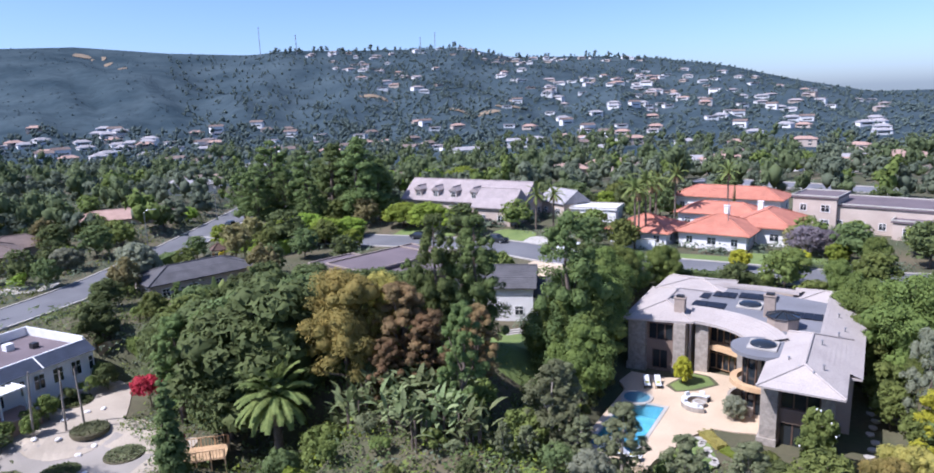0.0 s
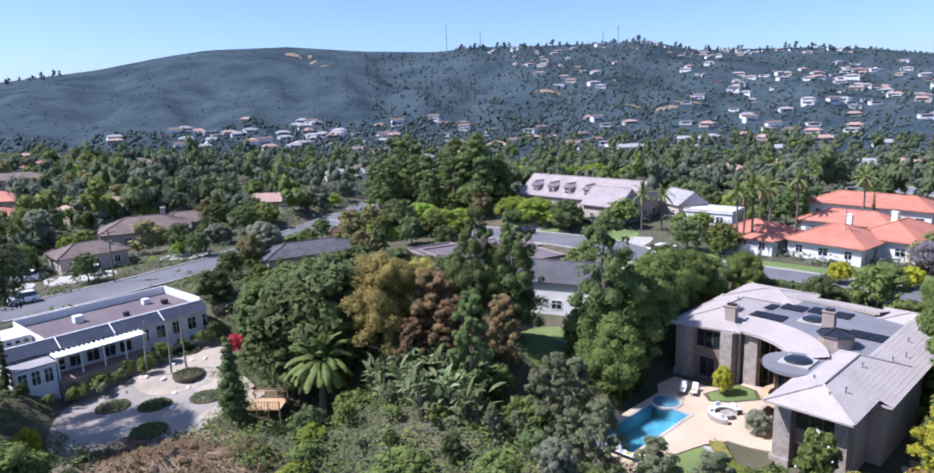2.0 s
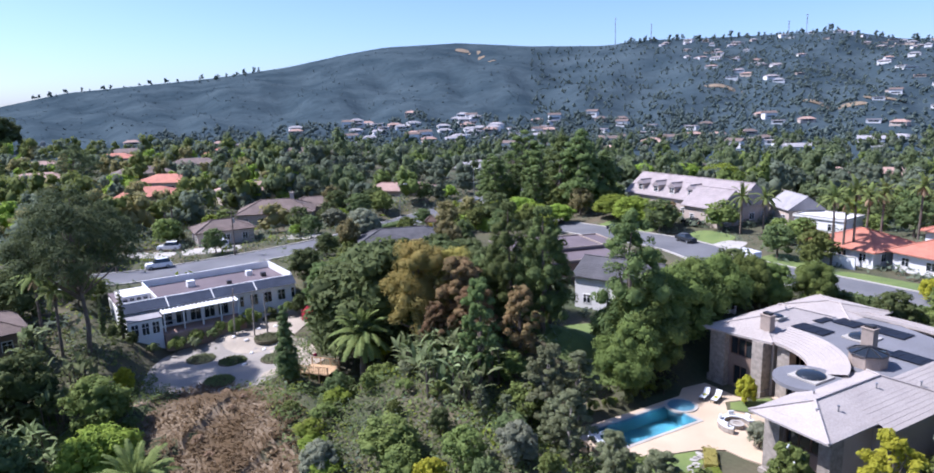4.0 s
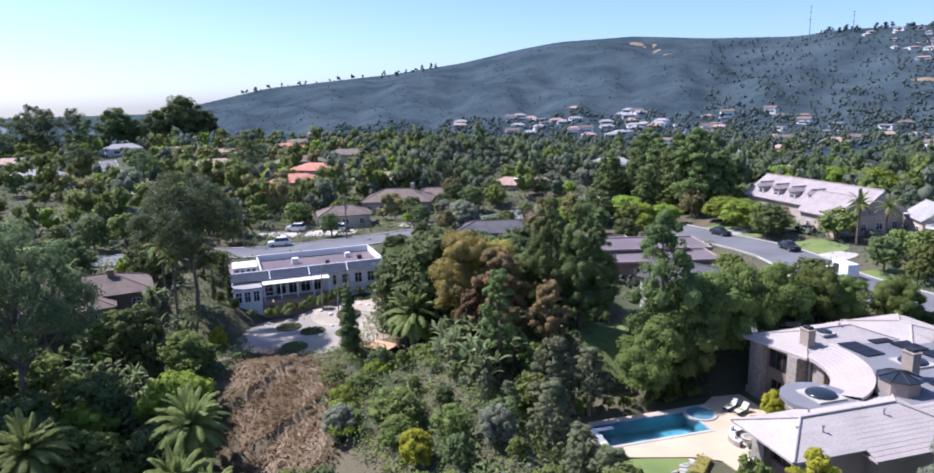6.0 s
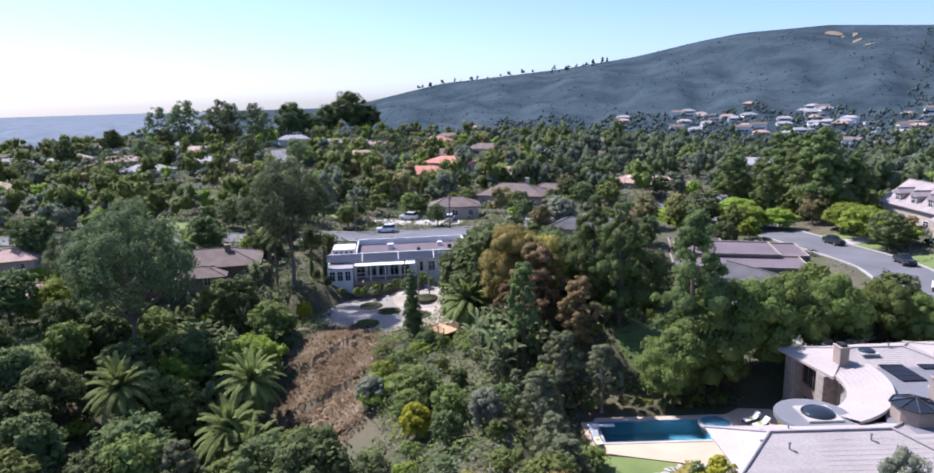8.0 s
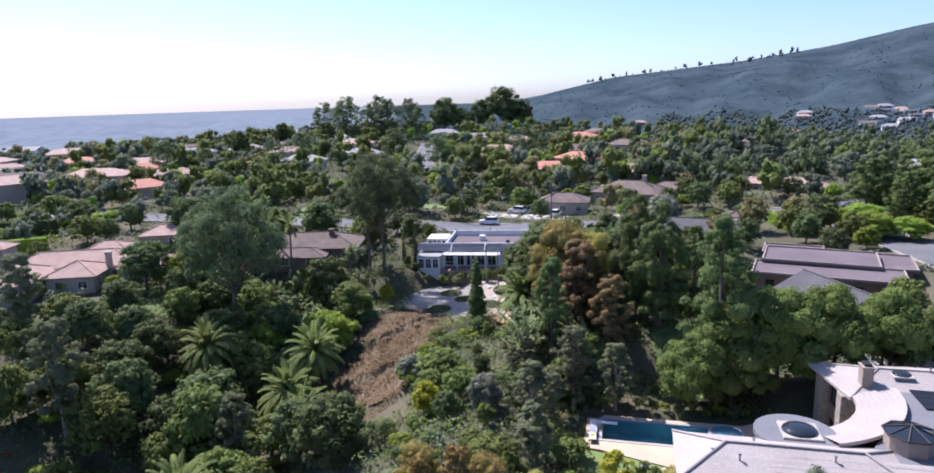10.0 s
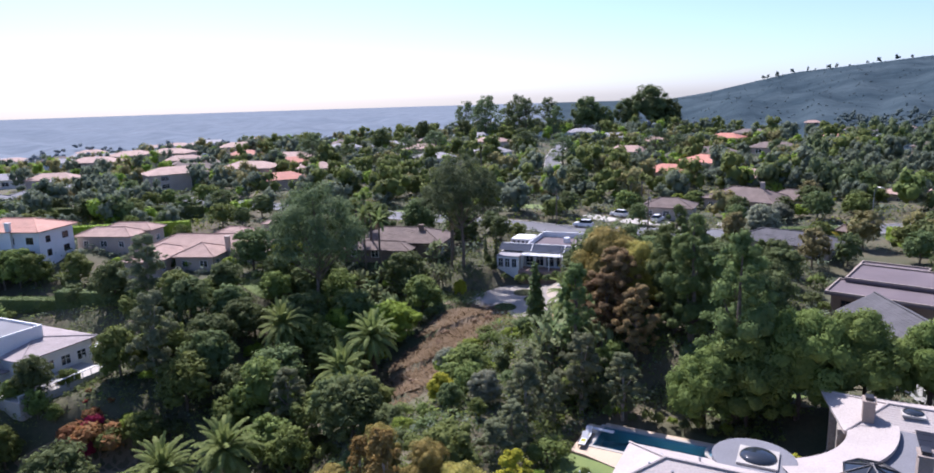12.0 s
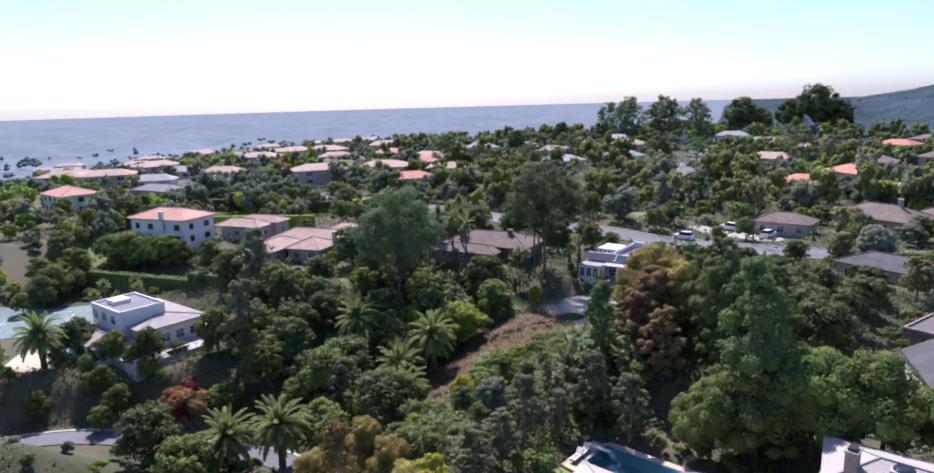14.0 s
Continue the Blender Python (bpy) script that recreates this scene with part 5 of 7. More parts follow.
put("olive", -76.6, 124.2, 8.4, 1.2)
for x, y, top in ((-26, 158, 25.6), (-33, 163, 24.0), (-41, 168, 21), (-22, 164, 20), (-55, 188, 24), (-51, 160, 18.5), (-46, 166, 17), (-58, 172, 18), (-37, 155, 16)):
    put("far_pine", x, y, top, 1.15)
put("umbrella", -42.0, 22.4, 23.2, 0.78)
put("umbrella", -54.6, 48.6, 25.8, 0.86)
put("umbrella", -63, 16, 15.5, 0.75)
for x, y, top in ((-22.7, 33.1, -0.9), (-17.6, 28.8, -4.0), (-27.5, 18.6, 0.2), (1.4, 10.2, -7.4), (0.3, 17.3, -5.8), (-14.5, 30.5, -7.5), (-13.8, -31.7, 0.0)):
    palm("date", x, y, top)
    TAKEN.append((x, y, 4.2))
palm("date", -20.3, 63.1, 4.6, z=-3.7)
palm("date", -33.5, 84.5, 5.5)
for x, y, top in ((30, 122, 16), (31.5, 125.5, 15.0), (34.7, 129.7, 15.5), (37, 134, 15.5), (33, 126, 16.8), (43, 141, 16.0), (56, 146, 15.5), (13.6, 140, 13.0), (17.5, 142, 12.5)):
    palm("queen", x, y, top)
for x, y in ((-50.6, 66.5), (-51.5, 63.0), (-49.3, 69.2), (-52.5, 60.5), (-47.5, 81)):
    put("shrub", x, y, None, 0.8)
for x, y, top in ((-66, 27, 13), (-64, 30, 12.5), (-68, 24, 12), (-72, 28, 14), (-104, 100, 12), (-101, 96, 11.5), (-40, -33, 2), (-37, -30, 1.5), (-35, -36, 2.5), (-32, -31, 1.0), (-30, -34, 1.8), (-150, 60, 18)):
    palm("fan", x, y, top)
for x, y, top in ((-58.5, 32, 11), (-60, 29, 12), (-57, 46.5, 10.5), (-62, 47, 11.5)):
    palm("queen", x, y, top)
put("rust", -1.5, 146, 10.5, 1.5, label="dark purplish leafy street tree")
put("cypress", 58.4, 148.6, 12.4)
put("cypress", -57.5, 55.5, 9.0)
put("cypress", -59, 53.5, 8.0)
for x, y, top in ((-17, -21, 0.5), (-15, -16, -1.5), (-18, -27, -0.5), (-13, -23, -2.5), (-20.5, -10.5, -2.5)):
    put("round", x, y, top, 0.8)
put("dead", 31.0, 38.5, 11.5, 0.7)
put("dead", 28.0, 36.5, 9.5, 0.7)
for x, y, top in ((-16.5, 14.5, -1.5), (-20.9, 9.0, 2.6), (2.2, -1.3, -2.5), (-32, 11, 4.0), (-36, 8, 5.5), (-72, 22, 11), (-80, 30, 12), (-84, 40, 12), (-76, 50, 11), (-90, 24, 12), (-100, 10, 13), (-72, 58, 9)):
    put("oak", x, y, top, 1.0)
put("round", -16, 7, 1.0, 1.0)
put("olive", 24.8, 4.9, -6.5, 1.4)
put("round", -13.9, 18.4, 0.5, 0.9)
put("dome", -74.3, 15.9, 7.5, 0.9)
for k, (u, v, key, top) in enumerate(((-13, -12, "oak", 2.2), (-10.5, -12.6, "dark_shrub", 0.6), (-7.5, -12.2, "shrub", 0.4), (-5, -12.6, "grey_shrub", 0.2), (-2, -12.0, "dark_shrub", 0.8), (1.0, -12.4, "round", 1.8), (4.2, -10.5, "round", 2.4), (5.6, -9.0, "shrub", 1.0), (8, -8.6, "dark_shrub", 1.2), (10.5, -8.8, "shrub", 1.6), (12.5, -9.5, "oak", 2.8), (-15, -9.5, "oak", 2.8), (-15.5, -13.5, "shrub", 0.8))):
    spot = pose(-59.7, 71.5, 0.8, 0, 0, 64.9) @ Vector((u, v, 0))
    put(key, spot.x, spot.y, top, 0.8)
for x, y, top, key, w in ((-4.1, 46.5, 4.6, "round", 1.25), (-1.5, 44.5, 3.2, "round", 1.1), (-10.8, 44.0, 1.6, "olive", 1.0), (4.1, 46.3, 5.4, "round", 1.0), (8.6, 47.7, 6.2, "olive", 0.9), (2.1, 53.2, 6.0, "grey_euc", 0.9), (2.8, 43.0, 3.8, "lime", 0.9), (7.4, 44.0, 4.6, "oak", 0.9), (-1.0, 50.5, 4.4, "oak", 0.8), (12.1, 46.5, 4.8, "round", 0.9), (-18, 55.5, 3.2, "oak", 0.8), (-13.5, 55.5, 3.8, "round", 0.8), (-7.5, 52.0, 3.2, "round", 0.8), (-39.4, 43.3, 0.8, "round", 0.7), (-46, 47.5, 1.6, "lime", 0.8)):
    put(key, x, y, top, w)
put("bright_shrub", -4.6, 49.5, 1.6, 1.5)
put("bright_shrub", -8.2, 49.5, -0.4, 1.2)
for x, y in ((-16.5, 53.5), (-14, 46.5), (-12, 45.2), (-15.5, 48), (-10, 44)):
    put("bright_shrub", x, y, None, 1.2)
put("grey_shrub", -11.5, 47, -0.4, 1.3)
for x, y, top in ((-13.0, -4.6, -5.6), (-10.2, -2.8, -6.6), (-16.2, -6.2, -5.4), (-14.6, -2.6, -5.8), (-11.5, -6.4, -7.0)):
    put("salmon", x, y, top, 1.0)
for x, y, top in ((-14.2, -5.8, -5.2), (-11.8, -4.0, -6.0), (-9.0, -5.0, -7.8)):
    put("magenta", x, y, top, 0.6)
put("bright_shrub", -15.4, -4.2, -5.0, 0.9)
put("shrub", -10.4, -1.0, -7.0, 1.0)
for x, y, top in ((-19.5, -11, -2.2), (-16.5, -16.5, -2.6), (-22.5, -6.0, -1.0), (-16.0, -23, -1.2), (-9, -14.5, -5.5), (-10.5, -20.5, -4.5), (-6, -26.5, -6.0), (-8, -33, -5.0), (-13, -9.5, -4.5), (-5.5, -15, -7.5), (-14.0, -29, -1.5), (-24, -3, 1.0), (-13.5, -12, -2.4), (-11.5, -19, -3.5)):
    put("row_ficus", x, y, top, 0.8)
for k in range(7):
    put("row_ficus", -63.8 + 0.208 * (3.6 * k - 11), -48 + 0.978 * (3.6 * k - 11), 6.6 + (k % 3) * 0.5, 1.0)
    put("oak" if k % 2 else "dome", -63.5 + 0.17 * (4 * k - 14), -9 + 0.985 * (4 * k - 14), 4.0 + (k % 3) * 0.6, 1.1)
for k in range(11):
    put("dark_shrub" if k % 3 else "shrub", 1.3 + 0.3 * math.sin(k * 1.9) + (0.12 * k if k > 6 else 0), -7 + 2.1 * k, -9.9 + 0.35 * math.sin(k * 2.7), 0.9)
for k in range(12):
    spot = HOUSE @ Vector((-1.4 - 0.8 * (k % 2), -6.5 + 1.35 * k, 0))
    put(("shrub", "bright_shrub", "dark_shrub", "shrub")[k % 4], spot.x, spot.y, 1.2 + 0.4 * math.sin(k * 2.1), 0.7, z=-0.5)
for x, y, top, key in ((6, -19, -7.0, "olive"), (9.5, -13.5, -7.5, "round"), (12.5, -8.5, -8.5, "olive"), (4.5, -12, -8.8, "olive"), (8, -24, -7.0, "oak"), (15, -14, -8.0, "round"), (6.5, -6, -9.2, "bright_shrub"), (9, -2, -9.4, "shrub"), (12, 2.5, -9.0, "olive"), (5.5, 4, -9.6, "shrub")):
    put(key, x, y, top, 1.0)
for x, y, top in ((-58, -62, 5), (-52, -66, 4), (-62, -76, 5), (-70, -83, 5), (-48, -60, 3), (-78, -92, 5), (-66, -96, 4), (-88, -100, 4)):
    put("row_ficus", x, y, top, 1.0)
for k in range(9):
    put(("oak", "dark_shrub", "round")[k % 3], -50.5 - (k % 2) * 1.8, -24 + 3.6 * k, 2.2 + 0.8 * math.sin(k * 1.7), 1.0)
for x, y, top in ((22.5, 37.5, 8.0), (27.5, 41.5, 9.0), (30.5, 44.0, 8.6), (25.0, 33.5, 6.0)):
    put("gold", x, y, top, 0.8, label="golden-olive wattle tree below the house")
put("magenta", -38.6, 74.6, 2.6, 0.7)
put("magenta", -31.5, 66.5, -1.4, 0.5)
for x, y in ((-20.2, 69.4), (-21.4, 68.2)):
    put("lime", x, y, 4.6, 0.8)


# paddle-leaved clumps
def paddle_clump(seed, H=5.0):
    rng = random.Random(seed)
    vs, fs = [], []
    for k in range(46):
        a, r = rng.uniform(0, 6.28), rng.uniform(0.1, 1.8)
        base = Vector((math.cos(a) * r, math.sin(a) * r, rng.uniform(0.2, 0.75) * H))
        az, el = rng.uniform(0, 6.28), radians(rng.uniform(25, 80))
        d = Vector((math.cos(az) * math.cos(el), math.sin(az) * math.cos(el), math.sin(el)))
        side = Vector((-math.sin(az), math.cos(az), rng.uniform(-0.3, 0.3))).normalized()
        L, w = rng.uniform(1.3, 2.1), rng.uniform(0.22, 0.34)
        p = base
        prev = None
        for s in range(5):
            ww = w * (0.3, 1.0, 1.0, 0.7, 0.08)[s]
            row = (p - side * ww, p - Vector((0, 0, 0.06)), p + side * ww)
            i = len(vs)
            vs += row
            if prev is not None:
                fs += [(prev, prev + 1, i + 1, i), (prev + 1, prev + 2, i + 2, i + 1)]
            prev = i
            p = p + d * L / 4
            d = (d + Vector((0, 0, -0.28))).normalized()
    me = mesh_of("leaves", vs, fs, M["leaf_banana"])
    bm = bmesh.new()
    for k in range(9):
        a, r = rng.uniform(0, 6.28), rng.uniform(0.1, 1.3)
        x, y = math.cos(a) * r, math.sin(a) * r
        tube(bm, [(x, y, -0.5), (x * 1.1, y * 1.1, H * rng.uniform(0.45, 0.75))], [0.11, 0.07], 6)
    st = bpy.data.meshes.new("stems")
    bm.to_mesh(st)
    bm.free()
    st.materials.append(M["bark"])
    return st, me


PADDLE = [paddle_clump(s) for s in (1, 2, 3)]
for k, (x, y) in enumerate(((-10.5, 63), (-9.2, 65.4), (-12.2, 61.6), (-8.0, 60.8), (-6.4, 62.6), (-11.6, 65.5), (-4.6, 60.2), (-13.4, 63.6), (-7.6, 58.6), (-35.5, 31.5), (-38, 34), (-33.5, 33.5), (-41, 31), (-43.5, 34.5), (-37, 28.5), (-47, 32), (-62, 22), (-50, 36), (-52, 40.5), (-46, 38.5), (-55, 33), (-58, 43), (-49, 44), (-55, 28), (-51, 31), (-3.0, 57.2), (-0.5, 55.8), (-5.6, 56.4), (-2.0, 62.5))):
    e = thing("bird_of_paradise", "giant bird-of-paradise clump with large paddle leaves", "plant", pose(x, y, ground(x, y), 0, 0, k * 70), "paddle-leaved clumps")
    part("stems", PADDLE[k % 3][0], None, e)
    part("leaves", PADDLE[k % 3][1], None, e)
    TAKEN.append((x, y, 1.4))

# houses and other cleared places: x, y, radius
CLEAR = [(29, 71, 14), (33, 62, 10), (24, 84, 11), (15, 64, 8.5), (19, 60, 6), (23, 60, 5), (-59.7, 71.5, 9), (-54, 62, 8), (-64, 82, 9), (-42, 60, 9.5), (-46, 74, 7), (-68.5, 36.5, 9),
         (-76, -6, 12), (-79, 4, 9), (-75, -17, 9), (-70, -12, 8), (-73.5, -46, 11), (-80, -30, 9), (-27, -21, 10), (-30, -14, 8), (-12, 112, 14), (3, 95, 11), (12, 96, 7), (2, 160, 16), (14, 154, 11), (-10, 167, 11),
         (48, 126, 11), (36, 131, 9), (58, 130, 11), (54, 142, 12), (62, 160, 14), (83, 129, 15), (70, 138, 7), (92, 120, 9), (-46.5, 110, 9), (22, 158, 6), (24, 150, 6), (-112, -108, 12), (-140, -95, 14), (-97, 6, 7), (76, 209, 12), (92, 194, 12), (108, 179, 12), (28.5, 151, 6), (-91, 103, 8), (-97, 126, 12), (-88, 170, 12), (4, 81, 7), (6, 87, 5), (-33, 49, 5), (-27, 46, 5.5), (-21, 43, 5.5), (-15, 40, 4.5), (-3, -9, 4), (2, -6, 6), (1, 4, 4), (3, -14, 6), (-8.5, -9, 4), (-8, -4, 4), (-7.5, 1, 3), (-10, 39.5, 4), (-11, 34.5, 4), (-4.5, 38.5, 4), (-24, 38, 4), (-17, 33, 3.5), (-13, 27, 3.5), (-29, 40, 3.5), (-33, 44, 4), (-19, 38.5, 2.5), (-31, 51, 3), (-35, 49, 3), (-33, -46, 14), (-22, -40, 9), (-64, -21, 5),
         (12, 112, 7), (38, 112, 6), (48, 110, 7), (-10, 141, 7), (-86, 98, 5), (-90, 92, 6), (-28, 66, 3), (-46, 66, 7), (-48, 78, 5), (-20.5, 58.6, 3.4), (-62, -7, 9), (-57, -12, 7), (-57, -1, 6), (-50, -8, 5), (-68, -60, 8), (-98, -42, 7), (-104, -78, 8), (-108, 74, 7), (-118, 40, 6)]
# low growth only: x, y, radius
OPEN = [(2.2, 67.5, 3.6), (3.0, 72.5, 4.0), (4.2, 77, 4.5), (-19.5, 57.5, 4.5), (-23, 60.5, 4.0), (-26, 60, 3.5), (-27, 63.5, 3), (-45, 48, 5), (-37, 48, 5), (-32, 54, 4)]
ZONE = random.Random(11)


def free(x, y, r=0.0, road=2.0):
    for a, b, c in CLEAR:
        if (x - a) ** 2 + (y - b) ** 2 < (c + r) ** 2:
            return False
    for a, b, c in TAKEN + OPEN:
        if (x - a) ** 2 + (y - b) ** 2 < (c + r) ** 2:
            return False
    for line, half in STREETS:
        if np.min(np.hypot(line[:, 0] - x, line[:, 1] - y)) < half + road + r:
            return False
    return True


def scatter(x0, x1, y0, y1, step, kinds, tall=(0.8, 1.2), r=0.8, road=1.5):
    """Plants on a shaken grid over a rectangle; kinds: weights by species."""
    names, weights = list(kinds), list(kinds.values())
    x = x0
    while x < x1:
        y = y0
        while y < y1:
            px, py = x + ZONE.uniform(-0.5, 0.5) * step, y + ZONE.uniform(-0.5, 0.5) * step
            if free(px, py, r, road):
                k = ZONE.choices(names, weights)[0]
                s = ZONE.uniform(*tall)
                plant(k, px, py, scale=s, width=ZONE.uniform(0.85, 1.2))
                TAKEN.append((px, py, 0.25 * SPECIES[k][1] * s))
            y += step
        x += step


# canyon floor and sides
scatter(-56, 8, -14, 40, 4.4, {"oak": 4, "dark_shrub": 2, "shrub": 2, "round": 3.5, "grey_shrub": 1, "bright_shrub": 1.5, "lime": 0.3, "dome": 0.4, "grey_euc": 0.5}, (0.8, 1.3), 0.2)
scatter(-46, 14, 40, 62, 3.8, {"shrub": 3, "dark_shrub": 2, "grey_shrub": 1.5, "bright_shrub": 1.6, "round": 0.7, "lime": 0.3}, (0.5, 0.9), 0.2)
scatter(8, 60, 6, 58, 4.8, {"shrub": 4, "dark_shrub": 3, "grey_shrub": 2.5, "round": 1.5, "bright_shrub": 1}, (0.7, 1.2), 0.4)
scatter(-52, 22, 62, 106, 4.4, {"oak": 2, "dark_shrub": 4, "shrub": 4, "round": 1.5}, (0.6, 1.0), 0.4)
scatter(-60, 30, -60, -14, 7.0, {"oak": 2, "round": 2, "shrub": 3, "bright_shrub": 1, "grey_shrub": 1}, (0.7, 1.1))
# gardens round the nearer houses
scatter(-105, 68, 100, 180, 8.2, {"far_tree": 5, "far_dark": 4, "far_bright": 2, "far_gold": 1}, (0.5, 1.0), 1.0)
scatter(-135, -62, -75, 100, 10.5, {"far_tree": 5, "far_dark": 5, "far_bright": 2, "far_gold": 2}, (0.55, 1.05), 1.2)
scatter(-135, 10, -150, -62, 10.5, {"far_tree": 5, "far_dark": 4, "far_bright": 2}, (0.55, 1.0), 1.2)
scatter(38, 74, 52, 100, 5.0, {"round": 3, "shrub": 4, "oak": 2}, (0.6, 0.95))
scatter(60, 110, 100, 150, 10, {"far_tree": 4, "far_dark": 3}, (0.6, 1.0), 1.0)

# ---------------------------------------------------------------- ground covers
def patch(name, x, y, a, b, turn, mat, label, category, lift=0.05, power=3.0, kind="structure"):
    """A rounded patch laid over the ground."""
    c, s = math.cos(radians(turn)), math.sin(radians(turn))
    verts, faces = [], []
    n, m = 40, max(4, int(max(a, b) / 1.2))
    for i in range(m + 1):
        for k in range(n):
            t = 2 * math.pi * k / n
            ct, st = math.cos(t), math.sin(t)
            q = (abs(ct) ** power + abs(st) ** power) ** (-1 / power) * i / m * (1 + 0.03 * math.sin(3 * t + x))
            u, v = a * ct * q, b * st * q
            verts.append((x + u * c - v * s, y + u * s + v * c, 0))
    z = ground_many([v[0] for v in verts], [v[1] for v in verts]) + lift
    verts = [(v[0], v[1], float(h)) for v, h in zip(verts, z)]
    for i in range(m):
        for k in range(n):
            j = (k + 1) % n
            faces.append((i * n + k, (i + 1) * n + k, (i + 1) * n + j, i * n + j))
    rim = len(verts)
    for k in range(n):
        v = verts[m * n + k]
        verts.append((v[0], v[1], v[2] - 0.3))
    for k in range(n):
        j = (k + 1) % n
        faces.append((m * n + k, rim + k, rim + j, m * n + j))
    return tagged(new(name, mesh_of(name, verts, faces, mat)), label, category, kind=kind)


for x, y, a, b, turn, p in ((4.0, 79.0, 6.5, 8.5, 10, 2.4), (40, 111.5, 11, 3.6, -25, 4), (24, 121, 5, 5, -30, 4), (52, 111, 7, 4, -20, 4), (-10, 143.5, 7, 3.6, -18, 4), (8, 136.5, 5, 4.5, -35, 3), (-84, -58, 7, 9, 75, 3), (-50, 21, 6, 4, 60, 2.5), (-45, 40, 7, 5, 20, 2.5), (-118, 40, 5, 9, 60, 3), (-70, -60, 9, 7, 78, 3), (-98, -42, 6, 10, 78, 4), (-104, -78, 9, 6, 60, 4), (-107, 74, 9, 4, 60, 4), (-125, -20, 10, 5, 70, 4), (-50, 10, 5, 3, 40, 3)):
    patch("lawn", x, y, a, b, turn, M["lawn"], "green mown grass lawn", "lawn", 0.06, p)
patch("plaza", -42.0, 58.8, 9.5, 10.5, 40, M["gravel"], "pale grey gravel court with round beds", "plaza", 0.06, 2.3)
patch("forecourt", -46.2, 72.5, 5.6, 9.5, 18, M["court"], "sandy tan paving of the garden court", "plaza", 0.09, 2.3)
patch("garden_path", -36.5, 67.5, 5.0, 3.0, -30, M["court"], "tan earth garden path", "path", 0.08, 2.4)
patch("garden_path", -32.0, 62.8, 1.4, 4.5, -20, M["court"], "tan earth garden path", "path", 0.1, 2.4)
patch("earth_bank", -24, 44.6, 14.5, 5.2, -25, M["dry"], "dry brown earth bank with brush", "bank", 0.05, 2.3)
patch("earth_bank", -38, 46, 6.5, 5, 20, M["dry"], "dry brown earth bank", "bank", 0.05, 2.3)
patch("earth_bank", -31, 51, 8, 5, 30, M["dry"], "dry earth below the gravel court", "bank", 0.05, 2.2)
patch("earth_bank", -8.6, -5.5, 3.6, 9.5, 6, M["dry"], "bare sandy bank above the lane", "bank", 0.05, 2.3)
# bare earth, its darker soil colour standing for shade below the palm
patch("earth_bank", -21.5, 59.5, 6.5, 4.0, -25, M["soil"], "bare brown earth under the date palm, darkened for shade", "bank", 0.05, 2.2)
patch("drive", 12.5, 109.5, 4.2, 7, -35, M["terrace"], "pale sandy driveway", "driveway", 0.09, 4)
patch("drive", -7.5, 147, 2.4, 7, -25, M["concrete"], "pale concrete driveway", "driveway", 0.09, 4)
patch("drive", 12, 128.5, 2.6, 6, -20, M["concrete"], "pale concrete driveway", "driveway", 0.09, 4)
patch("drive", -85.5, 95, 3.5, 6, -40, M["concrete"], "pale concrete driveway", "driveway", 0.09, 4)
patch("drive", -77, 113, 4.5, 3, 10, M["concrete"], "pale concrete driveway", "driveway", 0.09, 4)
patch("drive", -93, 86, 4.5, 3, 40, M["concrete"], "pale concrete driveway", "driveway", 0.09, 4)
patch("patio", -56.3, 20.5, 3.6, 1.6, 60, M["tile_orange"], "terracotta paved garden terrace", "patio", 0.4, 5)

for x, y, a, b, tn in ((-765, 1395, 16, 20, 20), (-735, 1400, 10, 26, 5), (-700, 1360, 8, 18, 0), (-640, 1300, 9, 8, 0), (-136, 1040, 26, 12, 10), (10, 900, 34, 13, -5), (60, 940, 22, 9, 8)):
    patch("bare_earth", x, y, a, b, tn, M["dry"], "pale bare earth scar on the hillside", "bank", 0.8, 2.2)
# tennis court, pool and deck of the modern house
patch("tennis_court", -36, -54, 9.5, 14, 25, M["hard_court"], "grey-green hard tennis court", "tennis court", 0.1, 12)
tc = thing("court_lines", "white painted tennis court lines", "court lines", pose(-36, -54, -5.86, 0, 0, 25))
for d in ((-5.5, 5.5, -11.9, -11.8), (-5.5, 5.5, 11.8, 11.9), (-5.5, -5.4, -11.8, 11.8), (5.4, 5.5, -11.8, 11.8), (-4.1, 4.1, -6.4, -6.3), (-4.1, 4.1, 6.3, 6.4), (-0.05, 0.05, -6.3, 6.3), (-4.15, -4.1, -11.8, 11.8), (4.1, 4.15, -11.8, 11.8)):
    part("line", boxed(*d, 0.0, 0.02), M["white_paint"], tc)
patch("pool_deck", -18.5, -35.5, 6.5, 5.5, 20, M["terrace"], "pale stone pool deck", "deck", 0.15, 4)
sheet("pool_water", [(-20.4 + 3.4 * math.cos(t * 0.3927) * (1 + 0.2 * math.sin(2 * t)), -33.4 + 2.2 * math.sin(t * 0.3927)) for t in range(16)], -5.72, M["pool_tile"], "small blue freeform garden pool", "pool", 0.3)
sheet("pool_water", [(-64.9 + dx, -21 + dy) for dx, dy in ((-2.4, -1.6), (2.0, -2.2), (2.6, 1.4), (-1.8, 2.0))], 1.62, M["pool_tile"], "small turquoise garden pool", "pool", 0.3)
patch("pool_deck", -65.5, -19.5, 4.6, 5.5, 10, M["terrace"], "pale stone pool terrace", "deck", 0.12, 4)
sheet("pool_water", [(-46.3 + dx, 98.4 + dy) for dx, dy in ((-2.6, -1.8), (2.2, -2.4), (2.8, 1.6), (-2.0, 2.2))], 3.6, M["pool_tile"], "small blue garden pool", "pool", 0.6)

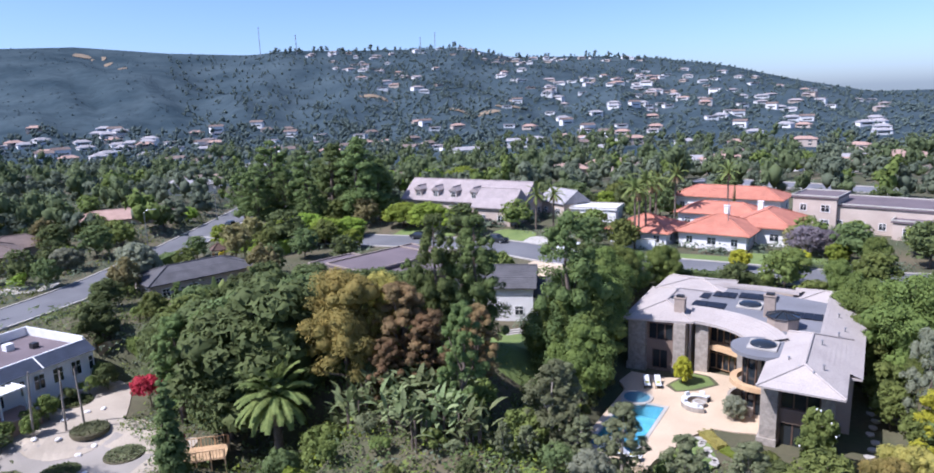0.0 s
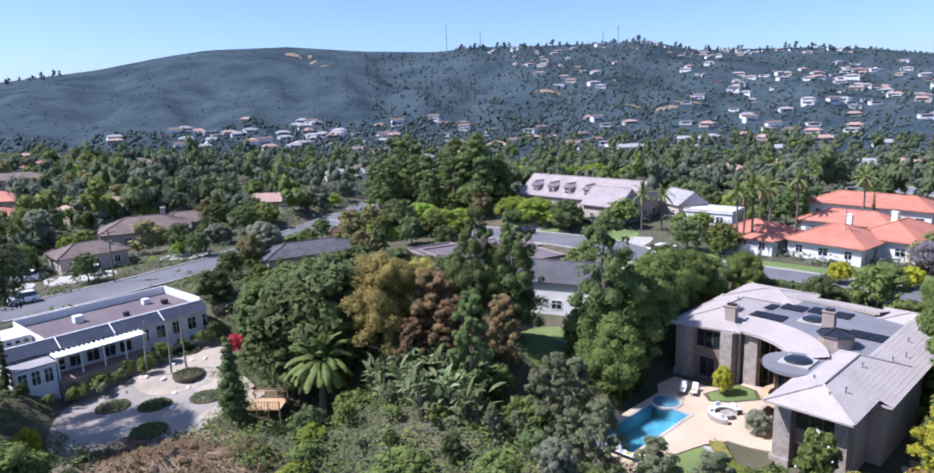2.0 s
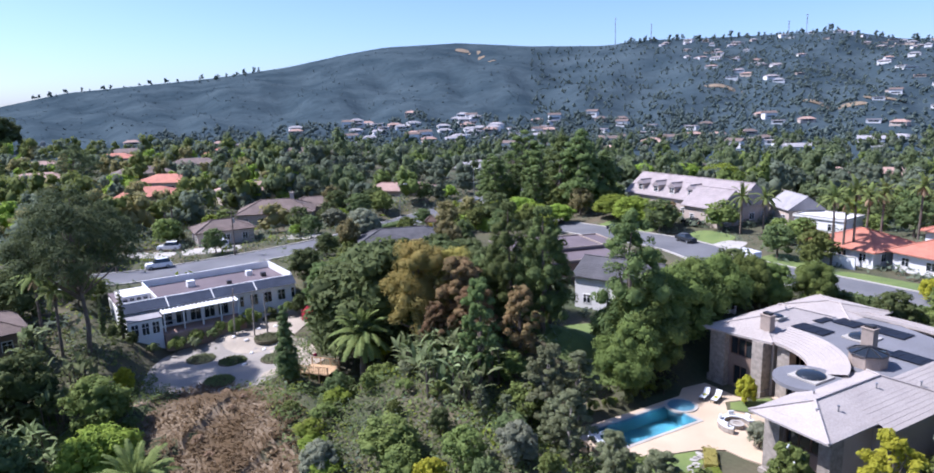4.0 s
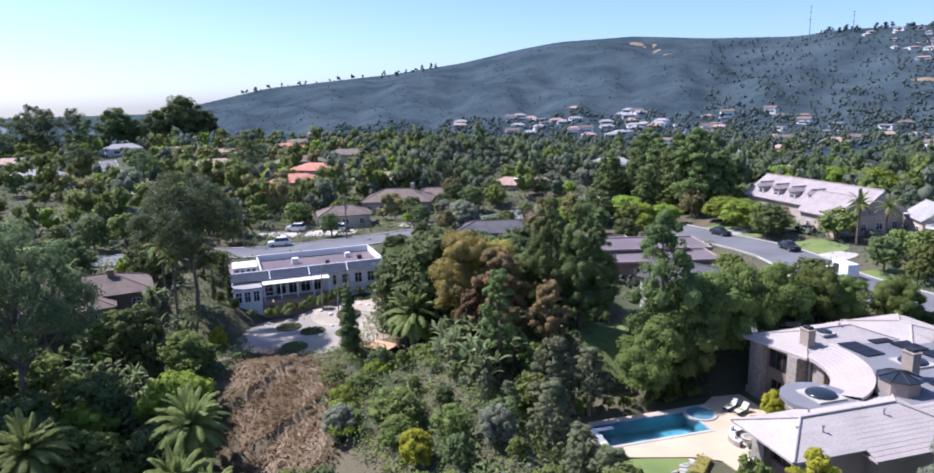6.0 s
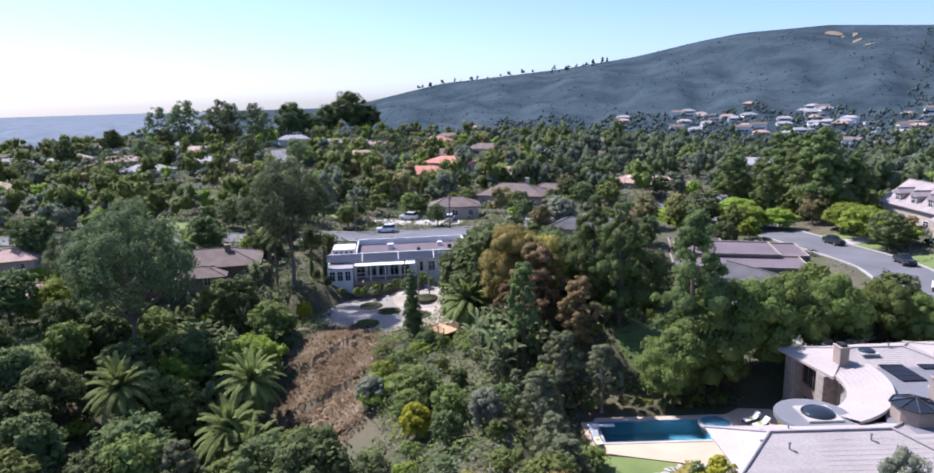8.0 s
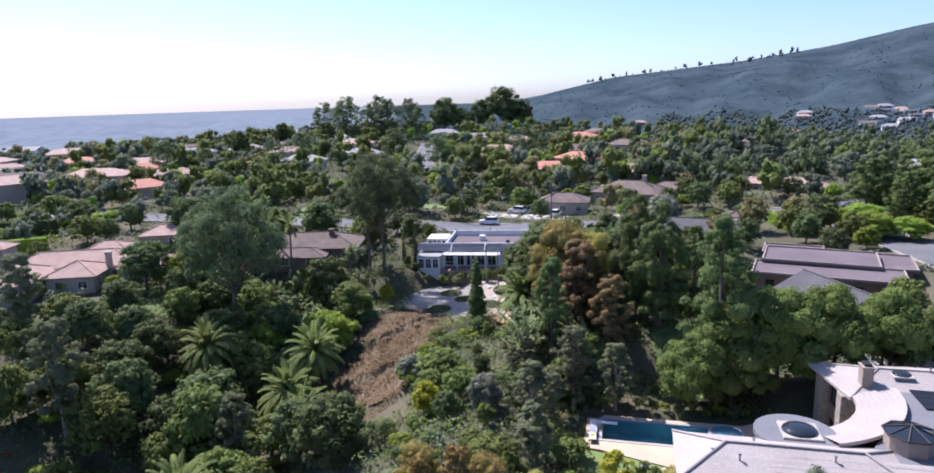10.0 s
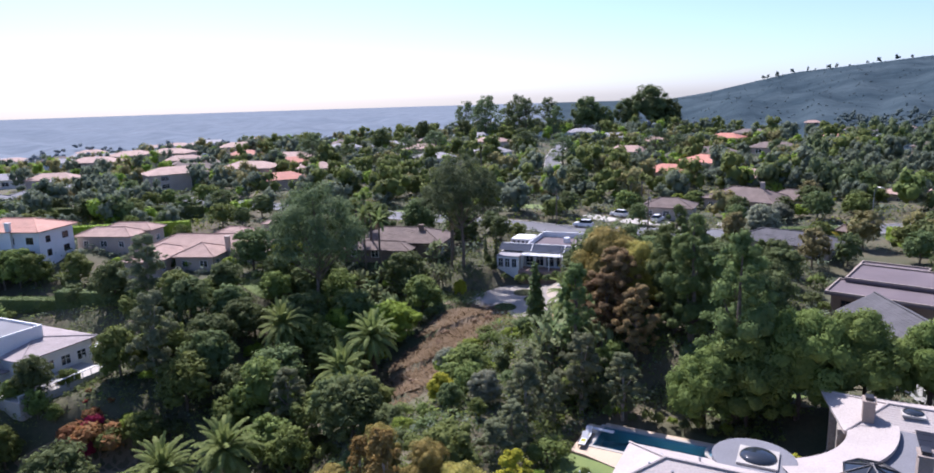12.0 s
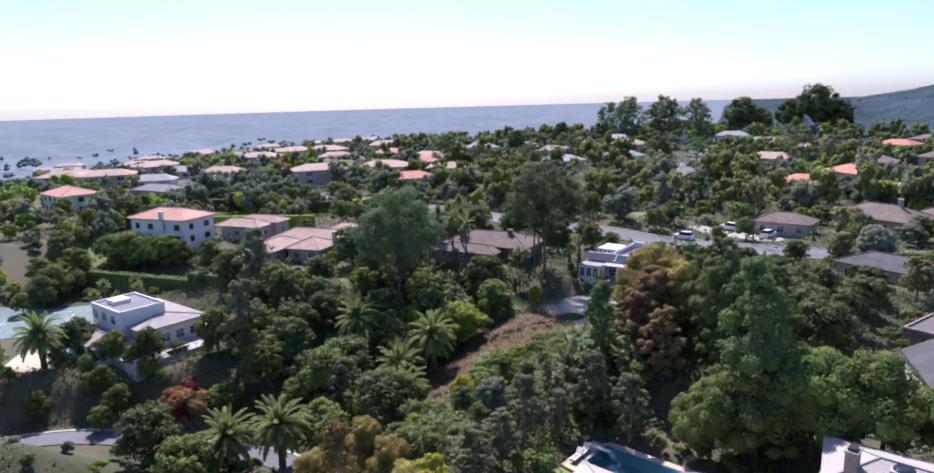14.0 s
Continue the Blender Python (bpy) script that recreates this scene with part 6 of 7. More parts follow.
# ---------------------------------------------------------------- pool terrace of the stone house
def house_sheet(name, pts, z0, z1, mat, label, category):
    ob = part(name, prism(pts, z0, z1), mat, None)
    ob.matrix_world = HOUSE
    return tagged(ob, label, category, kind="structure")


PX0, PX1, PY0, PY1 = 1.2, 5.6, -6.1, 4.9
for n, pts in enumerate((
        [(0.3, PY0), (PX0, PY0), (PX0, 7.6), (0.3, 7.6)],
        [(PX0, -7.7), (7.4, -7.7), (7.6, PY0), (PX0, PY0)],
        [(PX1, PY0), (7.6, PY0), (8.3, -4.0), (9.6, 0.2), (11.0, 2.4), (13.0, 2.6), (15.4, 3.4), (15.4, 9.2), (12.4, 9.2), (10.4, 13.2), (9.3, 13.2), (7.4, 10.6), (5.6, 9.4)],
        [(PX0, PY1), (PX1, PY1), (5.6, 9.4), (4.2, 10.4), (3.4, 12.8), (-0.6, 12.8), (-1.0, 9.5), (0.3, 7.6), (PX0, 7.6)],
        [(3.4, 12.8), (4.2, 10.4), (5.0, 12.8), (5.6, 13.4)],
        [(9.3, 13.2), (10.4, 13.2), (12.4, 12.0), (12.4, 15.0), (10.0, 16.4), (6.2, 16.6), (6.0, 15.4), (8.0, 15.2)])):
    house_sheet("terrace", pts, -2.2, 0.002 * n, M["terrace"], "warm sandy paved terrace round the pool", "terrace")
house_sheet("lawn", [(4.5, 10.9), (5.6, 9.6), (7.2, 10.8), (9.0, 13.2), (7.8, 15.0), (6.0, 15.2), (5.2, 12.9)], -0.6, 0.03, M["lawn"], "small court lawn by the house", "lawn")
house_sheet("planting_bed", [(4.1, 10.6), (5.5, 9.2), (7.6, 10.6), (9.5, 13.3), (8.1, 15.3), (5.8, 15.6), (4.9, 13.0)], -0.6, 0.016, M["soil"], "brown soil bed round the court lawn", "planting bed")
house_sheet("lawn", [(7.8, -7.4), (8.4, -4.2), (9.7, 0.0), (11.2, -0.4), (12.6, -3.6), (12.0, -7.6), (9.4, -9.0)], -0.6, -0.02, M["lawn"], "curved green lawn below the terrace", "lawn")
house_sheet("planting_bed", [(12.6, -3.6), (11.2, -0.4), (10.0, 0.8), (11.2, 2.3), (13.2, 2.5), (15.5, 3.2), (15.6, 0.6), (17.0, -1.8), (14.5, -4.6)], -0.8, -0.03, M["soil"], "dark soil planting bed", "planting bed")

pool = thing("swimming_pool", "blue rectangular swimming pool with pale coping and a spa", "swimming pool", HOUSE)
part("pool_floor", boxed(PX0 - 0.2, PX1 + 0.2, PY0 - 0.2, PY1 + 0.2, -1.9, -1.5), M["pool_tile"], pool)
part("basin_wall", wall_ring(bmesh.new(), PX0 - 0.02, PX1 + 0.02, PY0 - 0.02, PY1 + 0.02, -1.5, -0.02, 0.14), M["pool_tile"], pool)
w = part("water", boxed(PX0 + 0.12, PX1 - 0.12, PY0 + 0.12, PY1 - 0.12, -0.24, -0.16), M["pool_water"], pool)
w.visible_shadow = False
for d in ((PX0 - 0.32, PX0 + 0.06, PY0 - 0.32, PY1 + 0.3), (PX1 - 0.06, PX1 + 0.32, PY0 - 0.32, PY1 + 0.3), (PX0 + 0.065, PX1 - 0.065, PY0 - 0.32, PY0 + 0.06), (PX0 + 0.065, PX1 - 0.065, PY1 - 0.06, PY1 + 0.3)):
    part("coping", boxed(*d, -0.1, 0.06, 0.02), M["concrete"], pool, "pale stone coping")
spa = part("spa", prism(arc(2.2, 5.9, 1.75, 0, 345, 23), -0.1, 0.12), M["concrete"], pool, "round spa with raised rim")
part("water", prism(arc(2.2, 5.9, 1.42, 0, 345, 23), 0.05, 0.128), M["pool_tile"], spa)
db = part("diving_board", boxed(2.6, 3.15, -7.3, -4.6, 0.42, 0.49, 0.02), M["white_paint"], pool, "white diving board on a stand")
part("stand", boxed(2.65, 3.1, -7.1, -6.3, 0.0, 0.418, 0.03), M["white_paint"], db)


def lounger(m, group):
    e = thing("sun_lounger", "white cushioned sun lounger on dark frame", "sun lounger", m, group)
    part("mattress", boxed(-0.33, 0.33, -1.0, 0.35, 0.36, 0.46, 0.03), M["cloth"], e)
    b = part("backrest", boxed(-0.33, 0.33, 0.0, 0.75, 0.0, 0.1, 0.03), M["cloth"], e)
    b.matrix_local = pose(0, 0.36, 0.38, 42, 0, 0)
    part("frame", boxed(-0.36, 0.36, -1.02, 0.75, 0.28, 0.355, 0.01), M["metal_dark"], e)
    for x in (-0.32, 0.32):
        for y in (-0.9, 0.65):
            part("leg", boxed(x - 0.03, x + 0.03, y - 0.03, y + 0.03, 0.0, 0.278), M["metal_dark"], e)
    part("towel", boxed(-0.2, 0.2, -0.45, 0.1, 0.463, 0.475), M["leaf_lime"], e, "folded yellow-green towel")
    return e


for u, v in ((2.2, 9.6), (3.35, 10.1)):
    lounger(HOUSE @ pose(u, v, 0.03, 0, 0, 22), "loungers by the pool")
for u, v in ((4.3, -6.9), (5.6, -6.9)):
    lounger(HOUSE @ pose(u, v, 0.03, 0, 0, 95), "loungers by the pool")

fp = thing("fire_pit", "round stone fire pit with curved white bench", "fire pit", HOUSE @ pose(8.6, 6.9, 0.02))
part("bench", ring_band(0, 0, 1.25, 1.85, 60, 300, 0.5, 0.5, 0.5, 26, courses=False), M["stone"], fp, "curved stone bench")
part("seat", ring_band(0, 0, 1.2, 1.8, 62, 298, 0.6, 0.6, 0.095, 26, courses=False), M["cloth"], fp, "white cushioned seat")
part("bowl", prism(arc(0, 0, 0.62, 0, 345, 23), 0, 0.4), M["stone"], fp)
part("rim", ring_band(0, 0, 0.42, 0.7, 0, 360, 0.46, 0.46, 0.055, 26, courses=False), M["concrete"], fp)
for k in range(4):
    a = radians(90 + k * 60)
    part("cushion", boxed(-0.28, 0.28, -0.1, 0.1, 0, 0.42, 0.06), M["cloth"], fp).matrix_local = pose(1.62 * math.cos(a), 1.62 * math.sin(a), 0.605, 0, 0, math.degrees(a) + 90)

for k in range(11):
    t = k / 10
    u, v = 10.2 + 2.4 * t + 0.25 * math.sin(k * 1.7), -0.2 - 4.2 * t
    st = part("stepping_stone", prism([(0.42 * math.cos(a) * (1 + 0.2 * math.sin(3 * a + k)), 0.3 * math.sin(a)) for a in np.linspace(0, 5.6, 8)], -0.1, 0.05), M["concrete"], None)
    st.matrix_world = HOUSE @ pose(u, v, 0.0, 0, 0, 20 + 13 * k)
    tagged(st, "flat pale stepping stone in the lawn", "stepping stone", "stepping stones")
for k in range(16):
    st = part("stepping_stone", prism([(0.5 * math.cos(a) * (1 + 0.2 * math.sin(3 * a + k)), 0.4 * math.sin(a)) for a in np.linspace(0, 5.6, 8)], -0.2, 0.05), M["concrete"], None)
    x, y = 24.6 + 0.25 * math.sin(k * 2.1), 0.5 + k * 1.6
    p = HOUSE @ Vector((x, y, 0))
    st.matrix_world = HOUSE @ pose(x, y, ground(p.x, p.y) + 0.06, 0, 0, 17 * k)
    tagged(st, "flat pale stepping stone in the side path", "stepping stone", "side path stones")


def card_box(name, a, b, h, seed, leafmat, n=None, size=0.16):
    """A clipped hedge: solid core with small leaves over it."""
    rng = np.random.default_rng(seed)
    area = 2 * h * (a + b) + a * b
    n = n or int(area * 22)
    f = rng.choice(5, n, p=np.array([a * h, a * h, b * h, b * h, a * b]) / area)
    u, v = rng.uniform(-0.5, 0.5, n), rng.uniform(0, 1, n)
    pos, nr = np.zeros((n, 3)), np.zeros((n, 3))
    for k, (ax, ay) in enumerate(((0, -1), (0, 1), (-1, 0), (1, 0))):
        m = f == k
        pos[m] = np.stack([u[m] * a if ax == 0 else np.full(m.sum(), ax * a / 2), u[m] * b if ay == 0 else np.full(m.sum(), ay * b / 2), v[m] * h], 1)
        nr[m] = (ax, ay, 0)
    m = f == 4
    pos[m] = np.stack([u[m] * a, (v[m] - 0.5) * b, np.full(m.sum(), h)], 1)
    nr[m] = (0, 0, 1)
    pos += rng.normal(0, 0.06, (n, 3))
    nr = nr + unit(n, rng) * 0.8
    nr /= np.linalg.norm(nr, axis=1)[:, None]
    vs, fs = cards(pos, nr, size, rng)
    c = [(x * (a / 2 - 0.08), y * (b / 2 - 0.08), z * (h - 0.08)) for x in (-1, 1) for y in (-1, 1) for z in (-0.3, 1)]
    k = len(vs)
    return mesh_of(name, vs.tolist() + c, fs.tolist() + [[k + i for i in q] for q in ((0, 1, 3, 2), (4, 6, 7, 5), (0, 4, 5, 1), (2, 3, 7, 6), (1, 5, 7, 3))], M["leaf_" + leafmat])


def hedge(x0, y0, x1, y1, w, h, leafmat, label, size=0.16, seed=1):
    """One clipped hedge from point to point."""
    ln = math.hypot(x1 - x0, y1 - y0)
    cx, cy = (x0 + x1) / 2, (y0 + y1) / 2
    ob = new("hedge", card_box("hedge", ln, w, h, seed, leafmat, int((2 * h * ln + w * ln) * (22 if size < 0.2 else 8)), size))
    z0, z1 = ground(x0, y0), ground(x1, y1)
    ob.matrix_world = pose(cx, cy, min(z0, z1, ground(cx, cy)) - 0.1, 0, 0, math.degrees(math.atan2(y1 - y0, x1 - x0)))
    tagged(ob, label, "hedge")


for u0, v0, u1, v1, mt, h in ((10.4, 0.9, 12.6, -1.4, "gold", 0.9), (12.6, -1.4, 15.0, -2.6, "bright", 0.7)):
    a, b = HOUSE @ Vector((u0, v0, 0)), HOUSE @ Vector((u1, v1, 0))
    hedge(a.x, a.y, b.x, b.y, 1.3, h, mt, "low clipped garden hedge beside the terrace", 0.11, int(h * 10))
for x0, y0, x1, y1, w, h, mt in ((-92, -64, -96, -18, 2.2, 3.2, "bright"), (-88, -70, -60, -70, 2.4, 3.4, "dark"), (-60, -70, -52, -28, 2.4, 4.0, "dark"), (-66, -34, -54, -26, 2.6, 3.2, "dark"), (-118, -70, -112, -20, 2.4, 4.0, "dark"), (-52, -28, -46, -4, 2.6, 3.5, "dark"), (-94, -14, -92, 22, 2.0, 2.6, "bright"), (-84, 24, -79, 50, 2.0, 3.0, "dark"), (30, 101.5, 44, 95.5, 1.8, 1.4, "dark"), (-98, 76, -118, 78, 2.2, 2.6, "dark"), (-122, 92, -160, 96, 2.2, 3.0, "dark"), (-45, 84, -40, 100, 2.2, 2.4, "mid"), (-60, 104, -58, 128, 2.4, 2.6, "dark"), (-50, 133, -36, 129, 2.4, 2.8, "bright")):
    hedge(x0, y0, x1, y1, w, h, mt, "long clipped %s hedge along a garden" % {"bright": "bright green", "dark": "dark green", "mid": "green"}[mt], 0.26, int(abs(x0 + y1)) % 97)


# round beds in the gravel court
def bed_mesh(seed):
    rng = np.random.default_rng(seed)
    n = 700
    r, a = 1.9 * np.sqrt(rng.uniform(0, 1, n)), rng.uniform(0, 6.28, n)
    pos = np.stack([r * np.cos(a), r * np.sin(a), 0.22 * (1 - (r / 1.9) ** 2) + rng.uniform(0.05, 0.28, n)], 1)
    nr = unit(n, rng) * 0.7 + np.array([0, 0, 0.8])
    nr /= np.linalg.norm(nr, axis=1)[:, None]
    v, f = cards(pos, nr, 0.15, rng)
    return mesh_of("ground_cover", v.tolist(), f.tolist(), M["leaf_grey" if seed % 2 else "leaf_dark"])


for k, (x, y) in enumerate(((-41.4, 60.7), (-46.6, 59.6), (-37.4, 54.9), (-42.5, 68.4), (-48.1, 75.5), (-36.5, 63.8))):
    e = thing("round_bed", "round garden bed of low grey-green plants in gravel", "planting bed", pose(x, y, ground(x, y) + 0.05), "round beds in the court")
    part("soil", prism(arc(0, 0, 2.0, 0, 345, 23), -0.3, 0.12), M["soil"], e)
    part("ground_cover", bed_mesh(k), None, e)
BOULDER = []
for s in range(3):
    rng = np.random.default_rng(s)
    bm = bmesh.new()
    bmesh.ops.create_icosphere(bm, subdivisions=2, radius=0.3)
    for v in bm.verts:
        v.co = Vector((v.co.x * 1.3, v.co.y, v.co.z * 0.7)) * float(rng.uniform(0.85, 1.12))
    me = bpy.data.meshes.new("boulder")
    bm.to_mesh(me)
    bm.free()
    me.materials.append(M["stucco_white"])
    BOULDER.append(me)
for k, (x, y) in enumerate(((-45, 72.5), (-46.5, 70.5), (-43.5, 73.2), (-40.8, 66), (-41.5, 64.2), (-49.2, 72), (-44.8, 66.4), (-38.6, 60.2), (-47.2, 66.2))):
    o = new("boulder", BOULDER[k % 3])
    o.matrix_world = pose(x, y, ground(x, y) + 0.16, 0, 0, 40 * k)
    tagged(o, "small white boulder on the gravel court", "boulder", "boulders in the court")

# wooden deck under the tree
dk = thing("garden_deck", "small pale wooden deck with railing above the slope", "deck", pose(-27.9, 63.4, -2.5, 0, 0, 12))
for k in range(14):
    part("board", boxed(-2.1 + 0.3 * k, -1.83 + 0.3 * k, -1.6, 1.6, 0.9, 0.96), M["golden"], dk)
for x in (-2.05, -0.7, 0.7, 2.05):
    for y in (-1.55, 1.55):
        part("post", boxed(x - 0.06, x + 0.06, y - 0.06, y + 0.06, -1.8, 1.9), M["golden"], dk)
for y in (-1.55, 1.55):
    part("rail", boxed(-2.1, 2.1, y - 0.05, y + 0.05, 1.904, 1.98), M["golden"], dk)
    for k in range(13):
        part("baluster", boxed(-1.95 + 0.32 * k, -1.9 + 0.32 * k, y - 0.02, y + 0.02, 0.965, 1.9), M["golden"], dk)


def fence(x0, y0, x1, y1, h, mat, label):
    ln = math.hypot(x1 - x0, y1 - y0)
    e = thing("fence", label, "fence", pose(x0, y0, min(ground(x0, y0), ground(x1, y1)), 0, 0, math.degrees(math.atan2(y1 - y0, x1 - x0))))
    n = int(ln / 0.3)
    for k in range(n):
        part("plank", boxed(k * ln / n + 0.01, (k + 1) * ln / n - 0.01, -0.02, 0.02, -0.3, h + 0.04 * math.sin(k * 2.3)), M[mat], e)
    for k in range(int(ln / 2.4) + 1):
        part("post", boxed(k * 2.4 - 0.05, k * 2.4 + 0.05, 0.025, 0.12, -0.4, h + 0.08), M[mat], e)


fence(-49.5, 84.2, -42.0, 87.0, 1.9, "golden", "tan board fence beside the white house")
fence(-42.0, 87.0, -40.8, 80.5, 1.9, "golden", "tan board fence beside the garden court")


# ---------------------------------------------------------------- vehicles
def car(x, y, turn, paint, label, suv=False, z=None):
    z = ground(x, y) + 0.13 if z is None else z
    e = thing("car", label, "car", pose(x, y, z, 0, 0, turn))
    h = 0.35 if suv else 0.0
    bm = bmesh.new()
    prof = [(-2.3, 0.35), (-2.35, 0.75), (-2.2, 0.98 + h * 0.4), (-0.95, 1.02 + h * 0.4), (2.2, 1.05 + h * 0.4), (2.35, 0.8), (2.3, 0.35)]
    lo = [bm.verts.new((px, -0.9, pz)) for px, pz in prof]
    hi = [bm.verts.new((px, 0.9, pz)) for px, pz in prof]
    bm.faces.new(lo)
    bm.faces.new(hi[::-1])
    for k in range(len(prof)):
        j = (k + 1) % len(prof)
        bm.faces.new((lo[k], hi[k], hi[j], lo[j]))
    bmesh.ops.bevel(bm, geom=bm.edges[:], offset=0.09, segments=2, affect="EDGES")
    body = part("body", bm, M[paint], e)
    zt = 1.0 + h * 0.4
    back = 2.1 if suv else 1.6
    g = bmesh.new()
    a = [(-1.0, zt), (-0.35, 1.5 + h), (back - 0.4, 1.5 + h), (back, zt)]
    vs = [[g.verts.new((px, s * (0.82 if pz == zt else 0.66), pz)) for px, pz in a] for s in (-1, 1)]
    g.faces.new(vs[0])
    g.faces.new(vs[1][::-1])
    for k in range(4):
        j = (k + 1) % 4
        g.faces.new((vs[0][k], vs[1][k], vs[1][j], vs[0][j]))
    part("cabin_glass", g, M["pane"], e)
    part("cabin_top", boxed(-0.38, back - 0.38, -0.67, 0.67, 1.5 + h, 1.55 + h, 0.02), M[paint], e)
    for px in (-1.45, 1.45):
        for py in (-0.86, 0.86):
            t = bmesh.new()
            bmesh.ops.create_cone(t, cap_ends=True, segments=16, radius1=0.34, radius2=0.34, depth=0.22, matrix=pose(px, py, 0.34, 90, 0, 0))
            w = part("wheel", t, M["rubber"], e)
            r = bmesh.new()
            bmesh.ops.create_cone(r, cap_ends=True, segments=12, radius1=0.2, radius2=0.2, depth=0.24, matrix=pose(px, py, 0.34, 90, 0, 0))
            part("rim", r, M["metal_grey"], w)
    for py in (-0.65, 0.65):
        part("headlight", boxed(-2.36, -2.28, py - 0.17, py + 0.17, 0.68, 0.82, 0.02), M["metal_grey"], e)
        part("tail_light", boxed(2.28, 2.37, py - 0.15, py + 0.15, 0.75, 0.9, 0.02), M["tile_red"], e)
    return e


car(-80.5, 78.6, 62, "car_white", "white estate car parked by the street", True)
car(-94, 91, 40, "car_white", "white off-road car parked in a drive", True)
car(-85, 98, -40, "car_white", "white off-road car by the garage", True)
car(-10.5, 137.6, 155, "car_dark", "dark saloon car parked on the street")
car(5.0, 131.3, 140, "car_dark", "dark saloon car parked on the street")
car(45, 97.6, -25, "car_white", "white saloon car parked on the street")
car(-59.5, 164, 80, "car_dark", "dark car on the street")
car(3, 146.5, -30, "car_dark", "dark car in a driveway")
van = thing("van", "white delivery van standing at the kerb", "van", pose(17.5, 117.2, 5.1, 0, 0, -38))
part("body", boxed(-1.2, 2.6, -0.95, 0.95, 0.4, 2.4, 0.12), M["car_white"], van)
part("cab", boxed(-2.5, -1.22, -0.92, 0.92, 0.4, 1.5, 0.15), M["car_white"], van)
part("windscreen", boxed(-1.9, -1.25, -0.8, 0.8, 1.5, 2.15, 0.1), M["pane"], van)
part("open_door", boxed(-0.6, 0.6, -0.97, -0.94, 0.6, 2.1), M["interior"], van, "dark open side door")
for px in (-1.7, 1.7):
    for py in (-0.9, 0.9):
        t = bmesh.new()
        bmesh.ops.create_cone(t, cap_ends=True, segments=16, radius1=0.36, radius2=0.36, depth=0.24, matrix=pose(px, py, 0.36, 90, 0, 0))
        part("wheel", t, M["rubber"], van)


# poles and lamps
def pole(x, y, h, label, arm=False, cross=False, turn=0):
    e = thing("street_lamp" if arm else "utility_pole", label, "street lamp" if arm else "utility pole", pose(x, y, ground(x, y), 0, 0, turn))
    part("pole", tube(bmesh.new(), [(0, 0, -0.3), (0, 0, h)], [0.16 if cross else 0.09, 0.11 if cross else 0.06], 8), M["bark" if cross else "metal_grey"], e)
    if arm:
        part("arm", tube(bmesh.new(), [(0, 0, h - 0.05), (0.9, 0, h + 0.45), (2.0, 0, h + 0.5)], [0.05, 0.045, 0.04], 6), M["metal_grey"], e)
        part("lamp_head", boxed(1.8, 2.5, -0.14, 0.14, h + 0.4, h + 0.55, 0.03), M["metal_grey"], e)
    if cross:
        for z in (h - 0.5, h - 1.4):
            part("crossarm", boxed(-1.1, 1.1, -0.19, -0.09, z - 0.06, z + 0.06), M["bark"], e)
        part("transformer", tube(bmesh.new(), [(0.3, 0.2, h - 2.8), (0.3, 0.2, h - 2.0)], [0.24, 0.24], 10), M["metal_grey"], e)


pole(-75.5, 92.5, 9.5, "brown wooden utility pole with crossarms", cross=True, turn=60)
pole(-68.5, 180, 8.5, "grey steel street lamp with curved arm", True, turn=0)
pole(-69.5, 142, 8.0, "grey steel street lamp with curved arm", True, turn=10)
pole(47, 122, 8.5, "grey steel street lamp with curved arm", True, turn=200)
pole(-85, 73, 9.0, "brown wooden utility pole with crossarms", cross=True, turn=60)
pole(-96, 56, 9.0, "brown wooden utility pole with crossarms", cross=True, turn=60)

def mast(az, r, h):
    x, y = 20 + r * math.sin(radians(az)), 20 + r * math.cos(radians(az))
    e = thing("radio_mast", "tall thin grey radio mast on the ridge", "radio mast", pose(x, y, ground(x, y)), "masts on the ridge")
    part("pole", tube(bmesh.new(), [(0, 0, -2), (0, 0, h)], [0.9, 0.5], 6), M["metal_grey"], e)
    for z in (0.55, 0.8, 0.97):
        part("antenna", boxed(-1.6, 1.6, -0.5, 0.5, h * z - 1.0, h * z + 1.0, 0.2), M["metal_grey"], e)


for az, r, h in ((-17.2, 1610, 62), (-14.4, 1620, 44), (-3.2, 1620, 40), (-4.4, 1620, 30)):
    mast(az, r, h)

for x, y, h, dx in ((-47.6, 66.7, 7.6, 0.6), (-44.9, 68.1, 7.0, 0.3), (-43.8, 69.7, 6.6, -0.2)):
    e = thing("garden_pole", "slender weathered wooden pole in the court garden", "pole", pose(x, y, ground(x, y)), "poles in the court garden")
    part("pole", tube(bmesh.new(), [(0, 0, -0.4), (dx * 0.4, 0, h * 0.5), (dx, 0, h)], [0.13, 0.11, 0.08], 8), M["bark_pale"], e)
pt = thing("play_tower", "wooden play tower with peaked roof and yellow slide", "play tower", pose(-46.5, 121.0, ground(-46.5, 121.0), 0, 0, 30))
for x in (-0.9, 0.9):
    for y in (-0.9, 0.9):
        part("post", boxed(x - 0.07, x + 0.07, y - 0.07, y + 0.07, -0.3, 3.0), M["wood"], pt)
part("floor", boxed(-1.0, 1.0, -1.0, 1.0, 1.4, 1.5), M["wood"], pt)
hip_roof(pt, -1.3, 1.3, -1.3, 1.3, 3.1, 1.1, M["dark_wood"])
sl = boxed(-0.35, 0.35, 0, 3.2, 0, 0.06)
for x in (-0.37, 0.33):
    box(sl, x, x + 0.04, 0, 3.2, 0.064, 0.26)
part("slide", sl, M["yellow_plastic"], pt, "yellow plastic slide").matrix_local = pose(0, -1.0, 1.5, 30, 0, 180)

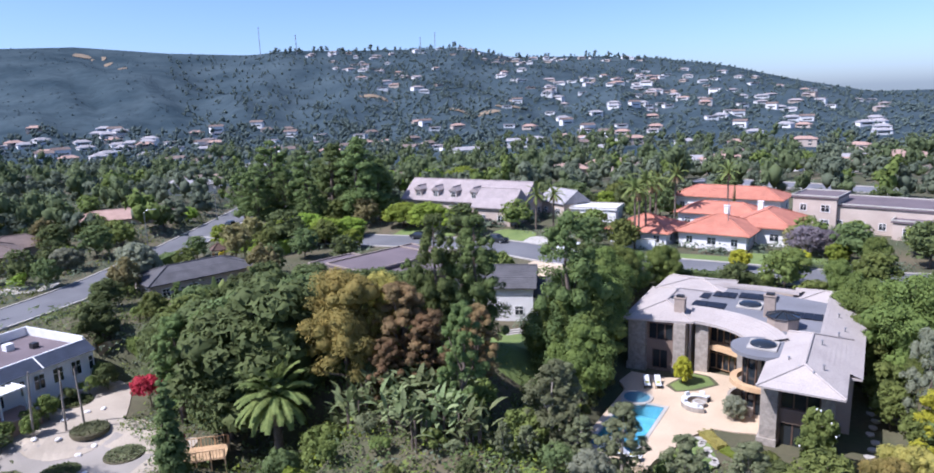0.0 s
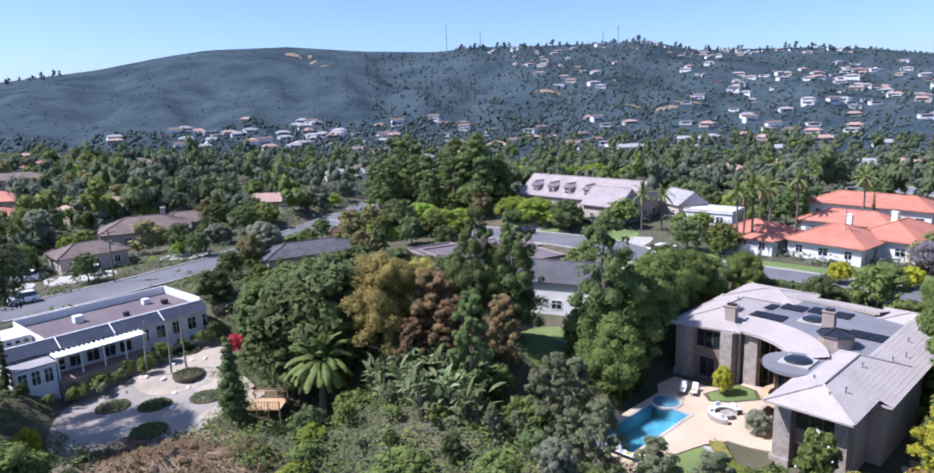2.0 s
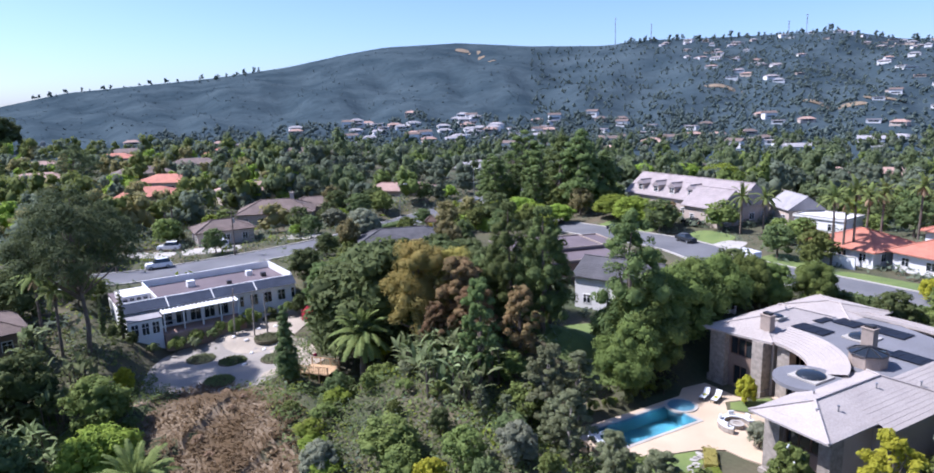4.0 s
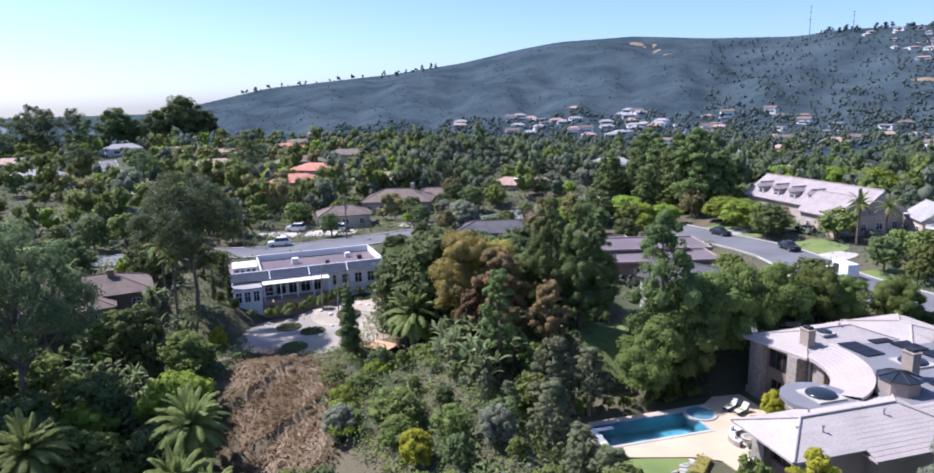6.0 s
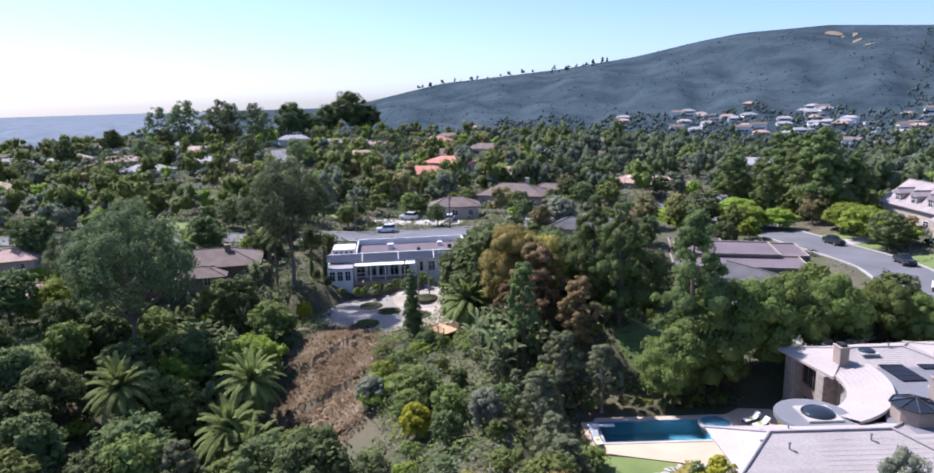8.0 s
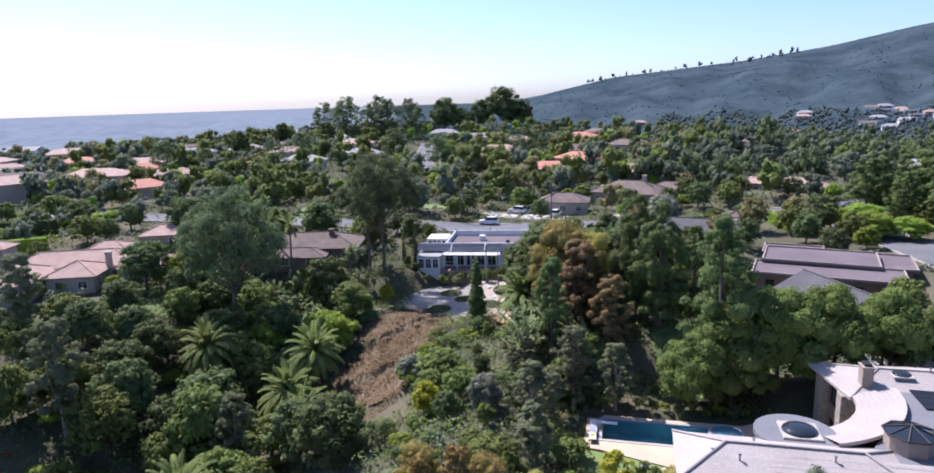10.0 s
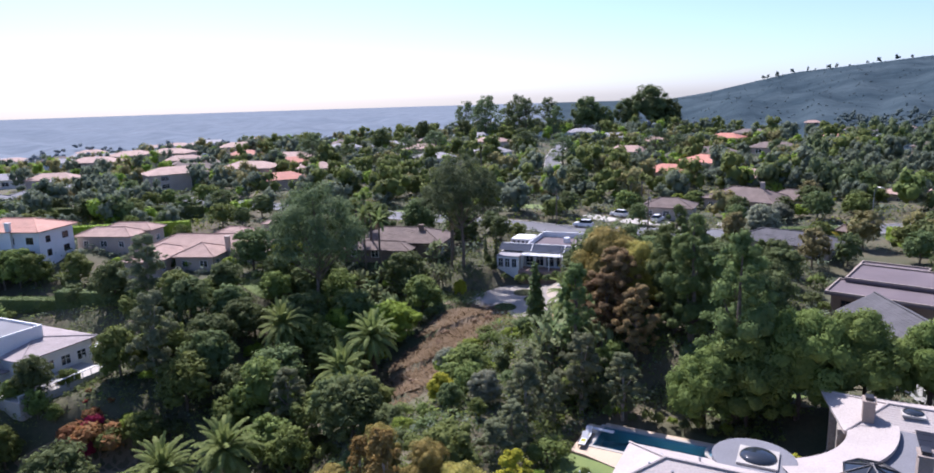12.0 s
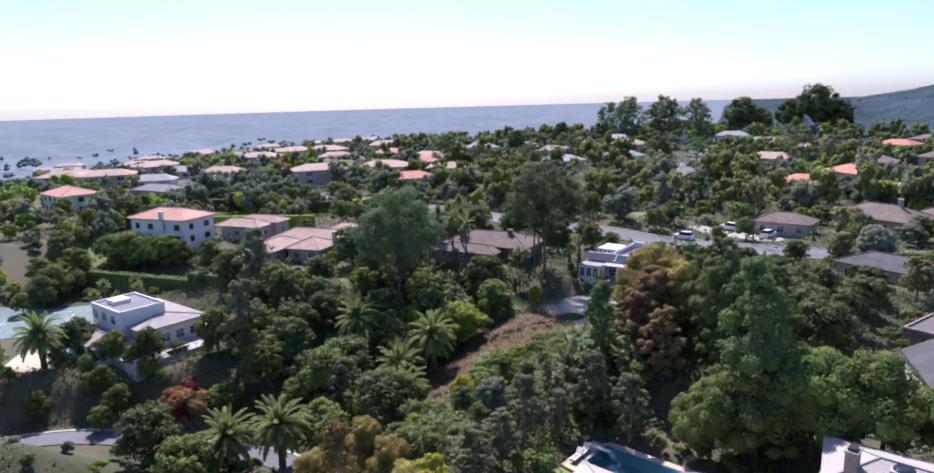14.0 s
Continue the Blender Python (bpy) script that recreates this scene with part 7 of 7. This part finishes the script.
# white outdoor sofas on the modern house's terrace
for k, (x, y, t) in enumerate(((-31.5, -12.5, 20), (-29.2, -11.2, 60), (-31.8, -15.2, -20), (-27.8, -13.2, 100))):
    s = thing("outdoor_sofa", "white cushioned outdoor sofa on the terrace", "sofa", pose(x, y, -3.58, 0, 0, t), "terrace sofas")
    part("seat", boxed(-1.0, 1.0, -0.4, 0.4, 0.0, 0.42, 0.05), M["cloth"], s)
    part("backrest", boxed(-1.0, 1.0, 0.42, 0.62, 0.0, 0.8, 0.05), M["cloth"], s)
tr = thing("garden_table", "white patio table with chairs under the pergola", "table", pose(-56.6, 62.5, 0.82, 0, 0, 65))
part("tabletop", boxed(-0.9, 0.9, -0.5, 0.5, 0.7, 0.75, 0.02), M["white_paint"], tr)
for x in (-0.8, 0.8):
    for y in (-0.4, 0.4):
        part("leg", boxed(x - 0.03, x + 0.03, y - 0.03, y + 0.03, 0, 0.7), M["white_paint"], tr)
gw = thing("garden_wall", "low white garden wall in front of the red-roofed house", "wall", pose(27.3, 124.2, ground(27.3, 124.2), 0, 0, -29))
part("wall", boxed(0, 7.0, -0.15, 0.15, -0.5, 2.0), M["stucco_white"], gw)
part("coping", boxed(-0.08, 7.08, -0.22, 0.22, 2.004, 2.1), M["concrete"], gw)
# steps to the white cottage
sw = thing("garden_steps", "pale stone garden steps to the white house", "steps", pose(6.2, 86.2, 1.2, 0, 0, 15))
for k in range(5):
    part("step", boxed(-1.8, 1.8, 0.4 * k, 0.4 * k + 0.42, -0.4, 0.16 * (k + 1)), M["concrete"], sw)
sw = thing("garden_steps", "timber garden steps down the slope", "steps", pose(-58.5, 43.0, -0.6, 0, 0, 60))
for k in range(7):
    part("step", boxed(-1.0, 1.0, 0.45 * k, 0.45 * k + 0.3, -0.3, 0.2 * (k + 1)), M["golden"], sw)


# dry grass on the bank
def dry_grass():
    rng = np.random.default_rng(8)
    n = 15000
    a, r = rng.uniform(0, 6.28, n), rng.uniform(0, 1, n) ** 0.8
    u, v = r * np.cos(a) * 18, r * np.sin(a) * 8.0
    x, y = -24 + 0.906 * u + 0.423 * v, 44.6 - 0.423 * u + 0.906 * v
    z = ground_many(x, y)
    h = rng.uniform(0.08, 0.4, n) * (1 + 0.5 * np.sin(x * 0.9) * np.sin(y * 0.7))
    lean = rng.normal(0, 0.4, (n, 2))
    w = rng.uniform(0.03, 0.09, n)
    t = rng.uniform(0, 6.28, n)
    dx, dy = np.cos(t) * w, np.sin(t) * w
    side = np.sign(lean[:, 0] * dy - lean[:, 1] * dx)
    dx, dy = dx * side, dy * side
    v = np.stack([np.stack([x - dx, y - dy, z - 0.02], 1), np.stack([x + lean[:, 0] - dx, y + lean[:, 1] - dy, z + h], 1), np.stack([x + lean[:, 0] + dx * 1.6, y + lean[:, 1] + dy * 1.6, z + h * 0.95], 1), np.stack([x + dx, y + dy, z - 0.02], 1)], 1).reshape(-1, 3)
    me = mesh_of("dry_grass", v.tolist(), np.arange(4 * n).reshape(n, 4).tolist(), M["leaf_plume"], np.tile((0.0, 0.25, 0.97), (4 * n, 1)))
    tagged(new("dry_grass", me), "tall dry brown grass and brush on the bank", "grass", kind="stuff")


dry_grass()
for k in range(7):
    a, r = ZONE.uniform(0, 6.28), math.sqrt(ZONE.random())
    u, v = 13.5 * r * math.cos(a), 5.2 * r * math.sin(a)
    plant("dry_shrub", -24 + 0.906 * u + 0.423 * v, 44.6 - 0.423 * u + 0.906 * v, scale=ZONE.uniform(0.35, 0.6))


# ---------------------------------------------------------------- far country
def far_houses():
    protos = []
    rng = random.Random(21)
    for n, (wall, roof, w, d, h, kind) in enumerate((("stucco_tan", "tile_salmon", 17, 10, 3.2, "hip"), ("stucco_tan", "tile_red", 16, 11, 3.4, "hip"), ("stucco_white", "shingle_grey", 18, 11, 5.8, "gable"), ("stucco_tan", "shingle_brown", 19, 10, 3.2, "hip"), ("stucco_white", "deck_roof", 17, 12, 6.0, "flat"), ("stucco_white", "shingle_grey", 16, 9, 3.3, "hip"), ("stucco_tan", "tile_salmon", 20, 12, 5.8, "hip"), ("stucco_white", "shingle_grey", 15, 9, 3.4, "hip"), ("stucco_white", "shingle_pink", 13, 9, 3.0, "flat"), ("stucco_tan", "tile_salmon", 15, 9, 3.0, "hip"), ("stucco_white", "shingle_brown", 14, 8, 5.4, "gable"), ("stucco_tan", "shingle_brown", 13, 8, 3.0, "hip"))):
        names = {"tile_salmon": "salmon tile", "tile_red": "red tile", "shingle_grey": "grey shingle", "shingle_brown": "brown shingle", "deck_roof": "flat", "tile_orange": "orange tile", "shingle_pink": "pale flat"}
        e = thing("suburban_house", "%s suburban house with %s roof on the far slope" % ("white" if wall == "stucco_white" else "tan", names[roof]), "house", pose(0, 0, 0))
        part("wall", wall_ring(bmesh.new(), -w / 2, w / 2, -d / 2, d / 2, -3, h), M[wall], e)
        if kind == "flat":
            part("roof", boxed(-w / 2 - 0.4, w / 2 + 0.4, -d / 2 - 0.4, d / 2 + 0.4, h + 0.004, h + 0.5, 0.05), M[roof], e)
        else:
            b = bmesh.new()
            z, rise, o = h + 0.05, 2.2, 0.7
            i = 0 if kind == "gable" else d / 2
            q = [b.verts.new(v) for v in ((-w / 2 - o, -d / 2 - o, z), (w / 2 + o, -d / 2 - o, z), (w / 2 + o, d / 2 + o, z), (-w / 2 - o, d / 2 + o, z), (-w / 2 + i - o, 0, z + rise), (w / 2 - i + o, 0, z + rise))]
            for f in ((0, 1, 5, 4), (2, 3, 4, 5), (1, 2, 5), (3, 0, 4), (3, 2, 1, 0)):
                b.faces.new([q[k] for k in f])
            part("roof", b, M[roof], e)
        if n < 7:
            for s in range(int(h / 2.8)):
                for k in range(2):
                    window(e, -w / 4 + k * w / 2, -d / 2, 0.9 + 2.8 * s, 0, 2.6, 1.5)
        else:
            window(e, 0, -d / 2, 0.9, 0, 0.7 * w, 1.6, bars=3)
        protos.append(e)
    used = set()

    def row_houses(name, label, sectors):
        """Houses too far off to tell apart singly: walls, roof and a band of windows each, in one mesh."""
        mats = [M[k] for k in ("stucco_white", "stucco_tan", "shingle_grey", "tile_salmon", "shingle_pink", "pane")]
        vs, fs, mi = [], [], []
        for az0, az1, r0, r1, count in sectors:
            for _ in range(count):
                az, r = radians(rng.uniform(az0, az1)), rng.uniform(r0, r1)
                x, y = 20 + r * math.sin(az), 20 + r * math.cos(az)
                CLEAR.append((x, y, 6))
                m = pose(x, y, ground(x, y) - 0.2, 0, 0, math.degrees(-az) + rng.uniform(-40, 40))
                w, d, h, o, rise = rng.uniform(11, 21) / 2, rng.uniform(8, 11) / 2, rng.choice((2.7, 2.9, 5.0)), 0.5, rng.choice((0.3, 1.8, 2.2))
                wall, roof = rng.choice((0, 0, 1)), rng.choice((2, 3, 4, 4))
                for x0, x1, y0, y1, z0, z1, k in ((-w, w, -d, d, -4, h, wall), (-w * 0.8, w * 0.8, -d - 0.05, -d + 0.1, h - 2.2, h - 0.8, 5)):
                    b = len(vs)
                    vs += [m @ Vector(q) for q in ((x0, y0, z0), (x1, y0, z0), (x1, y1, z0), (x0, y1, z0), (x0, y0, z1), (x1, y0, z1), (x1, y1, z1), (x0, y1, z1))]
                    for f in ((0, 1, 5, 4), (1, 2, 6, 5), (2, 3, 7, 6), (3, 0, 4, 7), (4, 5, 6, 7)):
                        fs.append([b + i for i in f])
                        mi.append(k)
                b, i = len(vs), d if rise > 1 else 0.2
                vs += [m @ Vector(q) for q in ((-w - o, -d - o, h + 0.05), (w + o, -d - o, h + 0.05), (w + o, d + o, h + 0.05), (-w - o, d + o, h + 0.05), (-w + i, 0, h + rise), (w - i, 0, h + rise))]
                for f in ((0, 1, 5, 4), (2, 3, 4, 5), (1, 2, 5), (3, 0, 4), (3, 2, 1, 0)):
                    fs.append([b + q for q in f])
                    mi.append(roof)
        me = mesh_of(name, vs, fs, mats)
        me.polygons.foreach_set("material_index", mi)
        tagged(new(name, me), label, "houses", kind="stuff")

    def add(az0, az1, r0, r1, count, kinds, gap):
        for _ in range(count):
            for _try in range(12):
                az, r = radians(rng.uniform(az0, az1)), rng.uniform(r0, r1)
                x, y = 20 + r * math.sin(az), 20 + r * math.cos(az)
                if free(x, y, gap, 5):
                    break
            else:
                continue
            CLEAR.append((x, y, 9))
            k = rng.choice(kinds)
            m = pose(x, y, ground(x, y) + 0.3, 0, 0, math.degrees(-az) + rng.uniform(-35, 35))
            if k not in used:
                used.add(k)
                protos[k].matrix_world = m
            else:
                copy_thing(protos[k], m)

    warm, mixed, hill = (0, 1, 3, 6), (0, 2, 3, 5, 6), (7, 8, 7, 10, 8, 9, 7, 10)
    add(-110, -96, 150, 330, 12, warm, 12)
    add(-134, -110, 170, 420, 16, (0, 6, 6, 5), 12)
    add(-96, -62, 170, 380, 14, (3, 5, 0), 14)
    add(-62, -40, 170, 420, 10, (1, 0, 3), 16)
    add(-40, -26, 660, 860, 40, (7, 9, 8, 7, 10, 7), 3)
    add(-26, -2, 560, 830, 44, (7, 9, 8, 10, 8, 11), 3)
    add(2, 15, 620, 1000, 24, hill, 3)
    add(10, 31, 690, 1000, 28, hill, 3)
    row_houses("hillside_houses", "pale houses scattered high over the far hillside", ((-12, 6, 1020, 1540, 34), (2, 15, 1000, 1350, 34), (10, 31, 1000, 1450, 56), (-14, 14, 1560, 1640, 36)))
    add(-5, 34, 260, 620, 34, mixed, 12)
    add(-46, -8, 230, 520, 18, (5, 3, 0, 3), 12)
    add(-58, -40, 560, 800, 14, (11, 9, 7), 6)
    add(-140, -100, 400, 640, 22, mixed, 10)
    for k, e in enumerate(protos):
        if k not in used:
            e.matrix_world = pose(-300, 300, ground(-300, 300))


far_houses()


def tree_template(seed, leaves, blobs):
    """A rounded tree of unit height and width: clumps and leaves, as points and directions."""
    rng = np.random.default_rng(seed)
    d = unit(blobs, rng)
    d[:, 2] = np.where(d[:, 2] < -0.6, -d[:, 2], d[:, 2])
    C = np.concatenate([d * np.array([0.33, 0.33, 0.33]) * rng.uniform(0.75, 1.1, (blobs, 1)), [[0, 0, 0]]]) + np.array([0, 0, 0.5])
    R = np.concatenate([rng.uniform(0.10, 0.19, blobs), [0.24]])
    k = rng.integers(0, blobs, leaves)
    e = unit(leaves, rng)
    e[:, 2] = np.where(e[:, 2] < -0.4, -e[:, 2], e[:, 2])
    p = C[k] + e * R[k][:, None] * rng.uniform(0.75, 1.35, (leaves, 1))
    nr = e + unit(leaves, rng) * 0.7 + np.array([0, 0, 0.3])
    nr /= np.linalg.norm(nr, axis=1)[:, None]
    v, f = cards(p, nr, np.full(leaves, 0.068), rng, 0.7)
    vs, fs, ns, base = [v], [f], [soften(e, nr, 0.4)], len(v)
    for c, r in zip(C, R):
        vs.append(ICO_V * r * rng.uniform(0.6, 1.05, (len(ICO_V), 1)) + c)
        fs.append(ICO_F + base)
        ns.append(ICO_V)
        base += len(ICO_V)
    return np.concatenate(vs), np.concatenate(fs), np.concatenate(ns)


def woods(name, label, seed, count, az0, az1, r0, r1, size, leaves, blobs, mat, power=1.0, low=0.0, tall=1.1):
    """Trees past counting over a sector, each a rounded mass of leaf clumps."""
    rng = np.random.default_rng(seed)
    az = np.radians(rng.uniform(az0, az1, count))
    r = r0 + (r1 - r0) * rng.uniform(0, 1, count) ** power
    x, y = 20 + r * np.sin(az), 20 + r * np.cos(az)
    ok = np.ones(count, bool)
    for a, b, c in CLEAR:
        ok &= np.hypot(x - a, y - b) > c + 1
    for line, half in STREETS:
        for q in line[::2]:
            ok &= np.hypot(x - q[0], y - q[1]) > half + 4
    x, y = x[ok], y[ok]
    z = ground_many(x, y)
    made = [tree_template(seed * 7 + k, leaves, blobs) for k in range(3)]
    vs, fs, ns, base = [], [], [], 0
    for i in range(len(x)):
        V, F, N = made[i % 3]
        a, s = rng.uniform(0, 6.28), size * rng.uniform(0.5, 1.35)
        h = s * tall * rng.uniform(0.75, 1.25)
        ca, sa = math.cos(a), math.sin(a)
        turn = np.array([[ca, sa, 0], [-sa, ca, 0], [0, 0, 1]])
        vs.append(V @ turn * np.array([s, s, h]) + np.array([x[i], y[i], z[i] + h * low - 0.1 * h]))
        ns.append(N @ turn)
        fs.append(F + base)
        base += len(V)
    me = mesh_of(name, np.concatenate(vs).tolist(), np.concatenate(fs).tolist(), M[mat], np.concatenate(ns))
    tagged(new(name, me), label, "trees", kind="stuff")


woods("west_woods", "mixed green trees among the western gardens", 1, 760, -140, -52, 125, 440, 7.4, 190, 6, "leaf_far")
woods("west_woods_dark", "dark evergreen trees among the western gardens", 2, 360, -104, -45, 140, 460, 8.8, 190, 6, "leaf_mid")
woods("west_woods_gold", "olive-gold trees among the western gardens", 3, 190, -140, -45, 140, 430, 8.2, 190, 6, "leaf_old_gold")
woods("west_woods_bright", "fresh green trees among the western gardens", 21, 330, -140, -45, 130, 420, 6.6, 190, 6, "leaf_bright")
woods("north_woods", "mixed green trees in the northern valley", 4, 1700, -52, 36, 160, 660, 7.6, 150, 5, "leaf_far")
woods("north_woods_dark", "dark evergreen trees in the northern valley", 22, 600, -52, 36, 165, 680, 8.6, 150, 5, "leaf_gum", 1.0, 0.0, 1.35)
woods("north_woods_bright", "bright green trees in the northern valley", 5, 200, -52, 36, 160, 520, 8.0, 150, 6, "leaf_ficus")
woods("plain_trees", "trees over the far plain, leaves paled with haze colour", 6, 420, -160, -60, 420, 760, 12.0, 20, 3, "leaf_haze", 1.4, 0.0, 0.7)
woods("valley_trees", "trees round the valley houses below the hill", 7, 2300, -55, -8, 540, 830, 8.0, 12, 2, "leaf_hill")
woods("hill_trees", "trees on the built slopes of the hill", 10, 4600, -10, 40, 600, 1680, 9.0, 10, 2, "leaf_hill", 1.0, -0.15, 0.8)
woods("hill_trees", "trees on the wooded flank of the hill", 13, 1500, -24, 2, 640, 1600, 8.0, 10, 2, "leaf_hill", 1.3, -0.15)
woods("hill_scrub", "low chaparral over the hillside, haze tint in its colour", 8, 3600, -75, 32, 700, 1720, 7.0, 2, 1, "leaf_hazed_brush", 1.0, -0.2, 0.24)
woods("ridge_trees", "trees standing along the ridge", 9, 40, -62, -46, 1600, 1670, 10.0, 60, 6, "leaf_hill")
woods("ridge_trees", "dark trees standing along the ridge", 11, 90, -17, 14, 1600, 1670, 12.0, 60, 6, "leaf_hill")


def undergrowth(name, label, seed, n, leafmat, area=(-64, 66, -40, 108), grow=1.0):
    rng = np.random.default_rng(seed)
    x, y = rng.uniform(area[0], area[1], n), rng.uniform(area[2], area[3], n)
    ok = np.ones(n, bool)
    for a, b, c in CLEAR:
        ok &= np.hypot(x - a, y - b) > c + 0.3
    for line, half in STREETS:
        for q in line:
            ok &= np.hypot(x - q[0], y - q[1]) > half + 1
    x, y = x[ok], y[ok]
    n, leaves = len(x), 20
    z = ground_many(x, y)
    s = rng.uniform(0.5, 1.4, n) * grow
    d = unit(n * leaves, rng).reshape(n, leaves, 3)
    d[:, :, 2] = np.abs(d[:, :, 2])
    pos = np.stack([x, y, z], 1)[:, None, :] + d * s[:, None, None] * np.array([1.4, 1.4, 0.8])
    nr = d + unit(n * leaves, rng).reshape(n, leaves, 3) * 0.7 + np.array([0, 0, 0.4])
    nr /= np.linalg.norm(nr, axis=2)[:, :, None]
    v, f = cards(pos.reshape(-1, 3), nr.reshape(-1, 3), np.repeat(s, leaves) * rng.uniform(0.12, 0.22, n * leaves), rng)
    me = mesh_of(name, v.tolist(), f.tolist(), M[leafmat], soften(d.reshape(-1, 3), nr.reshape(-1, 3), 0.6))
    tagged(new(name, me), label, "undergrowth", kind="stuff")


undergrowth("undergrowth", "low leafy green undergrowth over the slopes", 12, 7000, "leaf_mid")
undergrowth("slope_growth", "fresh green weeds and low shrubs on the slope below the court", 41, 240, "leaf_bright", (-40, 14, 40, 64))
undergrowth("slope_growth", "dark green low brush on the slope", 42, 1300, "leaf_dark", (-48, 14, 38, 72))
undergrowth("ivy", "dark green creeping ground cover", 14, 5500, "leaf_dark")
undergrowth("garden_growth", "mixed garden shrubs and ground cover between the houses", 16, 3600, "leaf_far", (-130, 110, 104, 240))
undergrowth("garden_growth", "mixed garden shrubs and ground cover between the western houses", 17, 3000, "leaf_mid", (-150, -62, -90, 110))
undergrowth("garden_growth", "mixed shrubs and hedges filling the gardens to the west", 18, 5200, "leaf_far", (-330, -62, -90, 230), 2.3)
undergrowth("garden_growth", "bright green hedges and bushes in the gardens to the west", 19, 1600, "leaf_bright", (-260, -62, -110, 180), 1.9)
undergrowth("sage_cover", "dull green low brush over the slopes", 15, 3000, "leaf_far")
for x, y, top, w in ((-391, 196, 42, 1.0), (-398, 182, 33, 0.9), (-386, 208, 32, 0.9), (-365, 146, 35, 1.0), (-368, 158, 28, 0.9), (-290, 62, 24, 0.8), (-300, 40, 24, 0.8), (-260, 20, 22, 0.8)):
    plant("sky_tree", x, y, top, w)
for k, top in enumerate((33, 37, 36, 34, 36, 37, 34, 32)):
    plant("sky_gum", -335 + 1.65 * (k - 3.5) + (k % 3) * 7, 92 + 7.5 * (k - 3.5) + 4 * math.sin(k * 2.3), top - (k % 2) * 3, 0.95)
for k in range(14):
    plant("sky_gum", -215 + 13 * math.sin(k * 2.1), 150 - 13 * k, 17 + 5 * math.sin(k * 1.7), 1.3)


def foundation_plants():
    """Garden shrubs along the foot of the houses."""
    rng = np.random.default_rng(31)
    pts = []
    for m, wings in HOUSES:
        for cx, cy, w, d, h in wings:
            for k in range(int((w + d) * 1.3)):
                t = rng.uniform(0, 2 * (w + d))
                o = rng.uniform(0.7, 3.2)
                if t < w:
                    q = (cx - w / 2 + t, cy - d / 2 - o)
                elif t < w + d:
                    q = (cx + w / 2 + o, cy - d / 2 + t - w)
                elif t < 2 * w + d:
                    q = (cx - w / 2 + t - w - d, cy + d / 2 + o)
                else:
                    q = (cx - w / 2 - o, cy - d / 2 + t - 2 * w - d)
                if any(abs(q[0] - a) < b / 2 + 0.4 and abs(q[1] - c) < e / 2 + 0.4 for a, c, b, e, _ in wings):
                    continue
                v = m @ Vector((*q, 0))
                if all(np.min(np.hypot(line[:, 0] - v.x, line[:, 1] - v.y)) > half + 1 for line, half in STREETS):
                    pts.append((v.x, v.y))
    p = np.array(pts)
    n, leaves = len(p), 40
    z = ground_many(p[:, 0], p[:, 1])
    s = rng.uniform(0.5, 1.9, n)
    d = unit(n * leaves, rng).reshape(n, leaves, 3)
    d[:, :, 2] = np.abs(d[:, :, 2])
    pos = np.stack([p[:, 0], p[:, 1], z], 1)[:, None, :] + d * s[:, None, None] * rng.uniform(0.6, 1.05, (n, leaves, 1))
    nr = d + unit(n * leaves, rng).reshape(n, leaves, 3) * 0.7 + np.array([0, 0, 0.4])
    nr /= np.linalg.norm(nr, axis=2)[:, :, None]
    v, f = cards(pos.reshape(-1, 3), nr.reshape(-1, 3), np.repeat(s, leaves) * 0.22, rng)
    me = mesh_of("garden_shrubs", v.tolist(), f.tolist(), M["leaf_far"], soften(d.reshape(-1, 3), nr.reshape(-1, 3), 0.6))
    tagged(new("garden_shrubs", me), "mixed garden shrubs planted along house walls", "shrubs", kind="stuff")


foundation_plants()
